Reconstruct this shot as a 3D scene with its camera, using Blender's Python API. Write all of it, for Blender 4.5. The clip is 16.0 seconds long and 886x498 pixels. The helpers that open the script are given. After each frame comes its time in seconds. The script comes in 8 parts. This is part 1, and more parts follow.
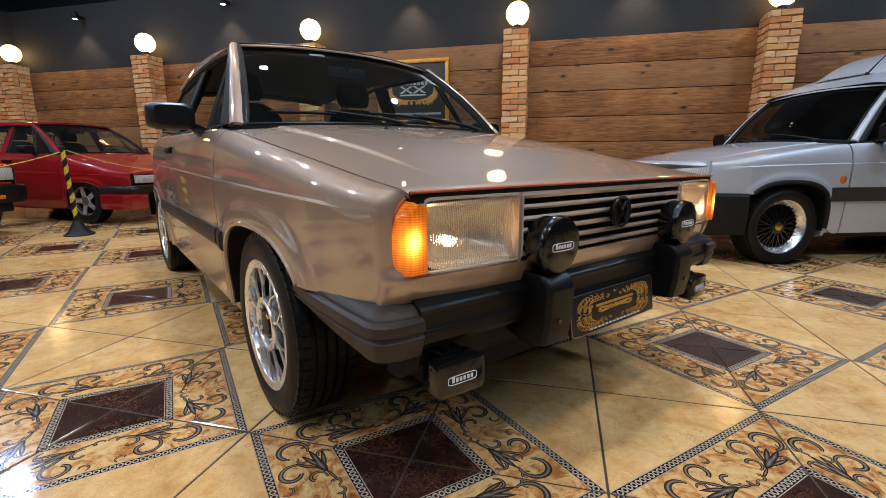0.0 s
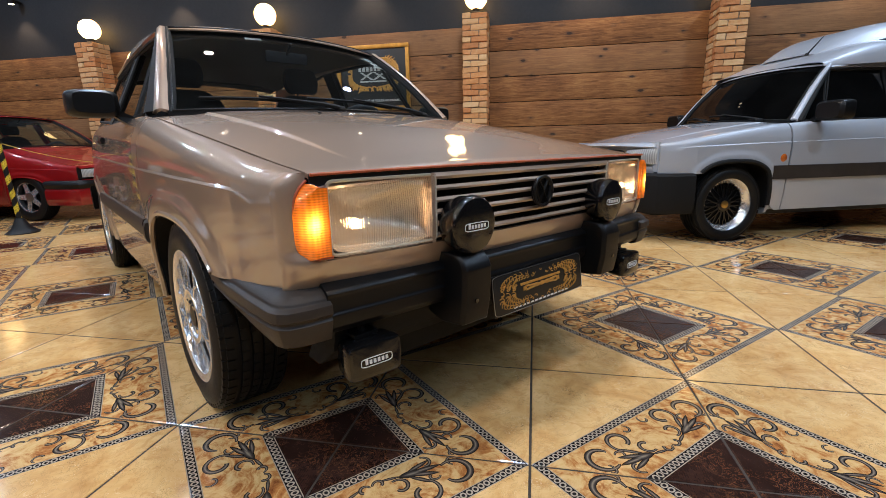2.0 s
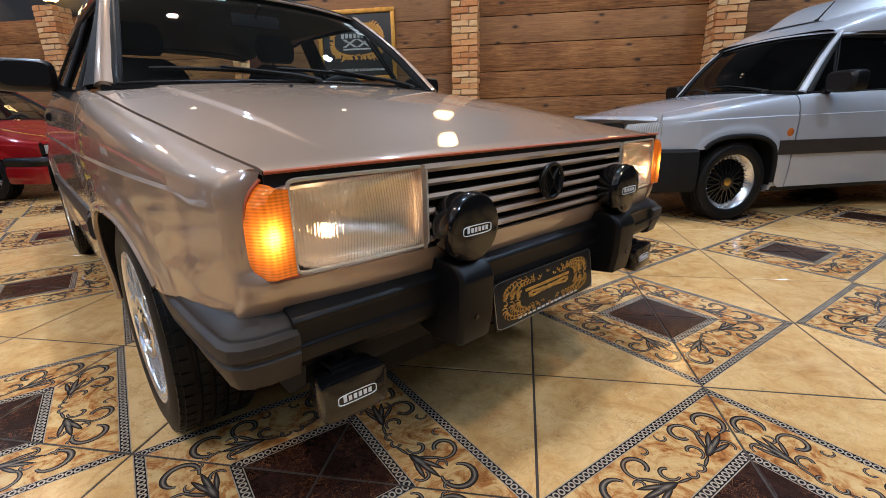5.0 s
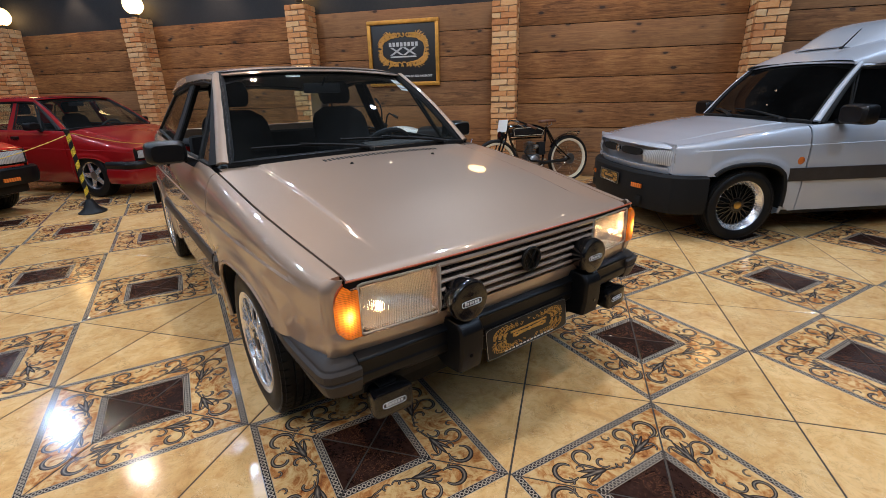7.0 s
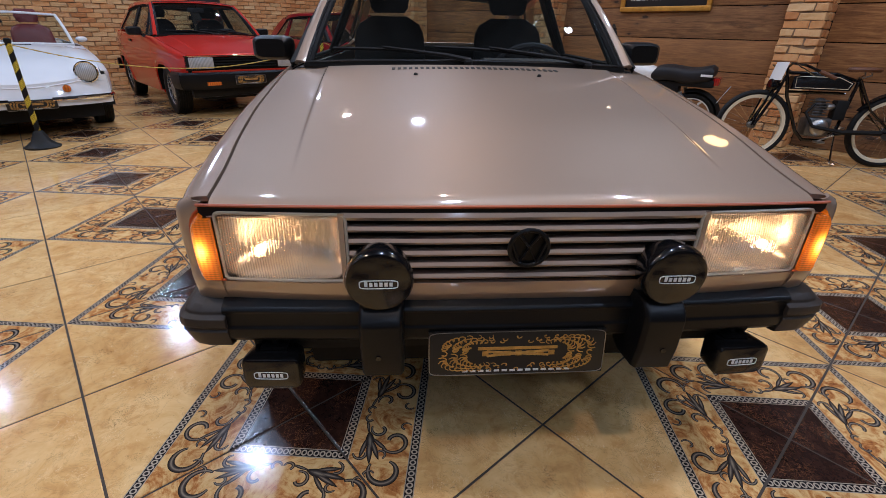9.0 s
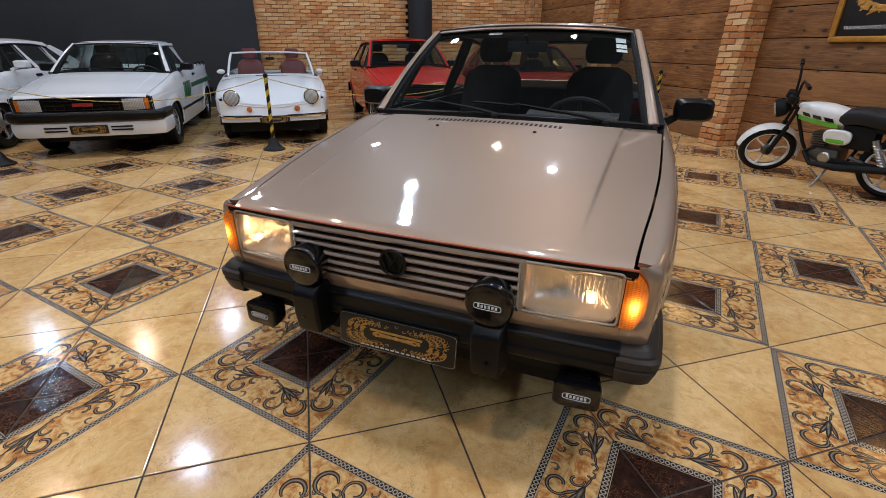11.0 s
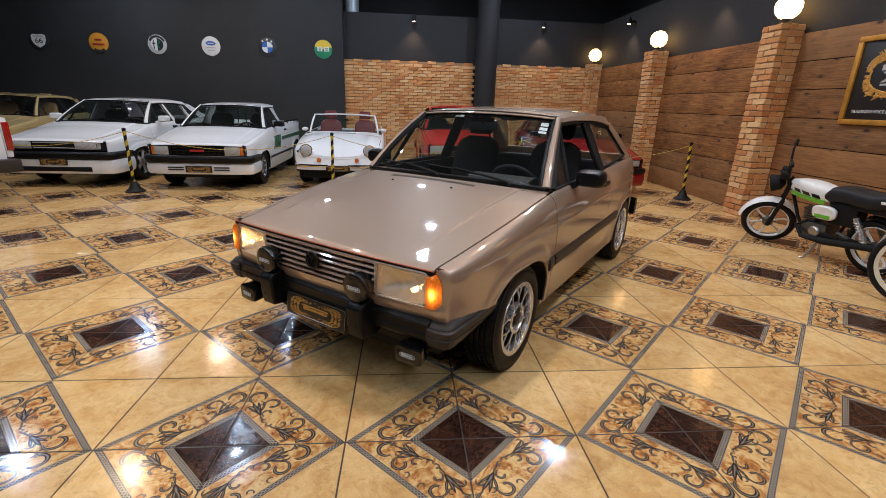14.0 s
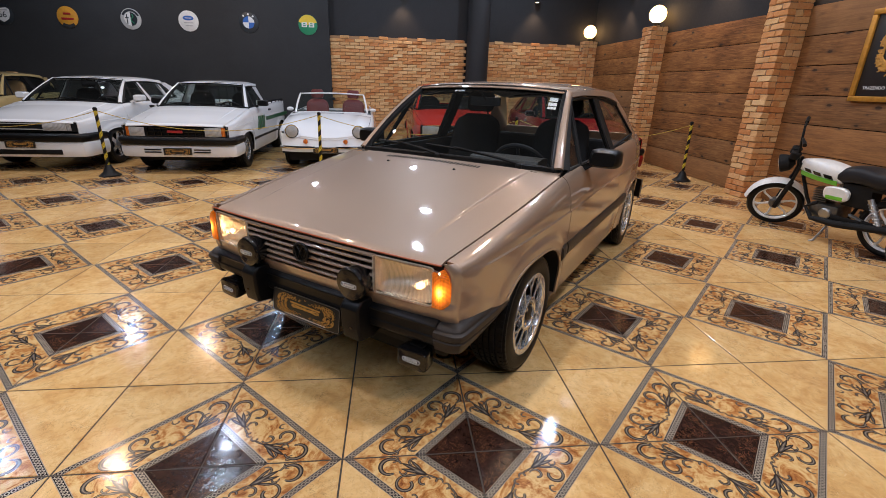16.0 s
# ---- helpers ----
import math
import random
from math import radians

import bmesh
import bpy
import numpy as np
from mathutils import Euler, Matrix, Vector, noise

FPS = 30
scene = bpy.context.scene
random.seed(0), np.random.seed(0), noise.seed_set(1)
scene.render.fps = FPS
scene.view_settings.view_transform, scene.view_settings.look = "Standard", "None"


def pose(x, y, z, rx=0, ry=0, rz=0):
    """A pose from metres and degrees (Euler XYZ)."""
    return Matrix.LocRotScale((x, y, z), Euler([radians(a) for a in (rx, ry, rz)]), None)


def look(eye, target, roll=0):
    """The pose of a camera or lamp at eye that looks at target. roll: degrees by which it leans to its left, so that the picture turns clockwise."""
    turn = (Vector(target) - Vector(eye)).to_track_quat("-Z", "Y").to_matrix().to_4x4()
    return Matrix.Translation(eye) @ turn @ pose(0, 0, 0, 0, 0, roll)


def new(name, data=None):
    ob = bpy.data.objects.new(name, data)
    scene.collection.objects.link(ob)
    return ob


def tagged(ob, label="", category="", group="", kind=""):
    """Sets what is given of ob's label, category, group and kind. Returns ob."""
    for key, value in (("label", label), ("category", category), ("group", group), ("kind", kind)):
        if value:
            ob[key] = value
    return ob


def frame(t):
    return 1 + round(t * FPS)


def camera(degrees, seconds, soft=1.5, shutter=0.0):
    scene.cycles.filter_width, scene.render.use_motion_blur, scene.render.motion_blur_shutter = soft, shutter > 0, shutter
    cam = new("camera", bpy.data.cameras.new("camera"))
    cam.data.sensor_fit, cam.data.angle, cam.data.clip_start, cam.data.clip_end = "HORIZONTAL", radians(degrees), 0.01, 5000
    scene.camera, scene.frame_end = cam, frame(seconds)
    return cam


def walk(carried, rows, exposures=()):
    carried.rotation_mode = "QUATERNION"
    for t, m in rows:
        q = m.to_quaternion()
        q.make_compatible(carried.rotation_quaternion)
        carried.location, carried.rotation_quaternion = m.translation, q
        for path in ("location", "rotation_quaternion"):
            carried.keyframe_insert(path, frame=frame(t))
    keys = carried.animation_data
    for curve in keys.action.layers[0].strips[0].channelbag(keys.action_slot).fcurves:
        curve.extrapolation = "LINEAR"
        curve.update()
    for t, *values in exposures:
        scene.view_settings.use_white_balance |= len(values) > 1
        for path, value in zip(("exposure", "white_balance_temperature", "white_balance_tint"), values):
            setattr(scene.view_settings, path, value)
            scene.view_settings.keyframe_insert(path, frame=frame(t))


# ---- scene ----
cam = camera(88.7, 16.0, soft=0.5)
PATH = [
    (0, (0.354, -1.019, 0.789), (-0.136, 0.879, 0.394), -0.1),
    (0.5, (0.408, -1.022, 0.782), (-0.139, 0.855, 0.363), -0.8),
    (1, (0.454, -1.013, 0.777), (-0.116, 0.854, 0.344), -1.1),
    (1.5, (0.482, -1.003, 0.77), (-0.001, 0.89, 0.342), -1.1),
    (2, (0.492, -0.99, 0.773), (0.107, 0.921, 0.326), -1.2),
    (2.5, (0.496, -0.96, 0.761), (0.211, 0.965, 0.3), -0.8),
    (3, (0.487, -0.881, 0.738), (0.186, 1.042, 0.275), -0.9),
    (3.5, (0.469, -0.781, 0.714), (0.157, 1.143, 0.263), -0.9),
    (4, (0.444, -0.7, 0.7), (0.113, 1.217, 0.236), -1.0),
    (4.2, (0.444, -0.693, 0.693), (0.104, 1.22, 0.221), -1.1),
    (6.3, (0.497, -1.232, 1.206), (0.176, 0.611, 0.5), -1.6),
    (6.5, (0.527, -1.28, 1.249), (0.167, 0.561, 0.557), -1.7),
    (7, (0.62, -1.174, 1.189), (0.11, 0.646, 0.535), -1.4),
    (7.5, (0.723, -0.962, 1.084), (-0.054, 0.743, 0.385), -0.7),
    (8, (0.854, -0.749, 1.029), (-0.16, 0.778, 0.228), -1.2),
    (8.5, (0.967, -0.586, 1.036), (-0.169, 0.8, 0.15), -0.9),
    (9, (1.024, -0.386, 1.043), (-0.312, 0.821, 0.172), 1.2),
    (9.2, (1.045, -0.321, 1.047), (-0.344, 0.791, 0.133), 1.5),
    (11.3, (1.823, 0.184, 1.251), (0.035, 0.612, 0.463), 0.7),
    (11.5, (1.885, 0.228, 1.262), (0.081, 0.616, 0.49), 0.9),
    (12, (2.071, 0.338, 1.289), (0.224, 0.695, 0.609), 0.6),
    (12.5, (2.283, 0.431, 1.33), (0.414, 0.769, 0.702), 1.4),
    (13, (2.404, 0.521, 1.351), (0.527, 0.834, 0.736), 1.6),
    (13.5, (2.505, 0.65, 1.359), (0.611, 0.847, 0.749), 1.9),
    (14, (2.594, 0.743, 1.366), (0.696, 0.914, 0.758), 1.8),
    (14.5, (2.685, 0.774, 1.371), (0.779, 0.917, 0.78), 1.4),
    (15, (2.681, 0.774, 1.37), (0.774, 0.922, 0.788), 1.5),
    (15.5, (2.547, 0.757, 1.35), (0.649, 0.94, 0.747), 1.5),
    (16, (2.349, 0.694, 1.316), (0.48, 0.912, 0.639), 1.8),
]
LIGHT = [(0, 0.27, 6150, 16), (3.5, 0.34, 6100, 18), (7, 0.12, 6050, 18), (8, 0.02, 6050, 22), (9, -0.15, 5950, 24), (11.5, -0.12, 6400, 18), (14.5, 0.05, 6650, 22), (16, 0.05, 6700, 24)]
walk(cam, [(t, look(eye, target, roll)) for t, eye, target, roll in PATH], LIGHT)

# ---- world, lights ----
world = bpy.data.worlds.new("world")
scene.world = world
world.use_nodes = True
world.node_tree.nodes["Background"].inputs["Color"].default_value = (0.9, 0.85, 0.8, 1)
world.node_tree.nodes["Background"].inputs["Strength"].default_value = 0.003

CEIL = 4.6
COOL = [(x, y) for x in (-8.0, -4.0, 0.2, 4.2) for y in (3.5, 0.7, -2.1, -5.6)]
WARM = [(-5.6, 3.0), (-3.6, -3.6), (-7.3, -3.6), (1.6, -0.7), (1.5, 2.6), (-1.6, -1.6), (-2.0, 2.4)]


def area_lamp(name, x, y, z, size, watts, colour):
    d = bpy.data.lights.new(name, "AREA")
    d.shape, d.size, d.energy, d.color = "DISK", size, watts, colour
    ob = new(name, d)
    ob.location = (x, y, z)
    return tagged(ob, kind="structure")


for x, y in COOL:
    area_lamp("flood_light_lamp", x, y, CEIL - 0.165, 0.17, 61 if y > 3 else 52 if y > 0 else 41, (0.62, 0.82, 1.0))
for x, y in WARM:
    area_lamp("spot_light_lamp", x, y, CEIL - 0.195, 0.12, 33, (1.0, 0.79, 0.53))


def spot_lamp(x, y, z, tx, ty, tz, watts):
    d = bpy.data.lights.new("wall_spot_lamp", "SPOT")
    d.energy, d.color, d.spot_size, d.spot_blend, d.shadow_soft_size = watts, (1.0, 0.72, 0.44), radians(95), 0.8, 0.03
    ob = new("wall_spot_lamp", d)
    ob.matrix_basis = look((x, y, z), (tx, ty, tz))
    return tagged(ob, kind="structure")


WALL_X, WALL_Y = -9.6, 5.70
SPOTS_BACK = [0.95, 4.15]
SPOTS_WOOD = [-7.9, -4.9, -1.85, 1.2, 4.3]
for y in SPOTS_BACK:
    spot_lamp(WALL_X + 0.16, y, 3.22, WALL_X + 0.10, y, 0, 30)
for x in SPOTS_WOOD:
    spot_lamp(x, WALL_Y - 0.18, 3.12, x, WALL_Y - 0.10, 0, 29)

# ---- materials ----
class E:
    """An arithmetic expression that builds math nodes."""

    def __init__(self, tree, socket):
        self.tree, self.s = tree, socket

    def op(self, kind, *others):
        n = self.tree.nodes.new("ShaderNodeMath")
        n.operation = kind
        for i, v in enumerate((self, *others)):
            if isinstance(v, E):
                self.tree.links.new(v.s, n.inputs[i])
            else:
                n.inputs[i].default_value = v
        return E(self.tree, n.outputs[0])

    def __add__(self, o): return self.op("ADD", o)
    def __radd__(self, o): return self.op("ADD", o)
    def __sub__(self, o): return self.op("SUBTRACT", o)
    def __rsub__(self, o): return (self * -1.0) + o
    def __mul__(self, o): return self.op("MULTIPLY", o)
    def __rmul__(self, o): return self.op("MULTIPLY", o)
    def __truediv__(self, o): return self.op("DIVIDE", o)
    def abs(self): return self.op("ABSOLUTE")
    def frac(self): return self.op("FRACT")
    def sqrt(self): return self.op("SQRT")
    def pow(self, e): return self.op("POWER", e)
    def atan2(self, o): return self.op("ARCTAN2", o)
    def max(self, o): return self.op("MAXIMUM", o)
    def min(self, o): return self.op("MINIMUM", o)
    def under(self, limit, soft=0.004):
        """1 where this is below limit, with a soft edge."""
        return ((limit - self) / soft + 0.5 if isinstance(limit, E) else (self * (-1.0 / soft)) + (limit / soft + 0.5)).clamp()
    def over(self, limit, soft=0.004):
        return ((self * (1.0 / soft)) + (0.5 - limit / soft)).clamp()
    def clamp(self):
        r = self.op("ADD", 0.0)
        r.s.node.use_clamp = True
        return r


def tree_of(name):
    m = bpy.data.materials.new(name)
    m.use_nodes = True
    t = m.node_tree
    return m, t, t.nodes["Principled BSDF"]


def noise_of(t, vec, scale, detail=4.0, rough=0.55, distort=0.0):
    n = t.nodes.new("ShaderNodeTexNoise")
    n.inputs["Scale"].default_value, n.inputs["Detail"].default_value = scale, detail
    n.inputs["Roughness"].default_value, n.inputs["Distortion"].default_value = rough, distort
    if vec is not None:
        t.links.new(vec, n.inputs["Vector"])
    return n


def ramp_of(t, fac, stops):
    r = t.nodes.new("ShaderNodeValToRGB")
    els = r.color_ramp.elements
    while len(els) < len(stops):
        els.new(0.5)
    for e, (p, c) in zip(els, stops):
        e.position, e.color = p, (*c, 1)
    t.links.new(fac.s if isinstance(fac, E) else fac, r.inputs["Fac"])
    return r.outputs["Color"]


def mix_of(t, fac, a, b, mode="MIX"):
    n = t.nodes.new("ShaderNodeMix")
    n.data_type, n.blend_type = "RGBA", mode
    for k, v in ((0, fac), (6, a), (7, b)):
        if isinstance(v, E):
            v = v.s
        if isinstance(v, bpy.types.NodeSocket):
            t.links.new(v, n.inputs[k])
        elif isinstance(v, (int, float)):
            n.inputs[k].default_value = v
        else:
            n.inputs[k].default_value = (*v, 1)
    return n.outputs[2]


def bump_of(t, height, strength, distance):
    b = t.nodes.new("ShaderNodeBump")
    b.inputs["Strength"].default_value, b.inputs["Distance"].default_value = strength, distance
    t.links.new(height.s if isinstance(height, E) else height, b.inputs["Height"])
    return b.outputs["Normal"]


def coords(t, which="Object"):
    return t.nodes.new("ShaderNodeTexCoord").outputs[which]


def random_of(t):
    return t.nodes.new("ShaderNodeObjectInfo").outputs["Random"]


def plain(name, colour, rough=0.5, metal=0.0, vary=0.12, scale=9.0, bump=0.0, bscale=120.0, coat=0.0, spec=0.5):
    """A surface of one colour with mottling, uneven gloss and fine relief."""
    m, t, b = tree_of(name)
    v = coords(t)
    n1 = noise_of(t, v, scale, 5)
    n2 = noise_of(t, v, scale * 7, 3)
    f = E(t, n1.outputs["Fac"]) * 0.7 + E(t, n2.outputs["Fac"]) * 0.3
    dark, light = [c * (1 - vary) for c in colour], [min(1, c * (1 + vary)) for c in colour]
    t.links.new(ramp_of(t, f, [(0.3, dark), (0.7, light)]), b.inputs["Base Color"])
    r = E(t, n2.outputs["Fac"]) * (0.25 * rough) + rough * 0.88
    t.links.new(r.s, b.inputs["Roughness"])
    b.inputs["Metallic"].default_value = metal
    b.inputs["Specular IOR Level"].default_value = spec
    b.inputs["Coat Weight"].default_value = coat
    b.inputs["Coat Roughness"].default_value = 0.03
    if bump:
        t.links.new(bump_of(t, noise_of(t, v, bscale, 3).outputs["Fac"], bump, 0.002), b.inputs["Normal"])
    return m


def paint(name, colour, metal=0.0, rough=0.32, flake=0.0, gloss=1.6):
    """Car paint under a clear coat, with faint flake, dust and waviness."""
    m, t, b = tree_of(name)
    v = coords(t)
    f = noise_of(t, v, 900.0, 1).outputs["Fac"]
    g = noise_of(t, v, 3.0, 4).outputs["Fac"]
    k = E(t, f) * flake + E(t, g) * 0.10 + (0.95 - flake * 0.5)
    c = t.nodes.new("ShaderNodeVectorMath")
    c.operation = "SCALE"
    c.inputs[0].default_value = colour
    t.links.new(k.s, c.inputs["Scale"])
    t.links.new(c.outputs[0], b.inputs["Base Color"])
    b.inputs["Metallic"].default_value = metal
    t.links.new((E(t, g) * 0.08 + rough).s, b.inputs["Roughness"])
    b.inputs["Coat Weight"].default_value = 1.0
    b.inputs["Coat IOR"].default_value = gloss
    b.inputs["Specular IOR Level"].default_value = 0.1
    t.links.new((E(t, noise_of(t, v, 40.0, 4).outputs["Fac"]) * 0.05 + 0.015).s, b.inputs["Coat Roughness"])
    t.links.new(bump_of(t, noise_of(t, v, 5.0, 2).outputs["Fac"], 0.04, 0.01), b.inputs["Coat Normal"])
    return m


def glass(name, tint, alpha_dark, rough=0.0):
    """Thin tinted glazing: a pane that lets part of the light straight through and mirrors the rest by Fresnel."""
    m, t, b = tree_of(name)
    t.nodes.remove(b)
    tr = t.nodes.new("ShaderNodeBsdfTransparent")
    tr.inputs[0].default_value = (*[c * alpha_dark for c in tint], 1)
    gl = t.nodes.new("ShaderNodeBsdfGlossy")
    gl.inputs["Roughness"].default_value = rough
    lw = t.nodes.new("ShaderNodeLayerWeight")
    lw.inputs["Blend"].default_value = 0.5
    gloss = E(t, lw.outputs["Facing"]).pow(4.5) * 0.7 + 0.03
    mx = t.nodes.new("ShaderNodeMixShader")
    t.links.new(gloss.s, mx.inputs[0])
    t.links.new(tr.outputs[0], mx.inputs[1])
    t.links.new(gl.outputs[0], mx.inputs[2])
    # pale film: dust, plus haze that stands in for the reflected ceiling
    dust_haze = t.nodes.new("ShaderNodeBsdfDiffuse")
    dust_haze.inputs[0].default_value = (0.6, 0.6, 0.58, 1)
    m2 = t.nodes.new("ShaderNodeMixShader")
    smear = noise_of(t, coords(t), 4.0, 5, 0.6, 0.8).outputs["Fac"]
    t.links.new((E(t, smear) * 0.007).s, m2.inputs[0])
    t.links.new(mx.outputs[0], m2.inputs[1])
    t.links.new(dust_haze.outputs[0], m2.inputs[2])
    t.links.new(m2.outputs[0], t.nodes["Material Output"].inputs["Surface"])
    return m


def lamp_glass():
    """Moulded headlamp glass: clear, bending what lies behind it in its ribs."""
    m, t, b = tree_of("headlamp_glass")
    v = t.nodes.new("ShaderNodeSeparateXYZ")
    t.links.new(coords(t), v.inputs[0])
    ribs = (E(t, v.outputs[0]) * 1150.0).op("SINE") * 0.5 + 0.5
    cells = noise_of(t, coords(t), 40.0, 2).outputs["Fac"]
    bump = bump_of(t, ribs + E(t, cells) * 0.15, 0.40, 0.0022)
    b.inputs["Base Color"].default_value = (0.93, 0.90, 0.84, 1)
    b.inputs["Roughness"].default_value = 0.06
    b.inputs["IOR"].default_value = 1.35
    b.inputs["Transmission Weight"].default_value = 1.0
    t.links.new(bump, b.inputs["Normal"])
    tr = t.nodes.new("ShaderNodeBsdfTransparent")
    mx = t.nodes.new("ShaderNodeMixShader")
    mx.inputs[0].default_value = 0.45
    t.links.new(tr.outputs[0], mx.inputs[1])
    t.links.new(b.outputs[0], mx.inputs[2])
    t.links.new(mx.outputs[0], t.nodes["Material Output"].inputs["Surface"])
    return m


def lamp_lens(name, colour, glow, lines=260.0, colour_glow=None):
    """A moulded lamp lens with ribs, and the light of its bulb behind it."""
    m, t, b = tree_of(name)
    v = t.nodes.new("ShaderNodeSeparateXYZ")
    t.links.new(coords(t), v.inputs[0])
    x = E(t, v.outputs[0])
    ribs = (x * lines).op("SINE") * 0.5 + 0.5
    n = noise_of(t, coords(t), 14.0, 3)
    f = ribs * 0.45 + E(t, n.outputs["Fac"]) * 0.55
    t.links.new(ramp_of(t, f, [(0.25, [c * 0.55 for c in colour]), (0.75, colour)]), b.inputs["Base Color"])
    b.inputs["Roughness"].default_value = 0.12
    b.inputs["Coat Weight"].default_value = 1.0
    b.inputs["Coat Roughness"].default_value = 0.02
    t.links.new(bump_of(t, ribs, 0.35, 0.003), b.inputs["Normal"])
    if glow:
        b.inputs["Emission Color"].default_value = (*(colour_glow or colour), 1)
        t.links.new((f.pow(2.2) * glow).s, b.inputs["Emission Strength"])
    return m


def lit_lens(name, colour, bulb):
    """A ribbed amber lens with a bulb behind it: brightest in front of the bulb, at that x and z either side of the car."""
    m, t, b = tree_of(name)
    v = t.nodes.new("ShaderNodeSeparateXYZ")
    t.links.new(coords(t), v.inputs[0])
    x, z = E(t, v.outputs[0]), E(t, v.outputs[2])
    grid = ((x * 700.0).op("SINE") * 0.5 + 0.5) * 0.35 + ((z * 1250.0).op("SINE") * 0.5 + 0.5) * 0.65
    n = E(t, noise_of(t, coords(t), 30.0, 3).outputs["Fac"])
    dx, dz = x.abs() - bulb[0], (z - bulb[1]) * 0.62
    near = ((dx * dx + dz * dz) * -2900.0).op("EXPONENT")
    t.links.new(ramp_of(t, grid * 0.5 + n * 0.5, [(0.2, [c * 0.6 for c in colour]), (0.8, colour)]), b.inputs["Base Color"])
    b.inputs["Roughness"].default_value = 0.10
    b.inputs["Coat Weight"].default_value = 1.0
    b.inputs["Coat Roughness"].default_value = 0.02
    t.links.new(bump_of(t, grid, 0.25, 0.002), b.inputs["Normal"])
    t.links.new(ramp_of(t, near, [(0.0, (1.0, 0.20, 0.006)), (0.55, (1.0, 0.33, 0.02)), (1.0, (1.0, 0.56, 0.10))]), b.inputs["Emission Color"])
    t.links.new((near * (grid * 0.6 + n * 1.2) * 4.6 + n * 0.20 + grid * 0.12).s, b.inputs["Emission Strength"])
    return m


def emit(name, colour, strength):
    m, t, b = tree_of(name)
    b.inputs["Base Color"].default_value = (*colour, 1)
    b.inputs["Emission Color"].default_value = (*colour, 1)
    b.inputs["Emission Strength"].default_value = strength
    b.inputs["Roughness"].default_value = 0.3
    return m


def tile_material():
    """Glazed tile with the ornament of one quarter: brown corner, chain borders, scrolls, and a plain cream half."""
    m, t, b = tree_of("glazed_floor_tile")
    uv = t.nodes.new("ShaderNodeUVMap").outputs[0]
    sep = t.nodes.new("ShaderNodeSeparateXYZ")
    t.links.new(uv, sep.inputs[0])
    u, v = E(t, sep.outputs[0]), E(t, sep.outputs[1])
    p, q = u + v, (u - v).abs()
    geo = t.nodes.new("ShaderNodeNewGeometry").outputs["Position"]
    big = noise_of(t, geo, 2.3, 5, 0.6, 0.6).outputs["Fac"]
    mid = noise_of(t, geo, 9.0, 6, 0.65, 1.2).outputs["Fac"]
    fine = noise_of(t, geo, 60.0, 4, 0.7).outputs["Fac"]
    veins = noise_of(t, geo, 5.0, 8, 0.75, 2.5).outputs["Fac"]
    cream = ramp_of(t, E(t, big) * 0.5 + E(t, mid) * 0.5, [(0.28, (0.46, 0.215, 0.060)), (0.44, (0.68, 0.395, 0.145)), (0.60, (0.80, 0.53, 0.235)), (0.8, (0.66, 0.335, 0.105))])
    crack = (E(t, veins) - 0.5).abs().under(0.006, 0.008) * 0.35
    cream = mix_of(t, crack, cream, (0.25, 0.13, 0.06))
    worm = noise_of(t, geo, 34.0, 3, 0.6, 2.2).outputs["Fac"]
    gate = noise_of(t, geo, 7.5, 3, 0.6).outputs["Fac"]
    cream = mix_of(t, (E(t, worm) - 0.5).abs().under(0.012, 0.014) * E(t, gate).over(0.585, 0.05) * 0.55, cream, (0.10, 0.042, 0.014))
    cream = mix_of(t, E(t, noise_of(t, geo, 17.0, 4, 0.7, 0.8).outputs["Fac"]).over(0.60, 0.10) * 0.35, cream, (0.50, 0.215, 0.050))
    scratch = noise_of(t, geo, 21.0, 2, 0.5, 3.0).outputs["Fac"]
    patchy = noise_of(t, geo, 12.0, 2, 0.5).outputs["Fac"]
    cream = mix_of(t, (E(t, scratch) - 0.5).abs().under(0.008, 0.010) * E(t, patchy).over(0.57, 0.04) * 0.6, cream, (0.88, 0.66, 0.38))
    rust0 = noise_of(t, geo, 11.0, 6, 0.7, 2.0).outputs["Fac"]
    rust = ramp_of(t, E(t, rust0) * 0.8 + E(t, fine) * 0.2, [(0.33, (0.19, 0.054, 0.017)), (0.44, (0.47, 0.190, 0.053)), (0.54, (0.68, 0.42, 0.165)), (0.68, (0.76, 0.53, 0.25))])
    brown = ramp_of(t, E(t, mid) * 0.6 + E(t, fine) * 0.4, [(0.35, (0.018, 0.008, 0.006)), (0.6, (0.045, 0.020, 0.014)), (0.75, (0.10, 0.045, 0.025))])
    brown = mix_of(t, (E(t, worm) - 0.5).abs().under(0.015, 0.015) * E(t, gate).over(0.50, 0.08) * 0.8, brown, (0.22, 0.085, 0.035))
    pale, line = (0.42, 0.345, 0.260), (0.022, 0.018, 0.018)
    col = mix_of(t, p.under(1.0), cream, rust)

    # scrolls, mirrored about the tile's diagonal; each stroke is 1 on its spine and 0 at its rim
    def arc(cp, cq, r0, r1, a0, a1, t0, t1, belly=0.0):
        """A curl from angle a0 to a1 (degrees) whose radius and thickness change on the way."""
        dp, dq = p - cp, q - cq
        turn = ((dq.atan2(dp) * (180 / math.pi)) * (1 / 360.0) - a0 / 360.0).frac() * (360.0 / (a1 - a0))
        rad = (dp * dp + dq * dq).sqrt()
        off = (rad - (turn * (r1 - r0) + r0)).abs()
        th = turn * (t1 - t0) + t0 + (turn - turn * turn) * (4 * belly)
        return (off / th * -1.0 + 1.0).clamp() * turn.under(1.0, 0.02)

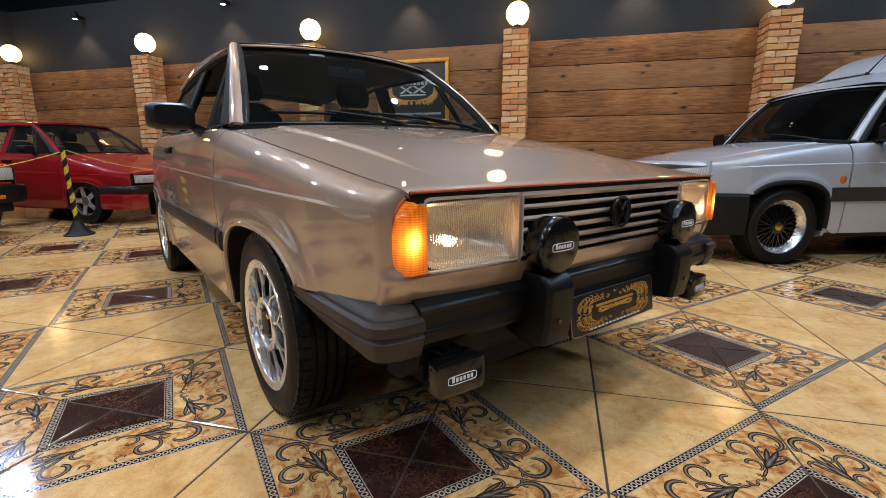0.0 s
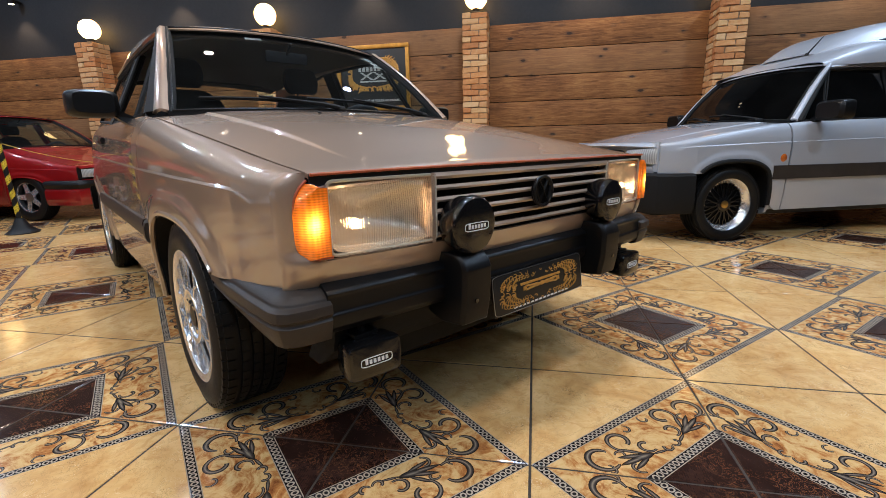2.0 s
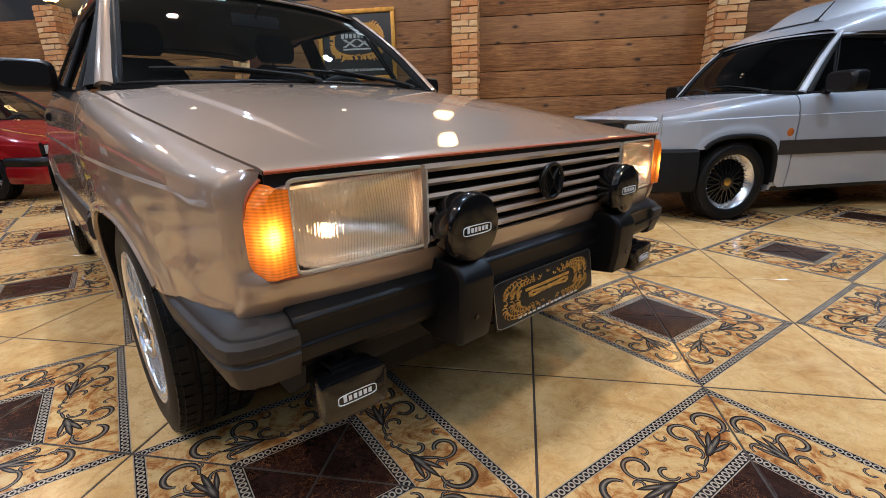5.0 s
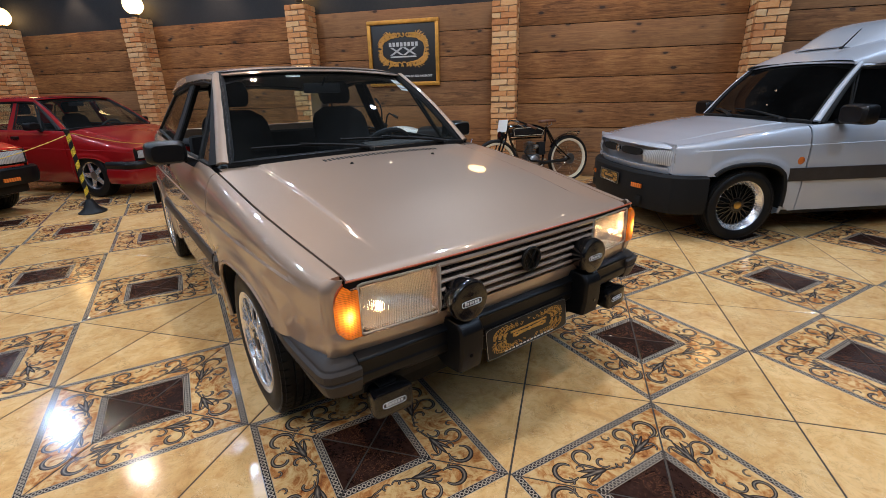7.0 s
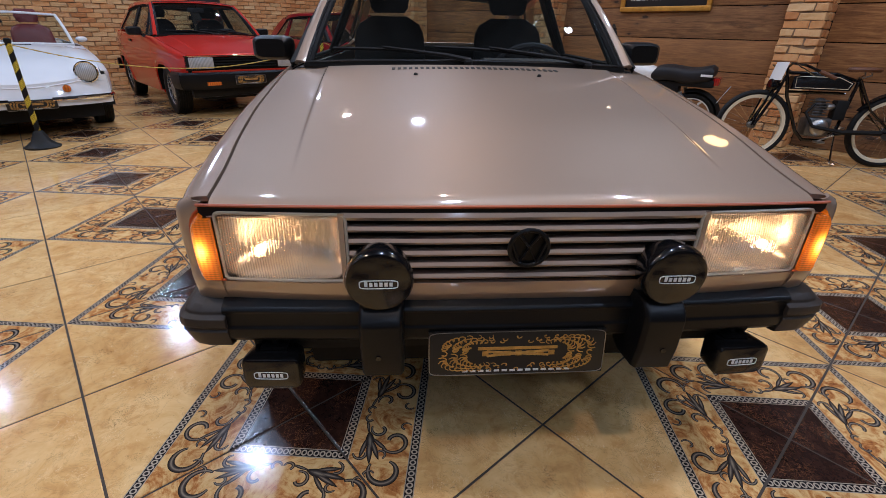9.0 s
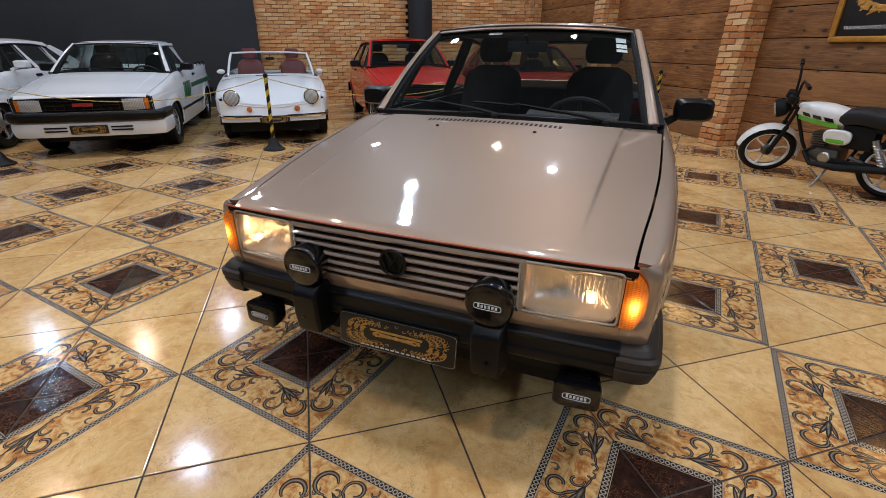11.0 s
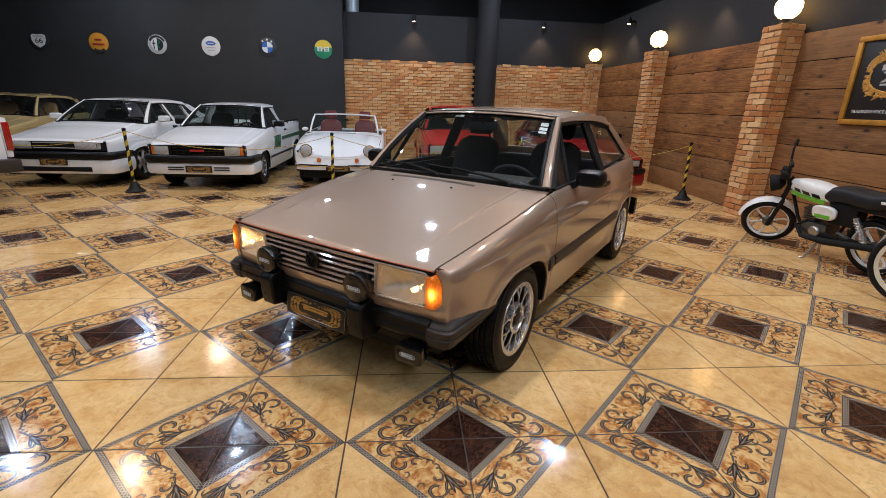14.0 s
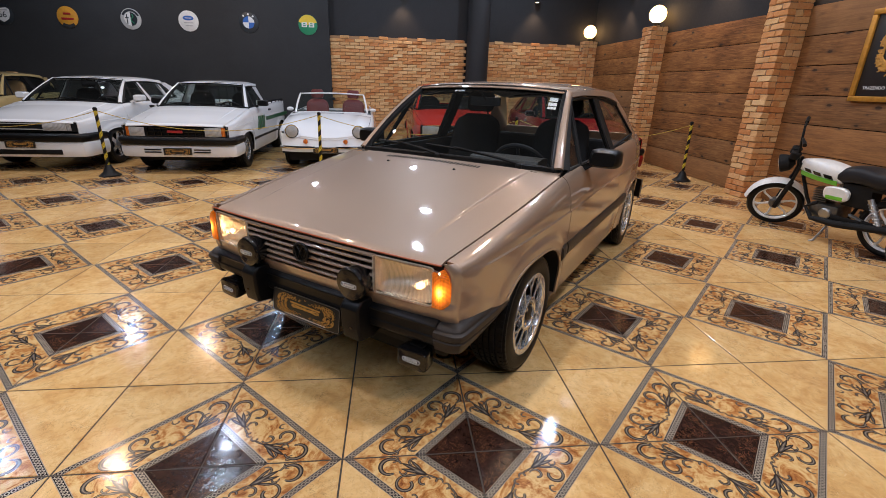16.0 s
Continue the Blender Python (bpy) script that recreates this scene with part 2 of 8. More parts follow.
    def petal(p0, q0, p1, q1, wide):
        cp, cq, length = (p0 + p1) / 2, (q0 + q1) / 2, math.hypot(p1 - p0, q1 - q0) / 2
        c, s = (p1 - p0) / (2 * length), (q1 - q0) / (2 * length)
        dp, dq = p - cp, q - cq
        a, w = (dp * c + dq * s) * (1 / length), (dq * c - dp * s) * (1 / wide)
        return (a * a + w.abs() * 1.0) .op("MULTIPLY", -1.0).op("ADD", 1.0).clamp()

    shapes = [
        # palmette
        petal(0.575, 0.240, 0.545, 0.455, 0.020), petal(0.585, 0.240, 0.635, 0.500, 0.024), petal(0.595, 0.245, 0.700, 0.455, 0.022),
        petal(0.600, 0.240, 0.765, 0.375, 0.018), petal(0.575, 0.180, 0.625, 0.385, 0.036),
        # long hook to the corner, its lower twin, and the curls
        arc(0.752, 0.540, 0.088, 0.118, -70, 205, 0.010, 0.010, 0.016), arc(0.800, 0.275, 0.055, 0.108, -165, 140, 0.017, 0.011, 0.006),
        arc(0.660, 0.160, 0.030, 0.072, -60, 200, 0.014, 0.009, 0.004), arc(0.555, 0.400, 0.030, 0.062, -20, 175, 0.012, 0.008, 0.004),
        arc(0.640, 0.590, 0.022, 0.050, 120, 330, 0.010, 0.007, 0.003), arc(0.700, 0.395, 0.022, 0.046, -140, 60, 0.011, 0.007, 0.003),
        # stem and the small hooks where it meets its mirror image
        petal(0.580, 0.215, 0.535, 0.055, 0.013), arc(0.560, 0.050, 0.022, 0.042, 30, 260, 0.012, 0.008, 0.003),
        arc(0.865, 0.120, 0.022, 0.048, 100, 330, 0.009, 0.006, 0.003),
    ]
    ornament = None
    for s in shapes:
        ornament = s if ornament is None else ornament.max(s)
    field = p.over(0.475) * p.under(0.918) * (p - q).over(0.02)
    shade = ramp_of(t, ornament + E(t, fine) * 0.2 - 0.1, [(0.0, (0.022, 0.015, 0.011)), (0.40, (0.038, 0.029, 0.025)), (0.66, (0.088, 0.072, 0.062)), (0.98, (0.27, 0.215, 0.155))])
    col = mix_of(t, ornament.over(0.03, 0.06) * field, col, shade)

    def chain(lo, hi, count):
        nonlocal col
        centre, half = (lo + hi) / 2, (hi - lo) / 2
        band = (p - centre).abs().under(half)
        a = ((q * count).frac() - 0.5) * 2.0
        w = (p - centre) * (1 / (half * 0.70))
        d = a * a * 1.15 + w * w
        col = mix_of(t, band, col, line)
        col = mix_of(t, band * d.under(0.98, 0.20) * d.over(0.30, 0.20), col, pale)
        col = mix_of(t, (((p - centre).abs() - half * 0.93).abs()).under(0.0030, 0.003), col, pale)

    chain(0.925, 0.998, 21.0)
    col = mix_of(t, p.under(0.39), col, brown)
    chain(0.39, 0.468, 21.0)
    hsv = t.nodes.new("ShaderNodeHueSaturation")
    rnd = E(t, t.nodes.new("ShaderNodeObjectInfo").outputs["Random"])
    t.links.new((rnd * 0.14 + 0.93).s, hsv.inputs["Value"])
    t.links.new(col, hsv.inputs["Color"])
    t.links.new(hsv.outputs[0], b.inputs["Base Color"])
    smear = noise_of(t, geo, 3.5, 5, 0.6).outputs["Fac"]
    t.links.new((E(t, smear) * 0.13 + 0.045 + E(t, fine) * 0.05).s, b.inputs["Roughness"])
    b.inputs["Specular IOR Level"].default_value = 0.37
    b.inputs["Coat Weight"].default_value = 0.10
    b.inputs["Coat Roughness"].default_value = 0.04
    ridges = (u * 560.0).op("SINE") * p.under(0.39) * 0.16
    waves = E(t, noise_of(t, geo, 16.0, 3).outputs["Fac"]) + E(t, fine) * 0.12 + ridges
    t.links.new(bump_of(t, waves, 0.10, 0.004), b.inputs["Normal"])
    return m


def brick_material(name, stops):
    m, t, b = tree_of(name)
    v = t.nodes.new("ShaderNodeNewGeometry")
    n = noise_of(t, v.outputs["Position"], 26.0, 6, 0.7).outputs["Fac"]
    n2 = noise_of(t, v.outputs["Position"], 6.0, 3).outputs["Fac"]
    r = (E(t, random_of(t)) + E(t, v.outputs["Random Per Island"])).frac()
    f = r * 0.56 + E(t, n) * 0.30 + E(t, n2) * 0.06 + 0.06
    col = ramp_of(t, f, stops)
    soot = E(t, noise_of(t, v.outputs["Position"], 55.0, 5, 0.75).outputs["Fac"]).over(0.66, 0.08) * 0.55
    t.links.new(mix_of(t, soot, col, (0.16, 0.11, 0.08)), b.inputs["Base Color"])
    b.inputs["Roughness"].default_value = 0.9
    t.links.new(bump_of(t, E(t, n) + E(t, noise_of(t, v.outputs["Position"], 140.0, 4, 0.7).outputs["Fac"]) * 0.5, 0.8, 0.006), b.inputs["Normal"])
    return m


def wood_material():
    """Rough-sawn boards, brown to grey, with grain along their length, knots and weathering."""
    m, t, b = tree_of("rough_sawn_board")
    v = t.nodes.new("ShaderNodeNewGeometry").outputs["Position"]
    rnd = E(t, random_of(t))
    off = t.nodes.new("ShaderNodeVectorMath")
    off.operation = "MULTIPLY_ADD"
    comb = t.nodes.new("ShaderNodeCombineXYZ")
    for i, k in enumerate((37.0, 13.0, 5.0)):
        t.links.new((rnd * k).s, comb.inputs[i])
    t.links.new(v, off.inputs[0])
    off.inputs[1].default_value = (1.2, 1.0, 16.0)
    t.links.new(comb.outputs[0], off.inputs[2])
    grain = noise_of(t, off.outputs[0], 2.2, 8, 0.68, 1.4).outputs["Fac"]
    fibre = noise_of(t, off.outputs[0], 14.0, 4, 0.7, 0.4).outputs["Fac"]
    blotch = noise_of(t, v, 1.6, 4).outputs["Fac"]
    f = E(t, grain) * 0.58 + E(t, fibre) * 0.13 + E(t, blotch) * 0.29
    col = ramp_of(t, f, [(0.34, (0.050, 0.017, 0.005)), (0.45, (0.165, 0.063, 0.018)), (0.55, (0.285, 0.120, 0.036)), (0.68, (0.43, 0.210, 0.074))])
    grey = ramp_of(t, f, [(0.3, (0.058, 0.033, 0.017)), (0.7, (0.205, 0.132, 0.072))])
    col = mix_of(t, (rnd * 1.6 - 0.9 + E(t, blotch) * 0.8).clamp() * 0.55, col, grey)
    warm = mix_of(t, 0.35, col, (0.33, 0.165, 0.07))
    col = mix_of(t, ((rnd * 7.3).frac()).over(0.62, 0.2), col, warm)
    kv = t.nodes.new("ShaderNodeTexVoronoi")
    kv.inputs["Scale"].default_value = 2.9
    kof = t.nodes.new("ShaderNodeVectorMath")
    kof.operation = "MULTIPLY_ADD"
    kof.inputs[1].default_value = (1.0, 0.2, 2.2)
    t.links.new(v, kof.inputs[0])
    t.links.new(comb.outputs[0], kof.inputs[2])
    t.links.new(kof.outputs[0], kv.inputs["Vector"])
    wob = E(t, kv.outputs["Distance"]) + E(t, fibre) * 0.10 + E(t, grain) * 0.12 - 0.06
    knot = wob.under(0.150, 0.03)
    col = mix_of(t, knot * 0.95, col, (0.016, 0.008, 0.005))
    col = mix_of(t, wob.under(0.22, 0.1) * 0.4, col, (0.07, 0.04, 0.025))
    t.links.new(col, b.inputs["Base Color"])
    t.links.new((E(t, fibre) * 0.25 + 0.60).s, b.inputs["Roughness"])
    b.inputs["Specular IOR Level"].default_value = 0.28
    t.links.new(bump_of(t, E(t, grain) + E(t, fibre) * 0.4, 0.4, 0.005), b.inputs["Normal"])
    return m


def wall_paint(name, colour, rough=0.75):
    m, t, b = tree_of(name)
    v = t.nodes.new("ShaderNodeNewGeometry").outputs["Position"]
    n = noise_of(t, v, 0.9, 6, 0.65, 0.6).outputs["Fac"]
    f = noise_of(t, v, 35.0, 5, 0.7).outputs["Fac"]
    k = E(t, n) * 0.75 + E(t, f) * 0.25
    t.links.new(ramp_of(t, k, [(0.3, [c * 0.7 for c in colour]), (0.7, [c * 1.4 for c in colour])]), b.inputs["Base Color"])
    t.links.new((E(t, f) * 0.3 + rough - 0.15).s, b.inputs["Roughness"])
    t.links.new(bump_of(t, f, 0.25, 0.004), b.inputs["Normal"])
    return m


M_TILE = tile_material()
M_GROUT = plain("dark_grout", (0.058, 0.043, 0.032), 0.85, bump=0.4)
M_BRICK = brick_material("rustic_brick", [(0.15, (0.34, 0.127, 0.045)), (0.3, (0.52, 0.205, 0.064)), (0.46, (0.62, 0.355, 0.156)), (0.6, (0.56, 0.237, 0.075)), (0.74, (0.62, 0.364, 0.156)), (0.9, (0.68, 0.455, 0.254))])
M_MORTAR = plain("sandy_mortar", (0.21, 0.130, 0.072), 0.95, bump=0.8, bscale=70)
M_PANEL_MORTAR = plain("ochre_mortar", (0.33, 0.185, 0.088), 0.95, bump=0.8, bscale=70)
M_WOOD = wood_material()
M_CHARCOAL = wall_paint("charcoal_wall_paint", (0.011, 0.011, 0.012))
# the same charcoal, made lighter and bluer for the cool light on it
M_CHARCOAL_LIT = wall_paint("lit_charcoal_wall_paint", (0.018, 0.0185, 0.020))
M_BLACK_WALL = wall_paint("black_ceiling_paint", (0.008, 0.008, 0.009), 0.9)
M_CHAMPAGNE = paint("champagne_metallic_paint", (0.385, 0.280, 0.208), metal=0.52, rough=0.44, flake=0.22, gloss=2.1)
M_RED = paint("signal_red_paint", (0.52, 0.020, 0.007), rough=0.4)
M_DARKRED = paint("dark_red_paint", (0.23, 0.005, 0.006), rough=0.4)
M_WHITE = paint("white_car_paint", (0.75, 0.76, 0.77), rough=0.35)
M_SILVER = paint("silver_metallic_paint", (0.46, 0.485, 0.53), metal=0.30, rough=0.42, flake=0.14, gloss=1.8)
M_BEIGE = paint("beige_paint", (0.50, 0.36, 0.16), rough=0.4)
M_PLASTIC = plain("black_bumper_plastic", (0.0045, 0.0045, 0.005), 0.36, bump=0.12, bscale=400, spec=0.24)
M_GREYPLASTIC = plain("worn_grey_plastic", (0.036, 0.028, 0.023), 0.46, vary=0.25, spec=0.3, bump=0.15, bscale=400)
M_GLOSSBLACK = plain("gloss_black", (0.005, 0.005, 0.0055), 0.15, coat=0.3, spec=0.4)
M_MATTBLACK = plain("matt_black", (0.006, 0.006, 0.006), 0.7, spec=0.25)
M_RUBBER = plain("tyre_rubber", (0.006, 0.006, 0.006), 0.5, spec=0.25, vary=0.3, bump=0.3, bscale=160)
M_ALLOY = plain("machined_alloy", (0.86, 0.86, 0.86), 0.22, metal=0.80, vary=0.06)
M_DARKALLOY = plain("dark_alloy_paint", (0.010, 0.010, 0.011), 0.5, spec=0.3)
M_STEEL = plain("steel", (0.45, 0.45, 0.45), 0.35, metal=1.0)
M_CHROME = plain("chrome", (0.80, 0.80, 0.80), 0.06, metal=1.0, vary=0.03)
M_GOLD = plain("gilded_metal", (0.62, 0.40, 0.12), 0.3, metal=1.0)
M_GILT = plain("gold_print", (0.50, 0.25, 0.045), 0.45, vary=0.35, scale=60)
M_GLASS = glass("car_glass", (0.93, 0.98, 0.97), 0.93)
M_DARKGLASS = glass("tinted_glass", (0.5, 0.5, 0.5), 0.16)
M_LAMPGLASS = lamp_glass()
M_SEAT = plain("charcoal_seat_cloth", (0.014, 0.014, 0.015), 0.9, spec=0.2, bump=0.5, bscale=300)
M_REDSEAT = plain("dark_red_leather", (0.16, 0.02, 0.02), 0.45)
M_TANSEAT = plain("tan_vinyl", (0.35, 0.19, 0.07), 0.5)
M_DASH = plain("dashboard_vinyl", (0.012, 0.012, 0.014), 0.55, spec=0.3)
M_AMBER = lit_lens("lit_amber_lens", (0.80, 0.17, 0.008), (0.668, 0.626))
M_AMBER_OFF = lamp_lens("amber_lens", (0.72, 0.17, 0.02), 0.0)
M_REDLENS = lamp_lens("red_lens", (0.45, 0.015, 0.012), 0.0)
M_REFLECTOR = plain("headlamp_reflector", (0.84, 0.76, 0.63), 0.17, metal=0.72, vary=0.05)
M_RIBGLASS = lamp_lens("ribbed_lamp_glass", (0.46, 0.46, 0.45), 0.0, 420.0)
M_BULB = emit("lit_bulb", (1.0, 0.62, 0.28), 14.0)
M_GLOBE = emit("lit_opal_globe", (1.0, 0.62, 0.22), 7.0)
M_LED = emit("lit_led_panel", (0.9, 0.95, 1.0), 8.0)
M_WARMLED = emit("lit_warm_spot", (1.0, 0.78, 0.5), 8.0)
M_CHAIN = plain("dull_yellow_chain", (0.46, 0.31, 0.05), 0.55, vary=0.3, scale=40)
M_YELLOW = plain("yellow_tape", (0.72, 0.52, 0.03), 0.5)
M_WHITEPAINT = plain("white_enamel", (0.74, 0.73, 0.70), 0.3, coat=0.4)
M_GREEN = plain("green_enamel", (0.11, 0.42, 0.03), 0.3, coat=0.5)
M_DARKGREEN = plain("dark_green_stripe", (0.01, 0.09, 0.03), 0.3)
M_PAPER = plain("white_paper", (0.72, 0.72, 0.70), 0.8, vary=0.04)
M_SIGNBLACK = plain("black_sign_board", (0.010, 0.010, 0.010), 0.4)
M_GILTFRAME = plain("gilt_picture_frame", (0.52, 0.245, 0.035), 0.38, metal=0.45, vary=0.3, scale=14, bump=0.4)
M_CREAMTYRE = plain("cream_rim_paint", (0.66, 0.58, 0.42), 0.5)
M_ORANGE = plain("orange_red_pinstripe", (0.42, 0.085, 0.025), 0.4)
M_LEATHER = plain("brown_leather", (0.12, 0.045, 0.02), 0.5)
M_PEWTER = plain("cast_engine_alloy", (0.15, 0.15, 0.145), 0.4, metal=0.9, vary=0.25, scale=30)
M_SIGNS = {k: plain("sign_" + k, c, 0.35, coat=0.3) for k, c in {
    "white": (0.70, 0.70, 0.68), "orange": (0.62, 0.27, 0.03), "blue": (0.02, 0.12, 0.42), "dark": (0.02, 0.025, 0.03),
    "green": (0.01, 0.25, 0.12), "yellow": (0.72, 0.50, 0.04), "silver": (0.45, 0.45, 0.44), "red": (0.35, 0.02, 0.02)}.items()}
M_LINING = plain("grey_headlining", (0.12, 0.12, 0.12), 0.95)

# ---- mesh helpers ----
def finish(name, bm, material, smooth=False):
    me = bpy.data.meshes.new(name)
    bmesh.ops.recalc_face_normals(bm, faces=bm.faces)
    bm.to_mesh(me)
    bm.free()
    me.materials.append(material)
    if smooth:
        me.polygons.foreach_set("use_smooth", [True] * len(me.polygons))
        me.set_sharp_from_angle(angle=radians(smooth if smooth > 1 else 35))
    return me


def part(name, bm, material, parent, label="", smooth=35):
    """One mesh object under a thing or a part."""
    ob = new(name, finish(name, bm, material, smooth))
    ob.parent = parent
    return tagged(ob, label)


def thing(name, m, label, category, group="", kind=""):
    ob = new(name)
    ob.matrix_basis = m
    return tagged(ob, label, category, group, kind)


def mesh_thing(name, bm, material, m, label="", category="", group="", kind="", smooth=35):
    ob = new(name, finish(name, bm, material, smooth))
    ob.matrix_basis = m
    return tagged(ob, label, category, group, kind)


def box(bm, x0, x1, y0, y1, z0, z1, bevel=0.0, m=None):
    vs = [bm.verts.new((x, y, z)) for z in (z0, z1) for x, y in ((x0, y0), (x1, y0), (x1, y1), (x0, y1))]
    fs = [bm.faces.new([vs[i] for i in f]) for f in ((3, 2, 1, 0), (4, 5, 6, 7), (0, 1, 5, 4), (1, 2, 6, 5), (2, 3, 7, 6), (3, 0, 4, 7))]
    if bevel:
        es = {e for f in fs for e in f.edges}
        r = bmesh.ops.bevel(bm, geom=list(es), offset=bevel, segments=2, affect="EDGES", profile=0.6)
        vs = list({v for f in r["faces"] for v in f.verts} | {v for v in vs if v.is_valid})
    if m is not None:
        bmesh.ops.transform(bm, matrix=m, verts=vs)
    return bm


def soften(bm, offset, angle=25, segments=3):
    """Rounds the edges that turn by more than the angle."""
    bmesh.ops.recalc_face_normals(bm, faces=bm.faces)
    es = [e for e in bm.edges if len(e.link_faces) == 2 and e.calc_face_angle(0) > radians(angle)]
    bmesh.ops.bevel(bm, geom=es, offset=offset, segments=segments, affect="EDGES", profile=0.6, clamp_overlap=True)
    return bm


def boxed(*a, **k):
    return box(bmesh.new(), *a, **k)


def loft(bm, rings, closed=True, caps=True):
    """A skin over rings of points."""
    rows = [[bm.verts.new(p) for p in r] for r in rings]
    n = len(rows[0])
    for a, b in zip(rows, rows[1:]):
        for i in range(n if closed else n - 1):
            j = (i + 1) % n
            bm.faces.new((a[i], a[j], b[j], b[i]))
    if caps and closed:
        bm.faces.new(rows[0][::-1])
        bm.faces.new(rows[-1])
    return bm


def sheet(nu, nv, f, thick=0.0):
    """A surface f(u, v), u and v from 0 to 1; with thickness along f's own inward normal if asked."""
    bm = bmesh.new()
    grid = [[Vector(f(i / nu, j / nv)) for j in range(nv + 1)] for i in range(nu + 1)]
    vs = [[bm.verts.new(p) for p in row] for row in grid]
    for i in range(nu):
        for j in range(nv):
            bm.faces.new((vs[i][j], vs[i + 1][j], vs[i + 1][j + 1], vs[i][j + 1]))
    if thick:
        bm.normal_update()
        back = [[bm.verts.new(v.co - v.normal * thick) for v in row] for row in vs]
        for i in range(nu):
            for j in range(nv):
                bm.faces.new((back[i][j + 1], back[i + 1][j + 1], back[i + 1][j], back[i][j]))
        ring = [(i, 0) for i in range(nu)] + [(nu, j) for j in range(nv)] + [(i, nv) for i in range(nu, 0, -1)] + [(0, j) for j in range(nv, 0, -1)]
        for (a, b), (c, d) in zip(ring, ring[1:] + ring[:1]):
            bm.faces.new((vs[a][b], back[a][b], back[c][d], vs[c][d]))
    return bm


def lathe(bm, profile, m=None, seg=32, caps=True):
    """Turns (radius, height) pairs about the z axis."""
    m = m or Matrix()
    rings = [[m @ Vector((r * math.cos(2 * math.pi * k / seg), r * math.sin(2 * math.pi * k / seg), h)) for k in range(seg)] for r, h in profile]
    return loft(bm, rings, True, caps)


def rod(bm, a, b, r0, r1=None, seg=10):
    a, b = Vector(a), Vector(b)
    m = Matrix.Translation(a) @ (b - a).to_track_quat("Z", "Y").to_matrix().to_4x4()
    return lathe(bm, [(r0, 0), (r0 if r1 is None else r1, (b - a).length)], m, seg)


def tube(bm, pts, r, seg=8, closed=False):
    """A round bar along points."""
    pts = [Vector(p) for p in pts]
    rings, up = [], None
    n = len(pts)
    for i, p in enumerate(pts):
        a, b = (pts[i - 1], pts[(i + 1) % n]) if closed else (pts[max(i - 1, 0)], pts[min(i + 1, n - 1)])
        d = (b - a).normalized()
        if up is None:
            up = d.orthogonal().normalized()
        up = (up - d * up.dot(d)).normalized()
        side = d.cross(up)
        rad = r[i] if isinstance(r, (list, tuple)) else r
        rings.append([p + (up * math.cos(2 * math.pi * k / seg) + side * math.sin(2 * math.pi * k / seg)) * rad for k in range(seg)])
    if closed:
        rings.append(rings[0])
    return loft(bm, rings, True, not closed)


def prism(bm, outline, m, depth):
    """A flat outline of (x, y) points given depth along z, at pose m."""
    return loft(bm, [[m @ Vector((x, y, 0)) for x, y in outline], [m @ Vector((x, y, depth)) for x, y in outline]])


def ring_points(cx, cy, rx, ry, n, power=2.0):
    """A superellipse of n points."""
    out = []
    for k in range(n):
        a = 2 * math.pi * k / n
        c, s = math.cos(a), math.sin(a)
        out.append((cx + rx * math.copysign(abs(c) ** (2 / power), c), cy + ry * math.copysign(abs(s) ** (2 / power), s)))
    return out


def spline(keys, x):
    """Smooth monotone interpolation through (x, y) keys."""
    if x <= keys[0][0]:
        return keys[0][1]
    for i, ((a, va), (b, vb)) in enumerate(zip(keys, keys[1:])):
        if x <= b:
            t = (x - a) / (b - a)
            def slope(k):
                if k <= 0 or k >= len(keys) - 1:
                    return None
                l = (keys[k][1] - keys[k - 1][1]) / (keys[k][0] - keys[k - 1][0])
                r = (keys[k + 1][1] - keys[k][1]) / (keys[k + 1][0] - keys[k][0])
                return 0.0 if l * r <= 0 else 2 * l * r / (l + r)
            d = (vb - va) / (b - a)
            s0, s1 = slope(i), slope(i + 1)
            s0, s1 = (d if s0 is None else s0) * (b - a), (d if s1 is None else s1) * (b - a)
            return va + t * (s0 + t * (3 * (vb - va) - 2 * s0 - s1 + t * (s0 + s1 - 2 * (vb - va))))
    return keys[-1][1]


def lerp(a, b, t):
    return a + (b - a) * t


def text_mesh(words, size, m, material, name, parent, depth=0.001, align="CENTER"):
    cu = bpy.data.curves.new(name, "FONT")
    cu.body, cu.size, cu.extrude, cu.align_x, cu.align_y = words, size, depth, align, "CENTER"
    cu.materials.append(material)
    ob = new(name, cu)
    ob.parent = parent
    ob.matrix_basis = m
    return ob

# ---- the hall ----
S = 0.5
X0, X1, Y0, Y1 = WALL_X, 7.5, -9.5, WALL_Y
slab = mesh_thing("floor", boxed(X0 - 0.3, X1 + 0.3, Y0 - 0.3, Y1 + 0.3, -0.20, -0.0025), M_GROUT, Matrix(), "glazed cream floor tiles with brown ornamental diamonds", "floor", kind="structure")

rng = random.Random(4)


def wall(name, x0, x1, y0, y1, z0, z1, material, label):
    return mesh_thing(name, boxed(x0, x1, y0, y1, z0, z1), material, Matrix(), label, "wall", kind="structure")


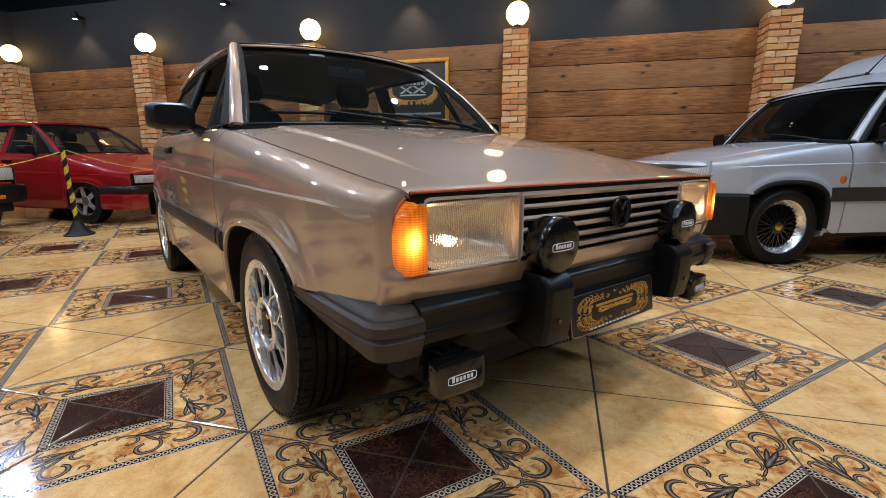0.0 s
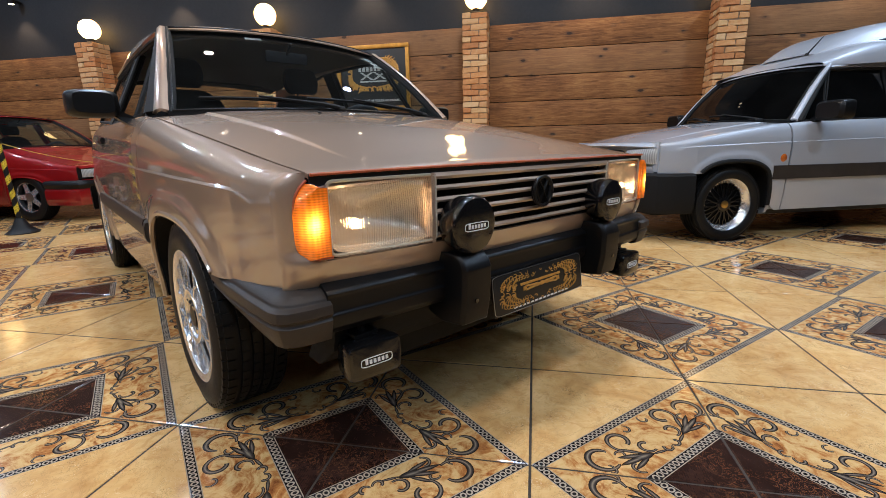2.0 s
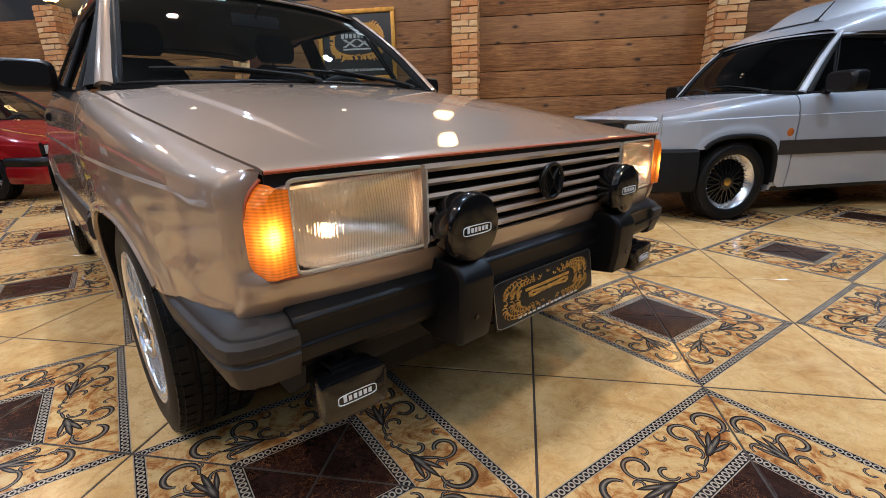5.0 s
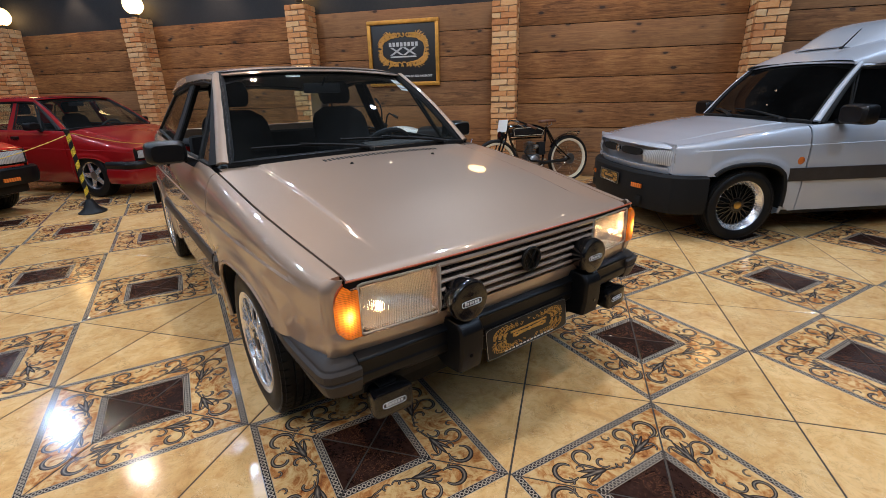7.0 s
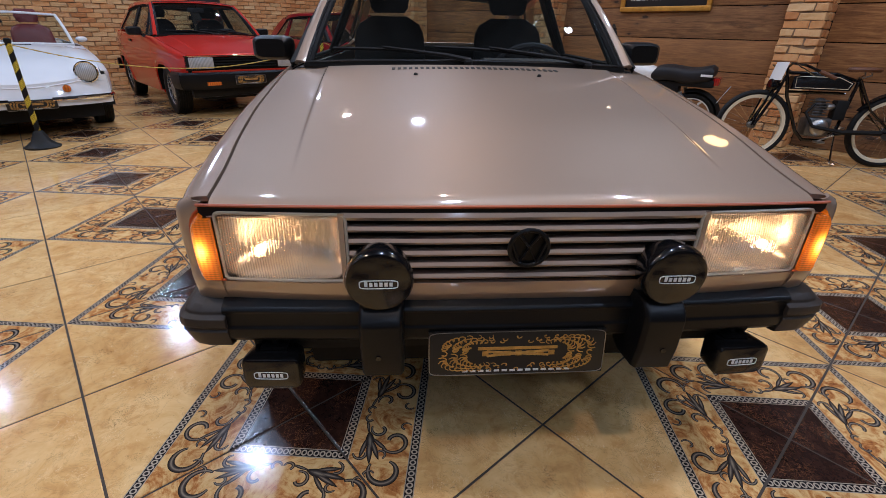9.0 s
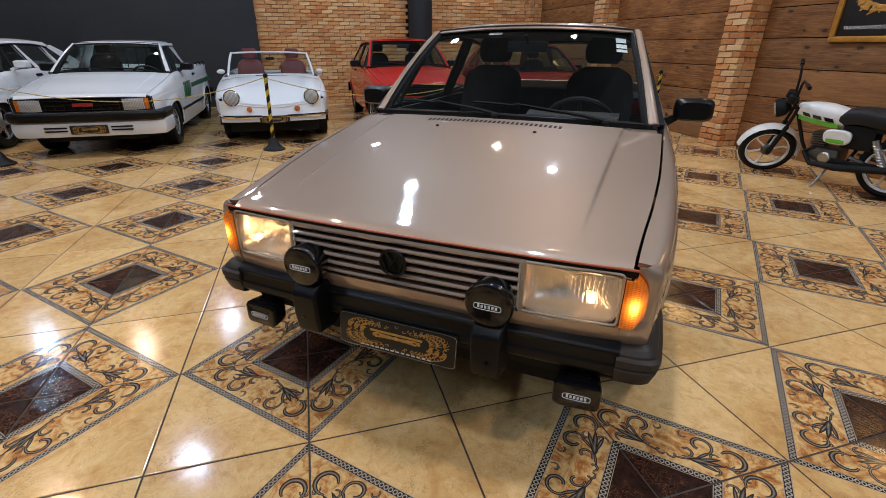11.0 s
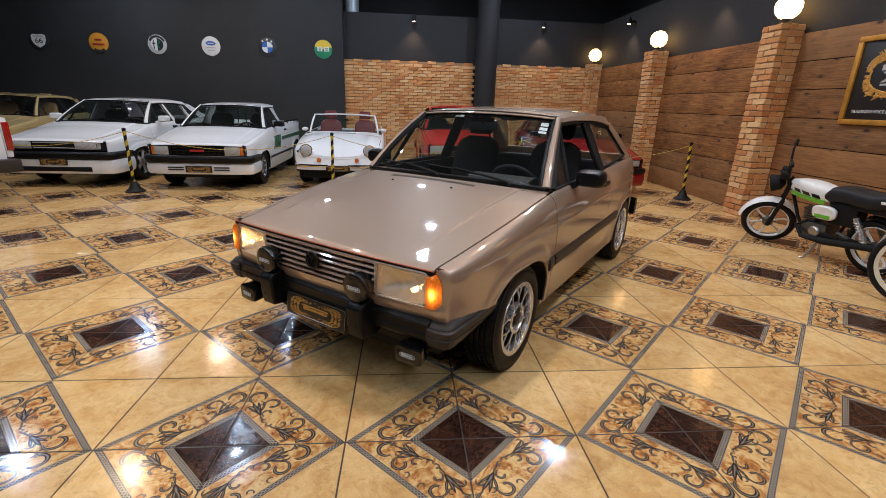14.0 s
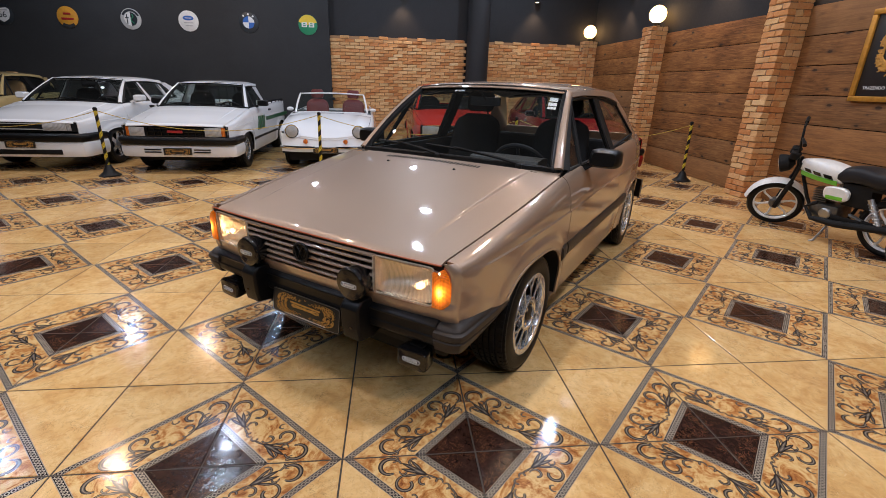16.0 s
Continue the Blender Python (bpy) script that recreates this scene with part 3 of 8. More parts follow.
TOP = 3.42
wall("wall_north", X0 - 0.3, X1 + 0.3, Y1 + 0.03, Y1 + 0.3, 0, TOP, M_CHARCOAL, "charcoal wall clad in rough boards to head height and over")
wall("wall_west", X0 - 0.3, X0 - 0.04, -0.75, Y1 + 0.03, 0, TOP, M_CHARCOAL, "charcoal wall behind brick panels")
wall("wall_west_tall", X0 - 0.3, X0 + 0.10, Y0, -0.75, 0, CEIL, M_CHARCOAL_LIT, "tall charcoal painted wall with round signs")
wall("wall_south", X0 - 0.3, X1 + 0.3, Y0 - 0.3, Y0, 0, CEIL, M_CHARCOAL, "plain charcoal wall")
wall("wall_east", X1, X1 + 0.3, Y0, Y1 + 0.03, 0, CEIL, M_CHARCOAL, "plain charcoal wall")
# added black walls standing for the unlit void above the wall tops
wall("wall_north_upper", X0 - 1.2, X1 + 0.3, Y1 + 0.9, Y1 + 1.1, TOP - 0.4, CEIL, M_BLACK_WALL, "added black wall standing for the dark void above the boarding")
wall("wall_west_upper", X0 - 1.2, X0 - 1.0, -0.75, Y1 + 0.9, TOP - 0.4, CEIL, M_BLACK_WALL, "added black wall standing for the dark void above the brick")
mesh_thing("ceiling", boxed(X0 - 1.3, X1 + 0.4, Y0 - 0.4, Y1 + 1.2, CEIL, CEIL + 0.2), M_BLACK_WALL, Matrix(), "black painted ceiling", "ceiling", kind="structure")
# added ledges that close the dark void off from below
mesh_thing("wall_top_ledge", boxed(X0 - 1.2, X1 + 0.3, Y1 + 0.3, Y1 + 1.1, TOP - 0.3, TOP - 0.02), M_BLACK_WALL, Matrix(), "added dark ledge under the void above the wall", "ledge", kind="structure")
mesh_thing("wall_top_ledge", boxed(X0 - 1.2, X0 - 0.3, -0.75, Y1 + 0.3, TOP - 0.3, TOP - 0.02), M_BLACK_WALL, Matrix(), "added dark ledge under the void above the wall", "ledge", kind="structure")

bm = bmesh.new()
lathe(bm, [(0.31, 0), (0.31, 0.04), (0.265, 0.05), (0.265, CEIL)], pose(X0 + 0.16, 2.76, 0), 40)
mesh_thing("column", bm, M_CHARCOAL, Matrix(), "round charcoal column between the brick panels", "column", kind="structure")
bm = bmesh.new()
lathe(bm, [(0.17, 0), (0.17, 1.15)], pose(X0 - 0.25, -0.55, TOP), 32)
mesh_thing("duct", bm, plain("pale_duct_metal", (0.32, 0.38, 0.42), 0.4, metal=0.5), Matrix(), "pale grey vertical air duct over the brick wall", "duct", kind="structure")

# pillars
PILLARS = [X0 + 0.13, -6.44, -3.38, -0.31, 2.76, 5.83]
PIL_W, PIL_Y, PIL_TOP, COURSE = 0.33, 5.38, 2.45, 0.0742


def brick_mesh(name, lx, ly, lz, seed):
    """A rough brick: a box with dented corners and uneven edges, centred on its middle."""
    r = random.Random(seed)
    bm = bmesh.new()
    box(bm, -lx / 2, lx / 2, -ly / 2, ly / 2, -lz / 2, lz / 2)
    es = [e for e in bm.edges]
    bmesh.ops.bevel(bm, geom=es, offset=0.007, segments=1, affect="EDGES")
    for v in bm.verts:
        v.co += Vector((r.uniform(-1, 1) * 0.006, r.uniform(-1, 1) * 0.007, r.uniform(-1, 1) * 0.0055))
    return finish(name, bm, M_BRICK)


BRICKS = {k: [brick_mesh("brick", lx, ly, 0.066, 10 * i + n) for n in range(5)] for i, (k, lx, ly) in enumerate((("long", 0.215, 0.10), ("half", 0.105, 0.10), ("side", 0.10, 0.20), ("sidehalf", 0.10, 0.10)))}


def lay(kind, x, y, z, parent, turn=0.0):
    ob = new("brick", rng.choice(BRICKS[kind]))
    ob.parent = parent
    ob.matrix_basis = pose(x + rng.uniform(-.003, .003), y + rng.uniform(-.006, .006), z + rng.uniform(-.003, .003), rng.uniform(-1, 1), rng.uniform(-1, 1), turn + rng.uniform(-1.2, 1.2))
    return ob


def pillar(cx):
    p = mesh_thing("pillar", boxed(-PIL_W / 2 + 0.012, PIL_W / 2 - 0.012, 0.012, WALL_Y - PIL_Y, 0, PIL_TOP - 0.01), M_MORTAR, pose(cx, PIL_Y, 0), "rustic brick pillar with uneven courses against the wall", "pillar", "pillars along the boarded wall", "structure")
    n = int(PIL_TOP / COURSE)
    for c in range(n):
        z = (c + 0.5) * COURSE
        w = PIL_W / 2
        if c % 2:
            lay("long", -w + 0.1075, 0.05, z, p)
            lay("half", w - 0.0525, 0.05, z, p)
            lay("side", w - 0.05, 0.21, z, p)
            lay("side", -w + 0.05, 0.21, z, p)
        else:
            lay("half", -w + 0.0525, 0.05, z, p)
            lay("long", w - 0.1075, 0.05, z, p)
            lay("sidehalf", w - 0.05, 0.16, z, p)
            lay("sidehalf", w - 0.05, 0.27, z, p)
            lay("sidehalf", -w + 0.05, 0.16, z, p)
            lay("sidehalf", -w + 0.05, 0.27, z, p)


def globe_lamp(cx, cy):
    th = thing("globe_lamp", pose(cx, cy, PIL_TOP), "lit warm white opal globe lamp on a brick pillar", "lamp", "globe lamps on the pillars")
    bm = bmesh.new()
    lathe(bm, [(0.075, 0), (0.075, 0.02), (0.05, 0.035), (0.05, 0.07)], None, 24)
    part("base", bm, M_MATTBLACK, th)
    bm = bmesh.new()
    bmesh.ops.create_uvsphere(bm, u_segments=32, v_segments=20, radius=0.150, matrix=pose(0, 0, 0.212))
    part("globe", bm, M_GLOBE, th, "lit opal glass globe", 180)


for cx in PILLARS:
    pillar(cx)
    globe_lamp(cx, PIL_Y + 0.16)

# boards between the pillars
BOARD, WOOD_TOP = 0.3345, 2.342
edges = PILLARS + [X1 + 0.165]
for k, (a, b) in enumerate(zip(edges, edges[1:])):
    bay = mesh_thing("board_backing", boxed(a + 0.16, b - 0.16, Y1 + 0.008, Y1 + 0.028, 0, WOOD_TOP - 0.01), M_MATTBLACK, Matrix(), "dark backing behind the boards", "boarding", "boarded bays", "structure")
    for r in range(7):
        z0 = r * BOARD
        bm = bmesh.new()
        x0, x1 = a + PIL_W / 2 + 0.003, b - PIL_W / 2 - 0.003
        rng.random()
        box(bm, x0, x1, Y1 - 0.022 + rng.uniform(-0.006, 0.006), Y1 + 0.008, z0 + 0.005, z0 + BOARD - 0.004 , 0.004)
        ob = new("plank", finish("plank", bm, M_WOOD, 35))
        ob.parent = bay

# brick panels on the back wall, crenellated on top
for k, (a, b) in enumerate(((-0.74, 2.46), (2.98, 5.40))):
    pan = mesh_thing("brick_panel", boxed(X0 - 0.04, X0 + 0.004, a, b, 0, 2.36), M_PANEL_MORTAR, Matrix(), "rustic brick panel with a toothed top edge on the charcoal wall", "brick wall", "brick panels", "structure")
    rows, single = int(2.37 / COURSE), 0
    rest_v, rest_f = [], []
    for c in range(rows + 1):
        y = a + (0.10 if c % 2 else -0.01)
        z = (c + 0.5) * COURSE
        i = 0
        while y < b + 0.02:
            i += 1
            tooth = c == rows
            if tooth and i % 2 != 0:
                y += 0.228
                continue
            yy = min(max(y, a + 0.06), b - 0.06)
            if single < 299 and c > 5:
                ob = new("brick", rng.choice(BRICKS["long"]))
                ob.parent = pan
                ob.matrix_basis = pose(X0 - 0.035 + rng.uniform(0, .014), yy, z, 0, rng.uniform(-1.5, 1.5), 90 + rng.uniform(-1, 1))
                single += 1
            else:
                me = rng.choice(BRICKS["long"])
                mm = pose(X0 - 0.035 + rng.uniform(0, .014), yy, z, 0, rng.uniform(-1.5, 1.5), 90 + rng.uniform(-1, 1))
                o = len(rest_v)
                rest_v += [tuple(mm @ v.co) for v in me.vertices]
                rest_f += [[o + q for q in f.vertices] for f in me.polygons]
            y += 0.228
    me = bpy.data.meshes.new("lower_bricks")
    me.from_pydata(rest_v, [], rest_f)
    me.materials.append(M_BRICK)
    tagged(new("lower_bricks", me), kind="stuff").parent = pan

# ceiling and wall light fittings
for x, y in COOL:
    th = thing("flood_light", pose(x, y, CEIL), "black ceiling floodlight with a cool white lens", "light", "cool ceiling lights")
    bm = bmesh.new()
    lathe(bm, [(0.17, 0), (0.175, -0.03), (0.165, -0.155), (0.150, -0.155)], None, 28)
    part("housing", bm, M_MATTBLACK, th)
for x, y in WARM:
    th = thing("spot_light", pose(x, y, CEIL), "small black ceiling spot with a warm lens", "light", "warm ceiling spots")
    bm = bmesh.new()
    lathe(bm, [(0.05, 0), (0.05, -0.05), (0.078, -0.06), (0.078, -0.185), (0.066, -0.185)], None, 24)
    part("housing", bm, M_MATTBLACK, th)


def wall_spot(m):
    th = thing("wall_spot", m, "small black wall spotlight shining down", "light", "wall spots")
    part("bracket", boxed(-0.02, 0.02, -0.01, 0.10, -0.02, 0.02, 0.004), M_MATTBLACK, th)
    bm = bmesh.new()
    lathe(bm, [(0.045, 0.07), (0.05, 0.06), (0.05, -0.05), (0.04, -0.05)], pose(0, 0.14, 0), 20)
    part("head", bm, M_MATTBLACK, th)
    bm = bmesh.new()
    lathe(bm, [(0.038, -0.052), (0.03, -0.058)], pose(0, 0.14, 0), 20)
    part("lens", bm, M_WARMLED, th)


for y in SPOTS_BACK:
    wall_spot(pose(X0 - 0.03, y, 3.30, 0, 0, -90))
for x in SPOTS_WOOD:
    wall_spot(pose(x, Y1 + 0.02, 3.20, 0, 0, 180))

# ---- cars: one body template, bent to each car's own measures ----
def bend(keys):
    """A piecewise linear map through (from, to) pairs."""
    def f(v):
        if v <= keys[0][0]:
            return v - keys[0][0] + keys[0][1]
        for (a, b), (c, d) in zip(keys, keys[1:]):
            if v <= c:
                return b + (v - a) * (d - b) / (c - a)
        return v - keys[-1][0] + keys[-1][1]
    return f


def warp_of(ykeys=((0, 0), (1, 1)), zkeys=((0, 0), (1, 1)), xs=1.0, top=1.0):
    """Lengths and heights by stations; widths by a factor below the belt and another at the roof."""
    fy, fz = bend(ykeys), bend(zkeys)

    def w(p):
        k = min(max((p.z - 0.9) / 0.4, 0), 1)
        return Vector((p.x * lerp(xs, xs * top, k), fy(p.y), fz(p.z)))
    return w


YF, YR = 0.630, 2.975
ARCH_A, ARCH_H, ARCH_Z, ARCH_P = 0.360, 0.316, 0.280, 2.6
W_KEYS = [(-0.03, 0.680), (-0.015, 0.698), (0.01, 0.716), (0.05, 0.732), (0.14, 0.752), (0.35, 0.775), (0.62, 0.790), (1.1, 0.800), (2.2, 0.800), (2.9, 0.788), (3.25, 0.765), (3.42, 0.735), (3.5, 0.690)]
CREASE = [(0, 0.682), (0.3, 0.695), (1.05, 0.713), (2.2, 0.736), (3.5, 0.75)]
BELT = [(0, 0.723), (0.14, 0.744), (0.35, 0.782), (0.62, 0.826), (1.08, 0.891), (1.2, 0.902), (2.2, 0.918), (3.1, 0.932), (3.5, 0.925)]
TUCK = [(0, 0.040), (0.08, 0.062), (0.35, 0.074), (0.7, 0.070), (1.0, 0.066), (1.12, 0.066), (3.2, 0.07), (3.5, 0.03)]
LOW = [(0, 0.482), (0.20, 0.482), (0.3, 0.48), (0.62, 0.48), (0.985, 0.32), (1.02, 0.245), (2.5, 0.245), (3.25, 0.30), (3.5, 0.36)]


def arch_point(yc, a):
    """A point of the flattened wheel opening at angle a."""
    c, sn = math.cos(a), math.sin(a)
    return yc + ARCH_A * math.copysign(abs(c) ** (2 / ARCH_P), c), ARCH_Z + ARCH_H * math.copysign(abs(sn) ** (2 / ARCH_P), sn)


def flare(y, z):
    """How far the flank swells out round the wheel openings, 0 to 1."""
    best = 0.0
    for yc in (YF, YR):
        e = ((abs(y - yc) / ARCH_A) ** ARCH_P + (max(z - ARCH_Z, 0) / ARCH_H) ** ARCH_P) ** (1 / ARCH_P)
        k = min(max((1.24 - e) / 0.14, 0), 1)
        best = max(best, k * k * (3 - 2 * k))
    return best


STEP = 0.006


def shoulder(y):
    """Squareness of the shoulder over the swage line: full on the wings, flatter on the doors."""
    return lerp(2.7, 1.8, min(max((y - 0.7) / 0.4, 0), 1))


def side_x(y, z):
    zc, zb, w = spline(CREASE, y), spline(BELT, y), spline(W_KEYS, y)
    if z > zc:
        p = shoulder(y)
        t = min(max((z - zc - STEP) / max(zb - zc - STEP, 1e-4), 0), 1)
        step = 0.006 * min(1, max(0, (y - 0.03) / 0.12)) * min(1, (z - zc) / STEP)
        tuck = w - step - hood_edge(y) - 0.0005 if y < 1.06 else spline(TUCK, y)
        return w - step - tuck * (1 - max(1 - t ** p, 0) ** (1 / p))
    t = (zc - z) / (zc - 0.22)
    return w - 0.040 * t * t + 0.012 * flare(y, z) * min(1, (zc - z) / 0.05)


def low_z(y):
    z = spline(LOW, y)
    for yc in (YF, YR):
        d = abs(y - yc) / ARCH_A
        if d < 1:
            z = max(z, ARCH_Z + ARCH_H * (1 - d ** ARCH_P) ** (1 / ARCH_P))
    return z


def stations(y0, y1):
    ys = [y0 + (y1 - y0) * k / 14 for k in range(15)]
    for yc in (YF, YR):
        ys += [arch_point(yc, math.pi * k / 22)[0] for k in range(23)]
        for e in (1.003, 1.05, 1.10, 1.15, 1.20, 1.26):
            ys += [yc - ARCH_A * e, yc + ARCH_A * e]
    return sorted({round(y, 4) for y in ys if y0 <= y <= y1})


def side_panel(y0, y1, side):
    ys = stations(y0, y1)
    n = 17

    def f(u, v):
        y = ys[round(u * (len(ys) - 1))]
        zl, zc, zb = low_z(y), spline(CREASE, y), spline(BELT, y)
        k = round(v * n)
        if k <= 9:
            z = lerp(zl, zc, k / 9)
        else:
            z = zc + STEP + (zb - zc - STEP) * math.sin((k - 10) / 7 * math.pi / 2) ** (2 / shoulder(y))
        return (side * side_x(y, z), y, z)
    return sheet(len(ys) - 1, n, f, 0.012 * side)


def front_y(x):
    return -0.052 + 0.032 * (abs(x) / 0.70) ** 3


def cowl_y(u):
    return 1.015 + 0.09 * u * u


def hood_z(x, y):
    xe = hood_edge(y)
    u = min(abs(x) / xe, 1)
    crown = spline([(-0.06, 0.012), (0.3, 0.030), (0.8, 0.040), (1.1, 0.036)], y)
    ridge = 0.008 / (1 + math.exp(-min(max((0.50 + 0.06 * y - abs(x)) * 420, -40), 40)))
    nose = 0.026 * max(0, 1 - (y - front_y(x)) / 0.045) ** 2
    return spline(BELT, y) + crown * (1 - u ** 2.2) + ridge * min(1, max(0, (y - 0.1) / 0.3)) - nose


def hood_edge(y):
    return spline([(-0.06, 0.656), (0.0, 0.658), (0.14, 0.670), (0.35, 0.694), (0.62, 0.714), (1.1, 0.727)], y)


WS_B = lambda u: Vector((0.652 * u, 1.03 + 0.085 * u * u, 0.922 - 0.018 * u * u))
WS_T = lambda u: Vector((0.525 * u, 1.545 + 0.06 * u * u, 1.318 - 0.022 * u * u))


def windshield_point(u, v):
    p = WS_B(u).lerp(WS_T(u), v)
    return p + Vector((0, -0.02, 0.016)) * math.sin(math.pi * v)


ROOF_Z = [(1.55, 1.326), (1.8, 1.352), (2.2, 1.366), (2.7, 1.350), (3.05, 1.298)]
ROOF_X = [(1.55, 0.540), (2.1, 0.552), (2.7, 0.545), (3.05, 0.525)]


def roof_point(x01, y):
    xr = spline(ROOF_X, y)
    return Vector((xr * x01, y, spline(ROOF_Z, y) - 0.012 * x01 ** 2 - 0.042 * abs(x01) ** 6))


def glass_x(z):
    return lerp(0.728, 0.553, (z - 0.905) / 0.38)


def ribbon(a, b, thick=0.014):
    """A solid strip between two polylines of the same count."""
    return sheet(len(a) - 1, 1, lambda u, v: Vector(a[round(u * (len(a) - 1))]).lerp(Vector(b[round(u * (len(b) - 1))]), v), thick)


def flipx(pts, s):
    return [(s * x, y, z) for x, y, z in pts]


class Car:
    """Collects the parts of one car, each bent by its warp."""

    def __init__(self, name, m, label, group="", warp=None, category="car"):
        self.ob = thing(name, m, label, category, group)
        self.warp = warp or (lambda p: p)

    def add(self, name, bm, material, label="", parent=None, smooth=35, raw=False):
        if not raw:
            for v in bm.verts:
                v.co = self.warp(v.co)
        return part(name, bm, material, parent or self.ob, label, smooth)


def wheel(car, x, y, r, width, style, rim_r):
    """Tyre, rim and hub, axle along x; x > 0 faces left. x is the outer face."""
    s = 1 if x > 0 else -1
    m = pose(x - s * width / 2, y, r - 0.004, 0, 90 * s, 0)
    h = width / 2
    bm = bmesh.new()
    prof = [(rim_r - 0.008, -h * 0.86), (rim_r + 0.01, -h * 0.97), (lerp(rim_r, r, 0.5), -h), (r - 0.022, -h * 0.93), (r - 0.006, -h * 0.80), (r - 0.001, -h * 0.6)]
    for g in (-0.45, -0.15, 0.15, 0.45):
        prof += [(r - 0.001, h * (g - 0.07)), (r - 0.009, h * (g - 0.05)), (r - 0.009, h * (g + 0.05)), (r - 0.001, h * (g + 0.07))]
    prof += [(r - 0.001, h * 0.6), (r - 0.006, h * 0.80), (r - 0.022, h * 0.93), (lerp(rim_r, r, 0.5), h), (rim_r + 0.01, h * 0.97), (rim_r - 0.008, h * 0.86)]
    lathe(bm, prof, m, 64, False)
    tyre = car.add("tyre", bm, M_RUBBER, "black low-profile tyre", raw=True)
    # tread blocks across the shoulders
    bm = bmesh.new()
    for k in range(56):
        a = 2 * math.pi * k / 56
        for z0, z1, out in ((0.56, 0.78, 0.0015), (0.76, 0.90, -0.0065)):
            for sg in (1, -1):
                box(bm, r - 0.030, r + out, -0.0128, 0.0128, *sorted((sg * h * z0, sg * h * z1)), 0, m @ pose(0, 0, 0, 0, 0, math.degrees(a)))
        for z0 in (-0.30, 0.0, 0.30):
            box(bm, r - 0.012, r + 0.0012, -0.0135, 0.0135, h * (z0 - 0.085), h * (z0 + 0.085), 0, m @ pose(0, 0, 0, 0, 0, math.degrees(a) + 3 * z0 / 0.3))
    tagged(car.add("tread", bm, M_RUBBER, parent=tyre, raw=True), kind="stuff")
    bm = bmesh.new()
    f = h * (0.955 if style == "orbital" else 0.80)
    deep = style == "mesh"
    lathe(bm, ([(rim_r - 0.046, f * 0.40), (rim_r - 0.040, f * 0.55), (rim_r - 0.012, f * 0.90)] if deep else [(rim_r - 0.018, f * 0.80), (rim_r - 0.017, f * 0.95)]) + [ (rim_r - 0.004, f * 0.99), (rim_r + 0.002, f), (rim_r + 0.004, f * 0.93), (rim_r - 0.004, f * 0.8)], m, 56, False)
    rim = car.add("rim", bm, M_ALLOY if style != "steel" else M_STEEL, "bright machined rim", raw=True)
    bm = bmesh.new()
    lathe(bm, [(rim_r - 0.03, -h * 0.8), (rim_r - 0.012, -h * 0.84), (rim_r - 0.020, 0), (rim_r - (0.048 if deep else 0.030), f * 0.40), (rim_r - (0.044 if deep else 0.017), f * (0.42 if deep else 0.80))], m, 48, False)
    car.add("barrel", bm, M_DARKALLOY, "dark painted inner barrel", parent=rim, raw=True)
    # matt black disc that stands for the shade behind the spokes
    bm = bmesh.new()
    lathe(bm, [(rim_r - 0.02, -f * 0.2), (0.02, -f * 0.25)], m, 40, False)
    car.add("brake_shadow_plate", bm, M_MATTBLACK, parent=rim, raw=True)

    def spokes(n, a0, r0, r1, w0, w1, z0, z1, skew=0.0, mat=M_ALLOY, name="spoke", t=0.010):
        for k in range(n):
            a = a0 + 2 * math.pi * k / n
            mm = m @ pose(0, 0, 0, 0, 0, math.degrees(a))
            pts = [(r0, -w0 / 2), (r1, -w1 / 2 + skew), (r1, w1 / 2 + skew), (r0, w0 / 2)]
            lo = [mm @ Vector((p[0], p[1], (z0 if i in (0, 3) else z1) - t)) for i, p in enumerate(pts)]
            hi = [mm @ Vector((p[0], p[1], z0 if i in (0, 3) else z1)) for i, p in enumerate(pts)]
            car.add(name, loft(bmesh.new(), [lo, hi]), mat, parent=rim, raw=True)

    if style == "orbital":
        bm = bmesh.new()
        lathe(bm, [(rim_r - 0.025, f * 0.62), (rim_r - 0.024, f * 0.93), (rim_r - 0.022, f * 0.97), (rim_r - 0.012, f * 0.99), (rim_r - 0.010, f * 0.90)], m, 56, False)
        car.add("rim_band", bm, M_ALLOY, "broad bright outer band", parent=rim, raw=True)
        bm = bmesh.new()
        lathe(bm, [(0.066, f * 0.6), (0.067, f * 0.92), (0.070, f * 0.97), (0.082, f * 0.97), (0.085, f * 0.93), (0.086, f * 0.6)], m, 40, False)
        car.add("hub_ring", bm, M_ALLOY, parent=rim, raw=True)
        spokes(10, 0.0, 0.084, 0.126, 0.0085, 0.0085, f * 0.95, f * 0.95, t=0.007)
        spokes(10, 0.0, 0.123, rim_r - 0.022, 0.0055, 0.0062, f * 0.95, f * 0.95, 0.030, t=0.007)
        spokes(10, 0.0, 0.123, rim_r - 0.022, 0.0055, 0.0062, f * 0.95, f * 0.95, -0.030, t=0.007)
        bm = bmesh.new()
        lathe(bm, [(0.066, f * 0.55), (0.064, f * 0.78), (0.040, f * 0.84), (0.034, f * 0.94), (0.005, f * 0.97)], m, 32)
        car.add("hub_cap", bm, M_PLASTIC, "black hub cap", parent=rim, raw=True)
        for k in range(4):
            a = math.pi / 4 + math.pi / 2 * k
            bm = bmesh.new()
            lathe(bm, [(0.010, f * 0.75), (0.010, f * 0.95), (0.006, f * 0.98)], m @ pose(0.052 * math.cos(a), 0.052 * math.sin(a), 0), 6)
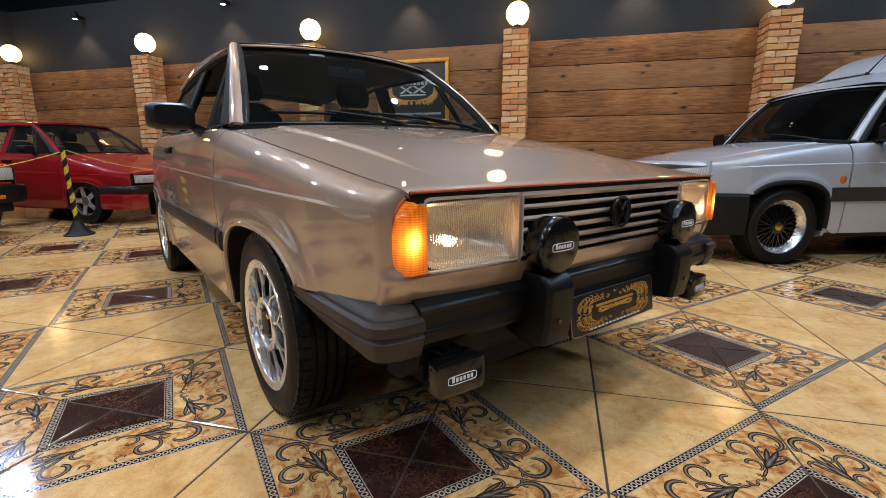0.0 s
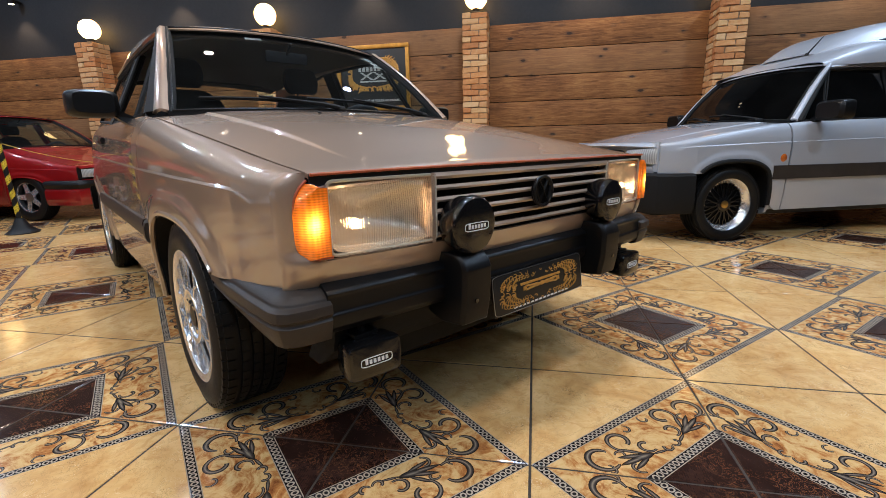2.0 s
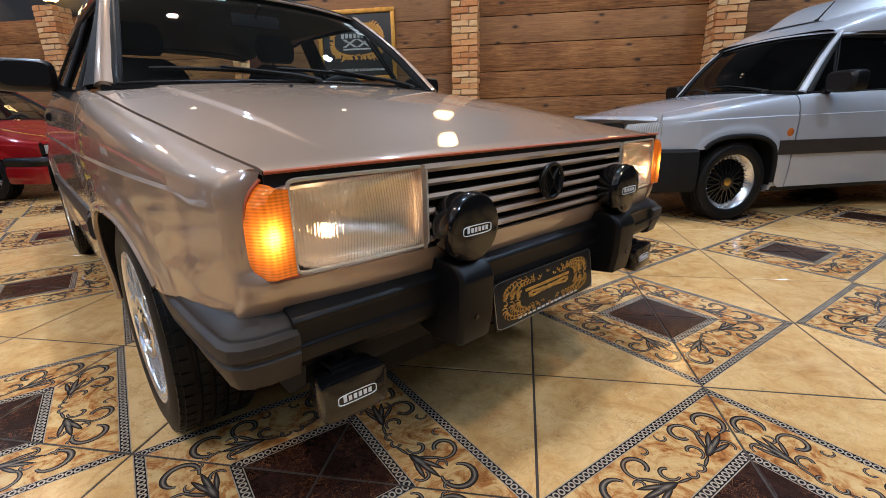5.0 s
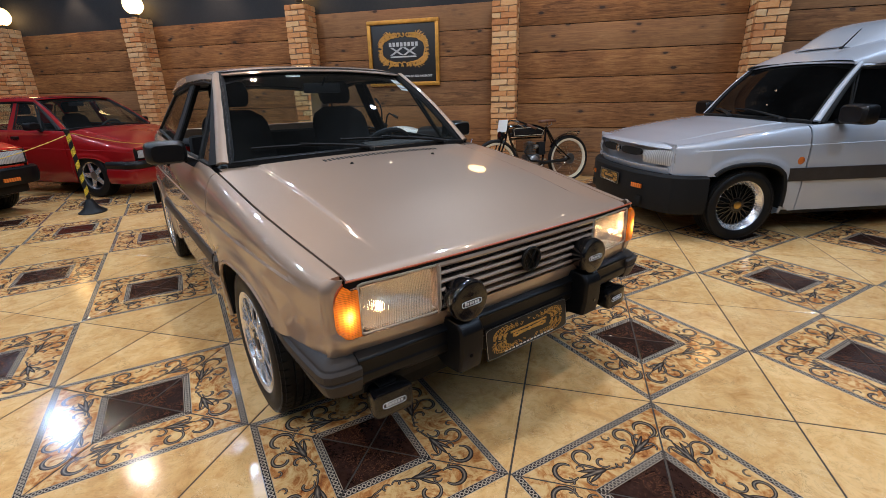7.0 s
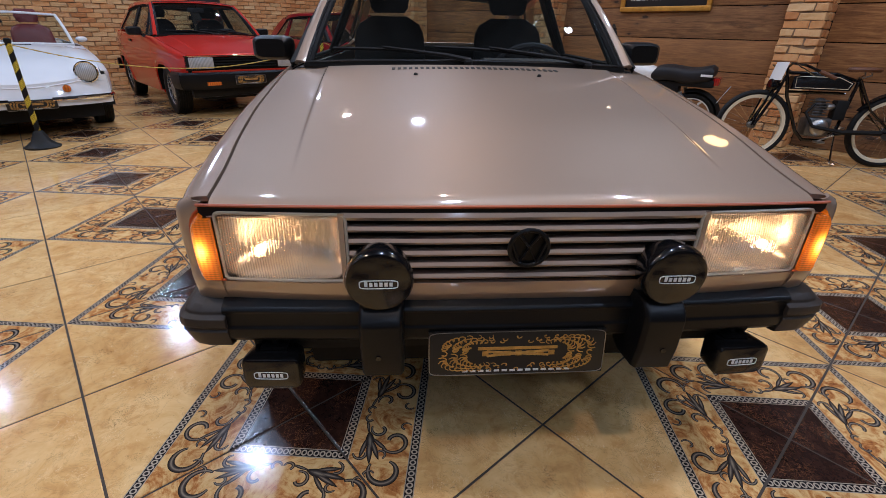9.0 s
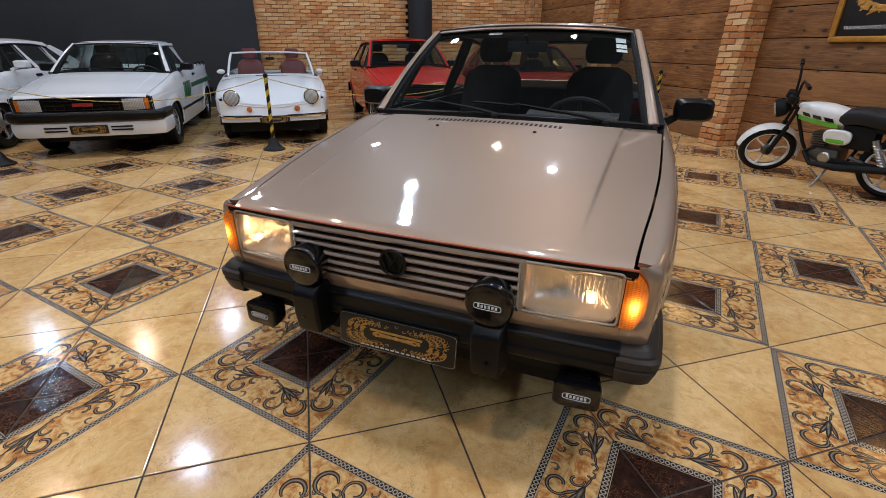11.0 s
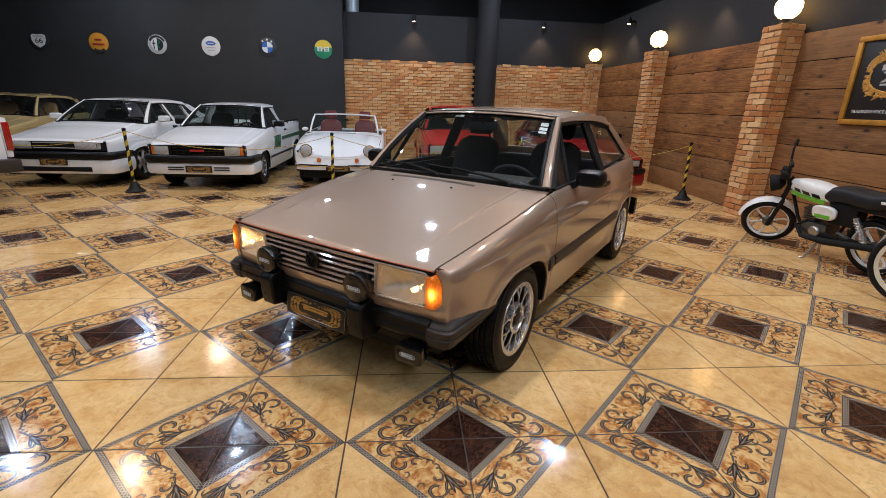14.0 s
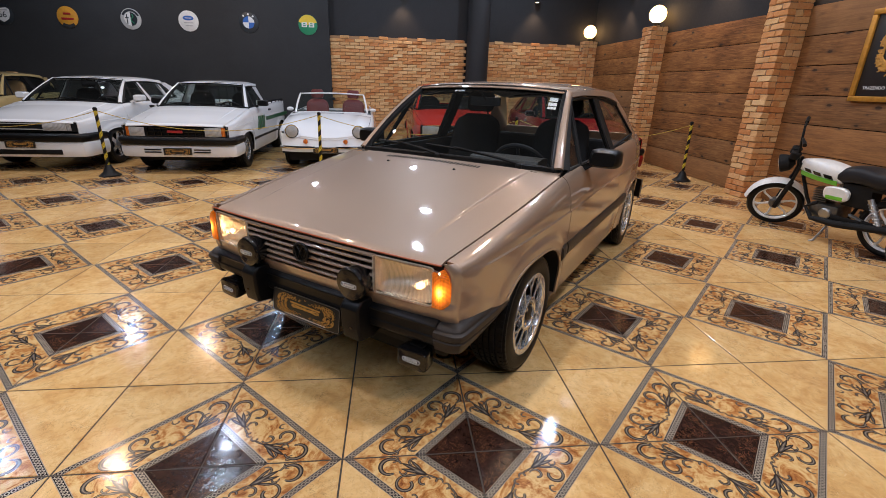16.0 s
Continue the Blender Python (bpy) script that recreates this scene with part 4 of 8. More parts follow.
            car.add("wheel_nut", bm, M_CHROME, parent=rim, raw=True)
    elif style == "mesh":
        for sk, a0 in ((0.052, 0.0), (-0.052, 0.0)):
            spokes(16, a0, 0.045, rim_r - 0.044, 0.008, 0.008, f * 0.60, f * 0.5, sk, M_GLOSSBLACK, "mesh_spoke")
        for k in range(28):
            a = 2 * math.pi * k / 28
            bm = bmesh.new()
            lathe(bm, [(0.0035, f * 0.5), (0.0035, f * 0.66), (0.0015, f * 0.69)], m @ pose((rim_r - 0.040) * math.cos(a), (rim_r - 0.040) * math.sin(a), 0), 6)
            car.add("rim_bolt", bm, M_CHROME, parent=rim, raw=True)
        bm = bmesh.new()
        lathe(bm, [(0.052, f * 0.4), (0.052, f * 0.62), (0.034, f * 0.66)], m, 32)
        car.add("hub", bm, M_GLOSSBLACK, parent=rim, raw=True)
        bm = bmesh.new()
        lathe(bm, [(0.030, f * 0.62), (0.030, f * 0.75), (0.018, f * 0.80)], m, 24)
        car.add("hub_cap", bm, M_GOLD, "gold hub cap", parent=rim, raw=True)
    else:
        n = 5 if style == "five" else 10
        spokes(n, 0.3, 0.03, rim_r - 0.01, 0.075 if n == 5 else 0.034, 0.055 if n == 5 else 0.030, f * 0.8, f * 0.75)
        bm = bmesh.new()
        lathe(bm, [(0.06, f * 0.4), (0.058, f * 0.85), (0.03, f * 0.9)], m, 24)
        car.add("hub_cap", bm, M_STEEL, parent=rim, raw=True)


def show_plate(car, x0, x1, y, z0, z1, tilt=0.0):
    """A black show plate with gilt scrolls in place of a number."""
    m = pose(0, y, (z0 + z1) / 2, tilt)
    h = (z1 - z0) / 2
    pl = car.add("plate", boxed(x0, x1, -0.004, 0.004, -h, h, 0.002, m), M_SIGNBLACK, "black show plate with gilt scrollwork", raw=True)
    bm = bmesh.new()
    w = (x1 - x0) / 2
    cx = (x0 + x1) / 2
    for k in range(132):
        a = 2 * math.pi * k / 132
        q = (0.84, 0.72, 0.61)[k % 3]
        ex, ez = cx + q * w * math.copysign(abs(math.cos(a)) ** 0.5, math.cos(a)), q * 0.90 * h * math.copysign(abs(math.sin(a)) ** 0.5, math.sin(a))
        g = h / 0.055 * (0.8 + 0.5 * abs(math.cos(a)))
        pts = [(ex + 0.0015 * j * math.cos(a * 5 + j * 0.7) * g, -0.0050, ez + 0.0011 * j * math.sin(a * 5 + j * 0.7) * g) for j in range(1, 8)]
        tube(bm, [m @ Vector(p) for p in pts], [0.0017 * g * (1.2 - 0.12 * j) for j in range(7)], 4)
    for sgn in (1, -1):
        tube(bm, [m @ Vector((cx + t * 0.35 * w, -0.0055, sgn * t * 0.10 * h)) for t in (-1, -0.5, 0, 0.5, 1)], 0.0028 * h / 0.05, 5)
    box(bm, cx - 0.45 * w, cx + 0.45 * w, -0.0062, -0.004, 0.18 * h, 0.30 * h, 0, m)
    for k in range(7):
        box(bm, cx + (-0.40 + 0.125 * k) * w, cx + (-0.33 + 0.125 * k) * w, -0.0062, -0.004, -0.10 * h, 0.10 * h, 0, m)
    tagged(car.add("scrollwork", bm, M_GILT, parent=pl, raw=True), kind="stuff")
    bm = bmesh.new()
    for k in range(14):
        box(bm, cx + (-0.62 + 0.09 * k) * w, cx + (-0.56 + 0.09 * k) * w, -0.0056, -0.004, -0.84 * h, -0.76 * h, 0, m)
    tagged(car.add("small_writing", bm, M_PAPER, parent=pl, raw=True), kind="stuff")
    bm = bmesh.new()
    tube(bm, [m @ Vector((cx + px, -0.0042, pz)) for px, pz in ring_points(0, 0, w - 0.001, h - 0.001, 32, 14)], 0.0011, 4, True)
    car.add("plate_edge", bm, M_STEEL, parent=pl, raw=True)
    return pl


def mirror(car, s, x, y, z, wide=0.175, high=0.105, material=None, out=0.035):
    bm = bmesh.new()
    rings = []
    for k, (d, sc) in enumerate(((-0.075, 0.72), (-0.055, 0.92), (0.0, 1.0), (0.035, 0.97), (0.04, 0.9))):
        rings.append([(s * (x + out + wide / 2 + px * sc), y + d, z + pz * sc) for px, pz in ring_points(0, 0, wide / 2, high / 2, 20, 4.5)])
    loft(bm, rings)
    mir = car.add("door_mirror", bm, material or M_PLASTIC, "black door mirror", raw=True)
    bm = bmesh.new()
    loft(bm, [[(s * (x + out + wide / 2 + px * 0.9), y + d, z + pz * 0.86) for px, pz in ring_points(0, 0, wide / 2, high / 2, 20, 4.5)] for d in (0.039, 0.043)])
    car.add("mirror_glass", bm, M_CHROME, parent=mir, raw=True)
    bm = bmesh.new()
    loft(bm, [[(s * (x - 0.02), y - 0.05 + a, z - 0.105 + b) for a, b in ((0, 0), (0.09, 0), (0.075, 0.05), (0.01, 0.05))], [(s * (x + out + 0.03), y - 0.03 + a, z - 0.045 + b) for a, b in ((0, 0), (0.05, 0), (0.05, 0.03), (0, 0.03))]])
    car.add("mirror_arm", bm, material or M_PLASTIC, parent=mir, raw=True)


def seat(car, x, y, z, material=M_SEAT, head=True):
    bm = bmesh.new()
    loft(bm, [[(x + px, y + dy, z + pz) for px, pz in ring_points(0, 0, 0.235, 0.075, 18, 4)] for dy in (-0.24, -0.2, 0.1, 0.22)])
    st = car.add("seat", bm, material, "dark cloth front seat" if material is M_SEAT else "", raw=True)
    bm = bmesh.new()
    rings = []
    for k in range(15):
        t = k / 14
        round_off = math.sqrt(max(1 - max(0, (t - 0.78) / 0.22) ** 2.4, 0.02))
        w = (0.235 - 0.035 * t) * (0.45 + 0.55 * round_off)
        rings.append([(x + px, y + 0.22 + 0.16 * t + py, z + 0.03 + 0.58 * t) for px, py in ring_points(0, 0, w, (0.070 - 0.018 * t) * (0.35 + 0.65 * round_off), 22, 2.8)])
    loft(bm, rings)
    car.add("seat_back", bm, material, parent=st, raw=True)
    if head:
        bm = bmesh.new()
        loft(bm, [[(x + px, y + 0.40 + 0.02 * t + py, z + 0.63 + 0.15 * t) for px, py in ring_points(0, 0, 0.12 * (1 - 0.25 * abs(2 * t - 1) ** 3), 0.045, 16, 3)] for t in (0, 0.15, 0.5, 0.85, 1)])
        car.add("headrest", bm, material, parent=st, raw=True)


def wiper(car, pivot, b0, b1):
    """A wiper on the windscreen: pivot, arm and blade, by positions across the glass from -1 to 1."""
    out = Vector((0, -0.016, 0.014))
    p0 = WS_B(pivot) + Vector((0, -0.030, 0.002))
    mid = windshield_point((b0 + b1) / 2, 0.085) + out * 1.7
    bm = bmesh.new()
    lathe(bm, [(0.017, -0.015), (0.017, 0.014), (0.010, 0.022)], pose(p0.x, p0.y, p0.z, 18), 12)
    tube(bm, [p0 + Vector((0, 0, 0.014)), p0.lerp(mid, 0.25) + Vector((0, -0.006, 0.016)), mid], [0.011, 0.0085, 0.0045], 6)
    w = car.add("wiper", bm, M_MATTBLACK)
    bm = bmesh.new()
    tube(bm, [windshield_point(lerp(b0, b1, k / 10), lerp(0.055, 0.11, k / 10)) + out * (0.7 + 0.35 * math.sin(math.pi * k / 10)) for k in range(11)], 0.0065, 6)
    car.add("blade", bm, M_MATTBLACK, parent=w)


def body(car, coat, glazing=M_GLASS, cabin="hatch", doors=2, gap=0.004, trim=M_PLASTIC, cut=3.5, rear_lamps=True, wing_from=-0.016, wound_down=False):
    """The shell of a car: wings, doors, quarters, bonnet, roof, glazing, pillars, tail and inside."""
    for s in (1, -1):
        car.add("front_wing", side_panel(wing_from, 1.052 - gap, s), coat)
        d_end = 2.26 if doors == 2 else 1.93
        door = car.add("door", side_panel(1.052 + gap, d_end, s), coat)
        bm = bmesh.new()
        loft(bm, [[(s * (side_x(y, 0.83) + o), y, 0.83 + dz) for o, dz in ((0.0, -0.018), (0.016, -0.016), (0.02, 0), (0.014, 0.014), (0.0, 0.016))] for y in (d_end - 0.20, d_end - 0.19, d_end - 0.08, d_end - 0.07)])
        car.add("door_handle", bm, M_PLASTIC, "black door handle", parent=door)
        if doors == 4:
            d2 = car.add("rear_door", side_panel(d_end + gap, 2.62, s), coat)
            bm = bmesh.new()
            loft(bm, [[(s * (side_x(y, 0.83) + o), y, 0.83 + dz) for o, dz in ((0.0, -0.018), (0.016, -0.016), (0.02, 0), (0.014, 0.014), (0.0, 0.016))] for y in (2.42, 2.43, 2.54, 2.55)])
            car.add("door_handle", bm, M_PLASTIC, parent=d2)
            d_end = 2.62
        car.add("rear_quarter", side_panel(d_end + gap, cut, s), coat)
        # arch lips and liners
        for yc in (YF, YR):
            n = 24
            a0, a1 = -0.02, (math.pi - 0.60 if yc == YF else math.pi + 0.02)
            angs = [lerp(a0, a1, k / n) for k in range(n + 1)]
            ring = []
            for a in angs:
                y, z = arch_point(yc, a)
                ring.append((s * (side_x(y, max(z, 0.3)) - 0.003), y, z))
            bm = bmesh.new()
            tube(bm, ring, 0.009, 6)
            car.add("arch_lip", bm, coat)
            car.add("arch_liner", sheet(n, 1, lambda u, v: (s * lerp(0.45, abs(ring[round(u * n)][0]) - 0.006, v), ring[round(u * n)][1], ring[round(u * n)][2] - 0.002)), M_MATTBLACK)
        # sill
        bm = bmesh.new()
        loft(bm, [[(s * (0.765 - dx), y, z) for dx, z in ((0.0, 0.30), (0.012, 0.225), (0.06, 0.205), (0.10, 0.235), (0.05, 0.30))] for y in (YF + ARCH_A + 0.004, 1.5, 2.2, YR - ARCH_A - 0.004)])
        car.add("sill", bm, coat)

    def hood_f(u, v):
        x01 = 2 * u - 1
        y0, y1 = front_y(0.655 * x01), cowl_y(x01) - 0.055
        y = y0 + (y1 - y0) * v
        x = hood_edge(y) * x01 * 0.989
        return (x, y, hood_z(x, y))
    vs = [0, 0.004, 0.010, 0.018, 0.03, 0.045] + [lerp(0.07, 1.0, k / 28) for k in range(29)]
    us = sorted({round(0.5 + 0.5 * q, 5) for q in [lerp(-1, 1, k / 44) for k in range(45)] + [sg * lerp(0.735, 0.80, k / 22) for k in range(23) for sg in (1, -1)]})
    car.add("bonnet", sheet(len(us) - 1, len(vs) - 1, lambda u, v: hood_f(us[round(u * (len(us) - 1))], vs[round(v * (len(vs) - 1))]), 0.010), coat, "flat wedge-shaped bonnet", smooth=50)
    # cowl between bonnet and windscreen
    car.add("cowl", sheet(20, 3, lambda u, v: (0.700 * (2 * u - 1), lerp(cowl_y(2 * u - 1) - 0.052, WS_B(2 * u - 1).y + 0.004, v), lerp(hood_z(0.69 * (2 * u - 1), cowl_y(2 * u - 1) - 0.055) - 0.004, WS_B(2 * u - 1).z - 0.012, v)), 0.01), coat)
    # front panel under the lamps
    car.add("front_panel", sheet(24, 4, lambda u, v: (0.645 * (2 * u - 1), front_y(0.645 * (2 * u - 1)) + 0.002 + 0.020 * (1 - v) ** 1.6, lerp(0.484, 0.550, v)), 0.01), coat, smooth=60)
    # windscreen
    if cabin != "none":
        screen = car.add("windscreen", sheet(20, 10, lambda u, v: windshield_point(2 * u - 1, v), 0.004), glazing, "clear windscreen", smooth=60)
        screen.visible_shadow = False
        per = [windshield_point(-1 + 2 * k / 16, 0) for k in range(17)] + [windshield_point(1, k / 8) for k in range(1, 9)] + [windshield_point(1 - 2 * k / 16, 1) for k in range(1, 17)] + [windshield_point(-1, 1 - k / 8) for k in range(1, 8)]
        bm = bmesh.new()
        tube(bm, per, 0.0185, 8, True)
        car.add("screen_seal", bm, M_MATTBLACK, "black rubber windscreen seal", parent=screen)
        bm = bmesh.new()
        tube(bm, [p + Vector((0, -0.017, 0.012)) for p in per], 0.0032, 5, True)
        car.add("screen_trim", bm, M_PLASTIC, parent=screen)
    y_end = {"hatch": 3.03, "pickup": 2.24, "none": 0}[cabin]
    if cabin != "none":
        car.add("roof", sheet(20, 16, lambda u, v: roof_point(2 * u - 1, lerp(1.556 + 0.06 * (2 * u - 1) ** 2, y_end, v)), 0.012), coat, smooth=60)
        def header(u, v):
            x = 2 * u - 1
            p = (windshield_point(x, 0.965) + Vector((0, -0.014, 0.012))).lerp(roof_point(x * 0.985, 1.66 + 0.05 * x * x) + Vector((0, 0, 0.002)), v)
            return p + Vector((0, -0.010, 0.014)) * math.sin(math.pi * v)
        car.add("roof_header", sheet(20, 6, header, 0.006), coat, smooth=80)
        for s in (1, -1):
            a = [windshield_point(1, t) + Vector((0.010, 0.004, 0.004)) for t in (0, 0.25, 0.5, 0.75, 1)]
            a = [(p.x, p.y, p.z) for p in a]
            b = [(0.722, 1.150, 0.898), (0.681, 1.262, 1.000), (0.642, 1.365, 1.090), (0.603, 1.47, 1.180), (0.568, 1.575, 1.262)]
            c = [tuple(Vector(p).lerp(Vector(q), 0.58)) for p, q in zip(a, b)]
            d = [tuple(Vector(p).lerp(Vector(q), 0.60)) for p, q in zip(a, b)]
            def round_pillar(u, v):
                k = round(u * 4)
                p = Vector(a[k]).lerp(Vector(c[k]), v)
                p += Vector((0.008, -0.010, 0.008)) * math.sin(math.pi * v)
                return (s * p.x, p.y, p.z)
            car.add("screen_pillar", sheet(4, 6, round_pillar, 0.014 * s), coat, smooth=80)
            car.add("door_frame", ribbon(flipx(d, s), flipx(b, s), 0.018 * s), M_MATTBLACK)
            ys = [1.575, 1.8, 2.05, 2.3, 2.55, 2.76] if cabin == "hatch" else [1.575, 1.75, 1.9, 2.05, 2.15, 2.24]
            top = [(abs(roof_point(1, y).x) - 0.002, y, roof_point(1, y).z + 0.002) for y in ys]
            zt = lambda y: spline([(1.575, 1.262), (1.8, 1.274), (2.2, 1.276), (2.5, 1.258), (2.76, 1.222)], y)
            bot = [(glass_x(zt(y)) + 0.006, y, zt(y)) for y in ys]
            car.add("roof_rail", ribbon(flipx(top, s), flipx(bot, s), 0.018 * s), coat)
            bm = bmesh.new()
            tube(bm, flipx([(x + 0.004, y, z - 0.004) for x, y, z in [(p[0], p[1], p[2]) for p in b] + bot[1:]], s), 0.007, 6)
            car.add("drip_rail", bm, M_MATTBLACK)

            def pane(name, quad, g, glazed=True):
                (ya, za), (yb, zb), (yc, zc), (yd, zd) = quad
                def f(u, v):
                    y = lerp(lerp(ya, yb, u), lerp(yd, yc, u), v)
                    z = lerp(lerp(za, zb, u), lerp(zd, zc, u), v)
                    return (s * (glass_x(z) - 0.006), y, z)
                w = None
                if glazed:
                    w = car.add(name, sheet(6, 6, f, 0.004 * s), g)
                    w.visible_shadow = False
                bm = bmesh.new()
                pts = [f(k / 6, 0) for k in range(7)] + [f(1, k / 6) for k in range(1, 7)] + [f(1 - k / 6, 1) for k in range(1, 7)] + [f(0, 1 - k / 6) for k in range(1, 6)]
                tube(bm, [(p[0] + s * 0.003, p[1], p[2]) for p in pts], 0.009, 6, True)
                car.add("window_seal", bm, M_MATTBLACK, parent=w)
                return w

            pane("vent_window", [(1.165, 0.905), (1.40, 0.908), (1.525, 1.235), (1.515, 1.232)], glazing)
            if cabin == "hatch":
                if doors == 2:
                    pane("door_window", [(1.41, 0.908), (2.12, 0.918), (2.10, 1.268), (1.575, 1.258)], glazing, not wound_down)
                    pane("quarter_window", [(2.25, 0.925), (3.045, 0.970), (2.765, 1.212), (2.225, 1.268)], glazing)
                    car.add("centre_pillar", ribbon(flipx([(0.733, 2.13, 0.915), (0.64, 2.12, 1.1), (0.562, 2.105, 1.272)], s), flipx([(0.733, 2.245, 0.92), (0.64, 2.235, 1.1), (0.562, 2.22, 1.272)], s), -0.03 * s), M_MATTBLACK)
                else:
                    pane("door_window", [(1.41, 0.908), (1.88, 0.915), (1.88, 1.268), (1.575, 1.258)], glazing)
                    pane("rear_door_window", [(1.98, 0.918), (2.60, 0.932), (2.58, 1.245), (1.96, 1.268)], glazing)
                    pane("quarter_window", [(2.66, 0.934), (3.02, 0.965), (2.765, 1.212), (2.64, 1.235)], glazing)
                    for yy in (1.93, 2.625):
                        car.add("centre_pillar", ribbon(flipx([(0.733, yy - 0.045, 0.915), (0.64, yy - 0.045, 1.1), (0.565, yy - 0.045, 1.262)], s), flipx([(0.733, yy + 0.045, 0.92), (0.64, yy + 0.045, 1.1), (0.565, yy + 0.04, 1.255)], s), -0.03 * s), coat)
                edge = [(0.527, 3.02, 1.262), (0.583, 3.18, 1.15), (0.634, 3.32, 1.03), (0.672, 3.42, 0.930)]
                inner = [(0.566, 2.765, 1.222), (0.622, 2.93, 1.10), (0.676, 3.06, 0.975), (0.722, 3.02, 0.930)]
                car.add("rear_pillar", ribbon(flipx(edge, s), flipx(inner, s), -0.02 * s), coat)
            else:
                pane("door_window", [(1.41, 0.908), (2.02, 0.916), (1.98, 1.268), (1.575, 1.258)], glazing)
                car.add("rear_pillar", ribbon(flipx([(0.733, 2.03, 0.915), (0.64, 2.01, 1.1), (0.562, 1.99, 1.272)], s), flipx([(0.70, 2.27, 0.92), (0.62, 2.265, 1.1), (0.55, 2.25, 1.30)], s), -0.02 * s), coat)
        if cabin == "hatch":
            rg = car.add("rear_window", sheet(12, 6, lambda u, v: (lerp(0.50, 0.63, v) * (2 * u - 1), lerp(3.06, 3.40, v) + 0.03 * (1 - (2 * u - 1) ** 2), lerp(1.265, 0.955, v) + 0.012 * math.sin(math.pi * v)), 0.004), glazing)
            rg.visible_shadow = False
            bm = bmesh.new()
            loft(bm, [[(x, 3.0 + dy, 1.272 - 0.03 * (x / 0.5) ** 2 + dz) for dy, dz in ((0, 0.01), (0.10, -0.005), (0.10, -0.02), (0, -0.008))] for x in [lerp(-0.50, 0.50, k / 10) for k in range(11)]])
            car.add("spoiler_lip", bm, M_MATTBLACK)
        else:
            rg = car.add("rear_window", sheet(10, 5, lambda u, v: (lerp(0.53, 0.66, v) * (2 * u - 1), lerp(2.24, 2.27, v), lerp(1.30, 0.93, v)), 0.004), glazing)
            rg.visible_shadow = False
            bm = bmesh.new()
            for k in range(7):
                rod(bm, (-0.45 + 0.15 * k, 2.31, 0.90), (-0.45 + 0.15 * k, 2.30, 1.25), 0.008)
            rod(bm, (-0.55, 2.30, 1.25), (0.55, 2.30, 1.25), 0.012)
            car.add("window_guard", bm, M_MATTBLACK)
    # tail
    if cabin == "hatch":
        car.add("tailgate", sheet(20, 8, lambda u, v: (lerp(0.685, 0.70, v) * (2 * u - 1), lerp(3.41, 3.50, min(1, v * 3)) + 0.02 * (1 - (2 * u - 1) ** 4), lerp(0.945, 0.36, v)), 0.012), coat)
        for s in (1, -1):
            if rear_lamps:
                car.add("tail_lamp", boxed(*sorted((s * 0.46, s * 0.715)), 3.44, 3.522, 0.66, 0.80, 0.01), M_REDLENS, "red tail lamp")
    bm = bmesh.new()
    loft(bm, [[(x, 3.52 + dy - 0.14 * max(0, abs(x) - 0.60) / 0.2, z) for dy, z in ((0.0, 0.36), (0.08, 0.37), (0.10, 0.45), (0.08, 0.52), (0.0, 0.53))] for x in (-0.80, -0.74, -0.6, 0, 0.6, 0.74, 0.80)])
    car.add("rear_bumper", bm, trim, "black rear bumper")
    # inside and underneath
    bm = bmesh.new()
    box(bm, -0.52, 0.52, 0.12, cut - 0.1, 0.20, 0.52, 0.02)
    car.add("underbody", bm, M_MATTBLACK)
    car.add("engine_bay", boxed(-0.62, 0.62, 0.135, 1.02, 0.40, 0.66, 0.02), M_MATTBLACK)
    if cabin != "none":
        bm = bmesh.new()
        loft(bm, [[(x, 1.06 + dy, 0.52 + dz) for dy, dz in ((0.0, 0.0), (0.0, 0.36), (0.12, 0.375), (0.30, 0.36), (0.36, 0.30), (0.30, 0.1), (0.30, 0.0))] for x in (-0.66, -0.3, 0.3, 0.66)])
        car.add("dashboard", bm, M_DASH, "dark vinyl dashboard")
        bm = bmesh.new()
        mm = pose(0.33, 1.47, 0.825, -60)
        tube(bm, [mm @ Vector((0.185 * math.cos(2 * math.pi * k / 28), 0.185 * math.sin(2 * math.pi * k / 28), 0)) for k in range(28)], 0.014, 8, True)
        for a in (0.0, math.pi, -math.pi / 2):
            rod(bm, mm @ Vector((0, 0, -0.02)), mm @ Vector((0.18 * math.cos(a), 0.18 * math.sin(a), 0)), 0.016, 0.010)
        lathe(bm, [(0.05, -0.03), (0.05, 0.01), (0.04, 0.015)], mm, 16)
        car.add("steering_wheel", bm, M_DASH)
        for s in (1, -1):
            bm = sheet(6, 1, lambda u, v: (s * 0.70, lerp(1.12, min(cut, 3.2) - 0.15, u), lerp(0.40, 0.895, v)), 0.02 * s)
            car.add("door_card", bm, M_DASH)
        bm = bmesh.new()
        rod(bm, (0, 1.50, 1.285), (0, 1.56, 1.24), 0.006)
        box(bm, -0.11, 0.11, 1.555, 1.575, 1.20, 1.255, 0.008)
        car.add("rear_view_mirror", bm, M_DASH)
        car.add("headlining", sheet(8, 6, lambda u, v: roof_point((2 * u - 1) * 0.96, lerp(1.60, y_end - 0.04, v)) - Vector((0, 0, 0.03)), 0.008), M_LINING)
        if cabin == "hatch":
            bm = bmesh.new()
            box(bm, -0.58, 0.58, 2.55, 2.68, 0.52, 0.94, 0.04)
            box(bm, -0.58, 0.58, 2.12, 2.62, 0.40, 0.54, 0.04)
            car.add("rear_bench", bm, M_SEAT)
            car.add("parcel_shelf", boxed(-0.62, 0.62, 2.72, 3.30, 0.86, 0.88, 0.005), M_DASH)

